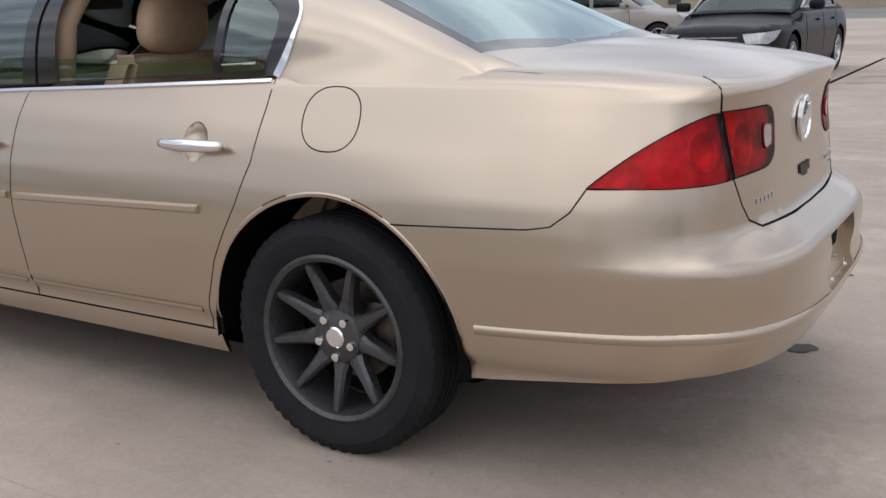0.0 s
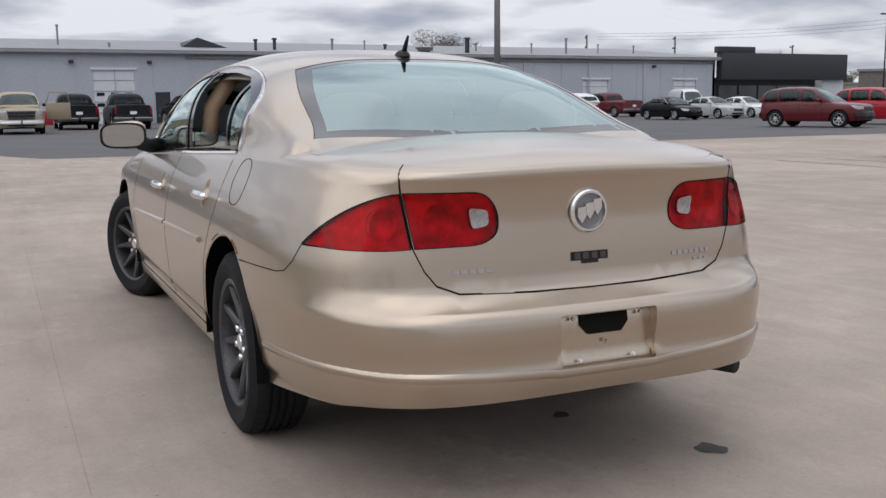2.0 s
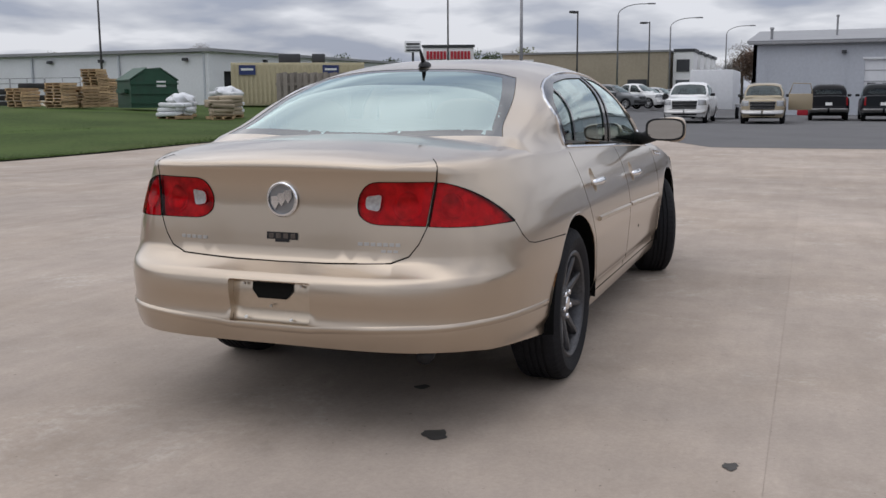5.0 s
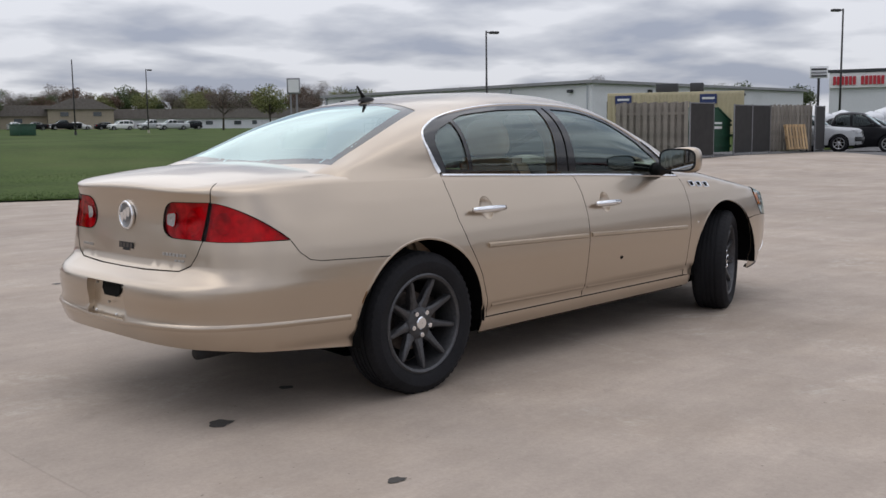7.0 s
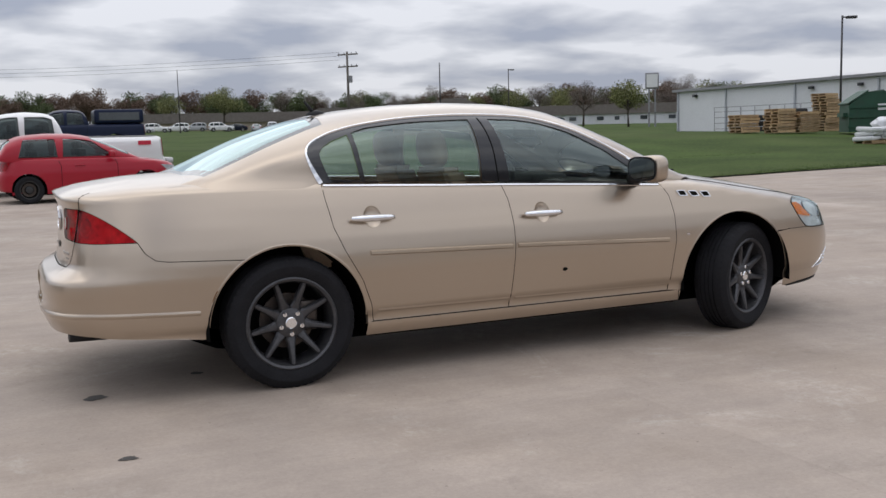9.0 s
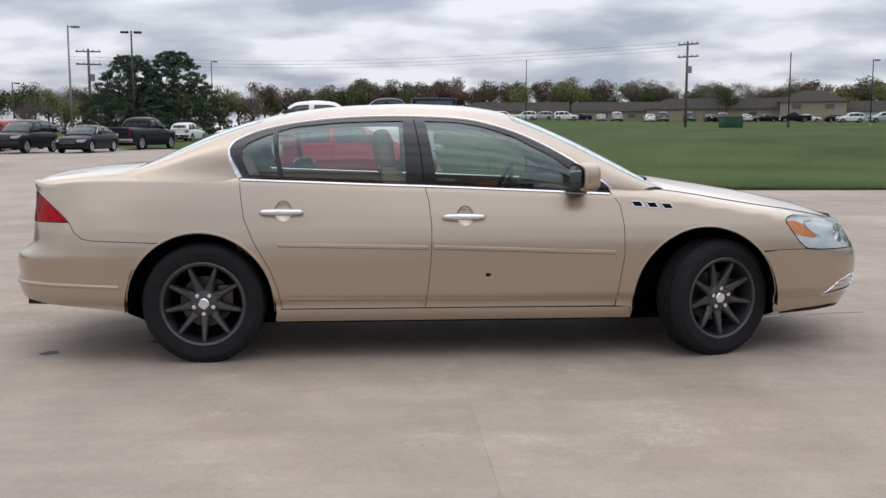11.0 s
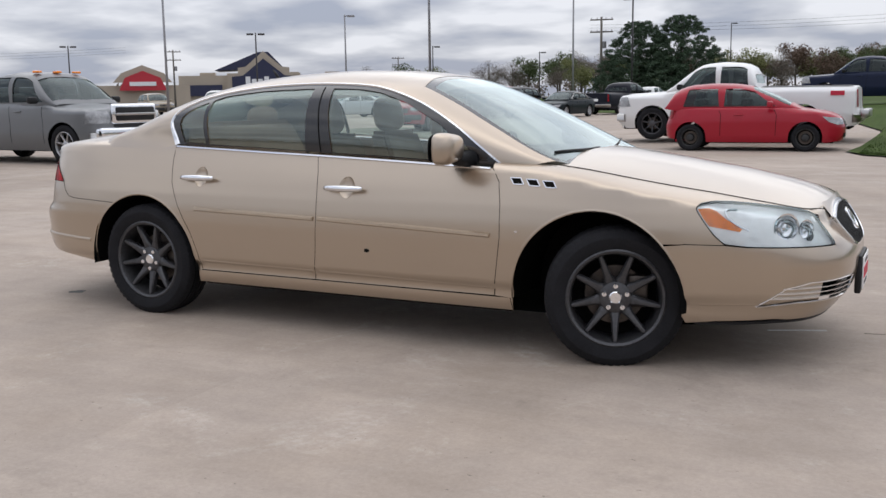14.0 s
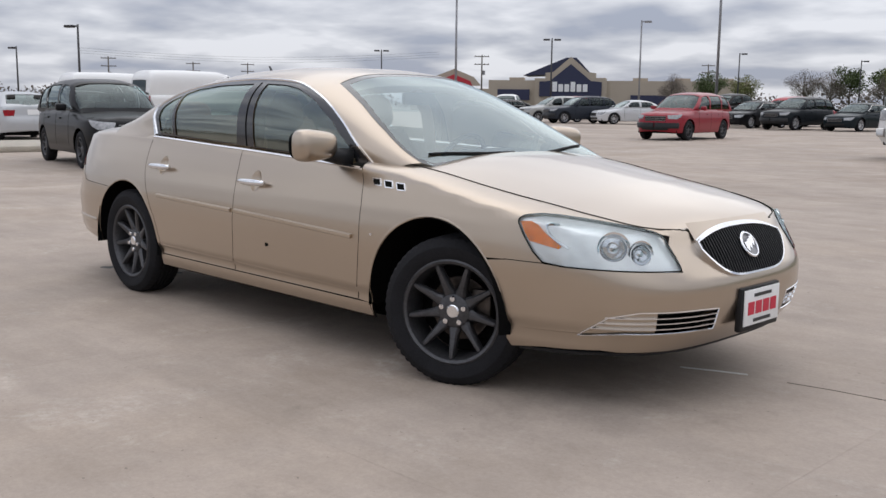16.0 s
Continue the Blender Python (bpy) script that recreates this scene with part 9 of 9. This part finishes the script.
# far woods, one mass of leaves
fv, ff = [], []
cs, rs = [], []
for k in range(420):
    az = 30 + 345 * k / 420
    d = rt.uniform(300, 380)
    x, y = polar(az, d)
    hh = rt.uniform(3, 8) if 45 < az < 112 else rt.uniform(2, 5)
    z = ground_z(x, y)
    for q in range(3):
        cs.append((x + rt.uniform(-5, 5), y + rt.uniform(-5, 5), z + hh * (0.25 + 0.3 * q)))
        rs.append(rt.uniform(2.2, 4.0))
V, F = leaf_cloud(cs, rs, 60000, 0.9, 4)
tagged(part("far_woods", mesh_of("woods", V, F, smooth=False), LEAF["bare"], None), "far grey-brown woods along the horizon", "woods", kind="stuff")
# cars beyond the field
for k in range(22):
    az = 84 - 24 * k / 21 + rt.uniform(-0.4, 0.4)
    x, y = polar(az, rt.uniform(182, 196), 1, -6)
    col = [WHT, BLK, GRY, SIL, WHT, DKB, SIL][rt.randrange(7)]
    vehicle(["saloon", "suv", "pickup", "saloon", "suv"][rt.randrange(5)], col, x, y, rt.choice([170, 350, 80]), "parked car far beyond the field", "car", group="cars beyond the field")

# ---------------------------------------------------------------- concrete slabs round the saloon
for i in range(-5, 6):
    for j in range(-4, 4):
        x0, x1 = -1.73 + 3.15 * i + 0.0004, -1.73 + 3.15 * (i + 1) - 0.0004
        y0, y1 = 1.43 + 3.18 * j + 0.0004, 1.43 + 3.18 * (j + 1) - 0.0004
        if y1 > 14 or y0 < -11.6:
            continue
        n = 7
        xs = [x0, x0 + 0.006] + list(np.linspace(x0 + 0.5, x1 - 0.5, n - 4)) + [x1 - 0.006, x1]
        ys = [y0, y0 + 0.006] + list(np.linspace(y0 + 0.5, y1 - 0.5, n - 4)) + [y1 - 0.006, y1]
        vv = [(x, y, ground_z(x, y) + (0.0068 if a in (0, len(xs) - 1) or b in (0, len(ys) - 1) else 0.007)) for b, y in enumerate(ys) for a, x in enumerate(xs)]
        w = len(xs)
        ff_ = [(b * w + a, b * w + a + 1, (b + 1) * w + a + 1, (b + 1) * w + a) for b in range(len(ys) - 1) for a in range(w - 1)]
        part("slab", mesh_of("slab", vv, ff_, smooth=False), M["concrete"], slab)
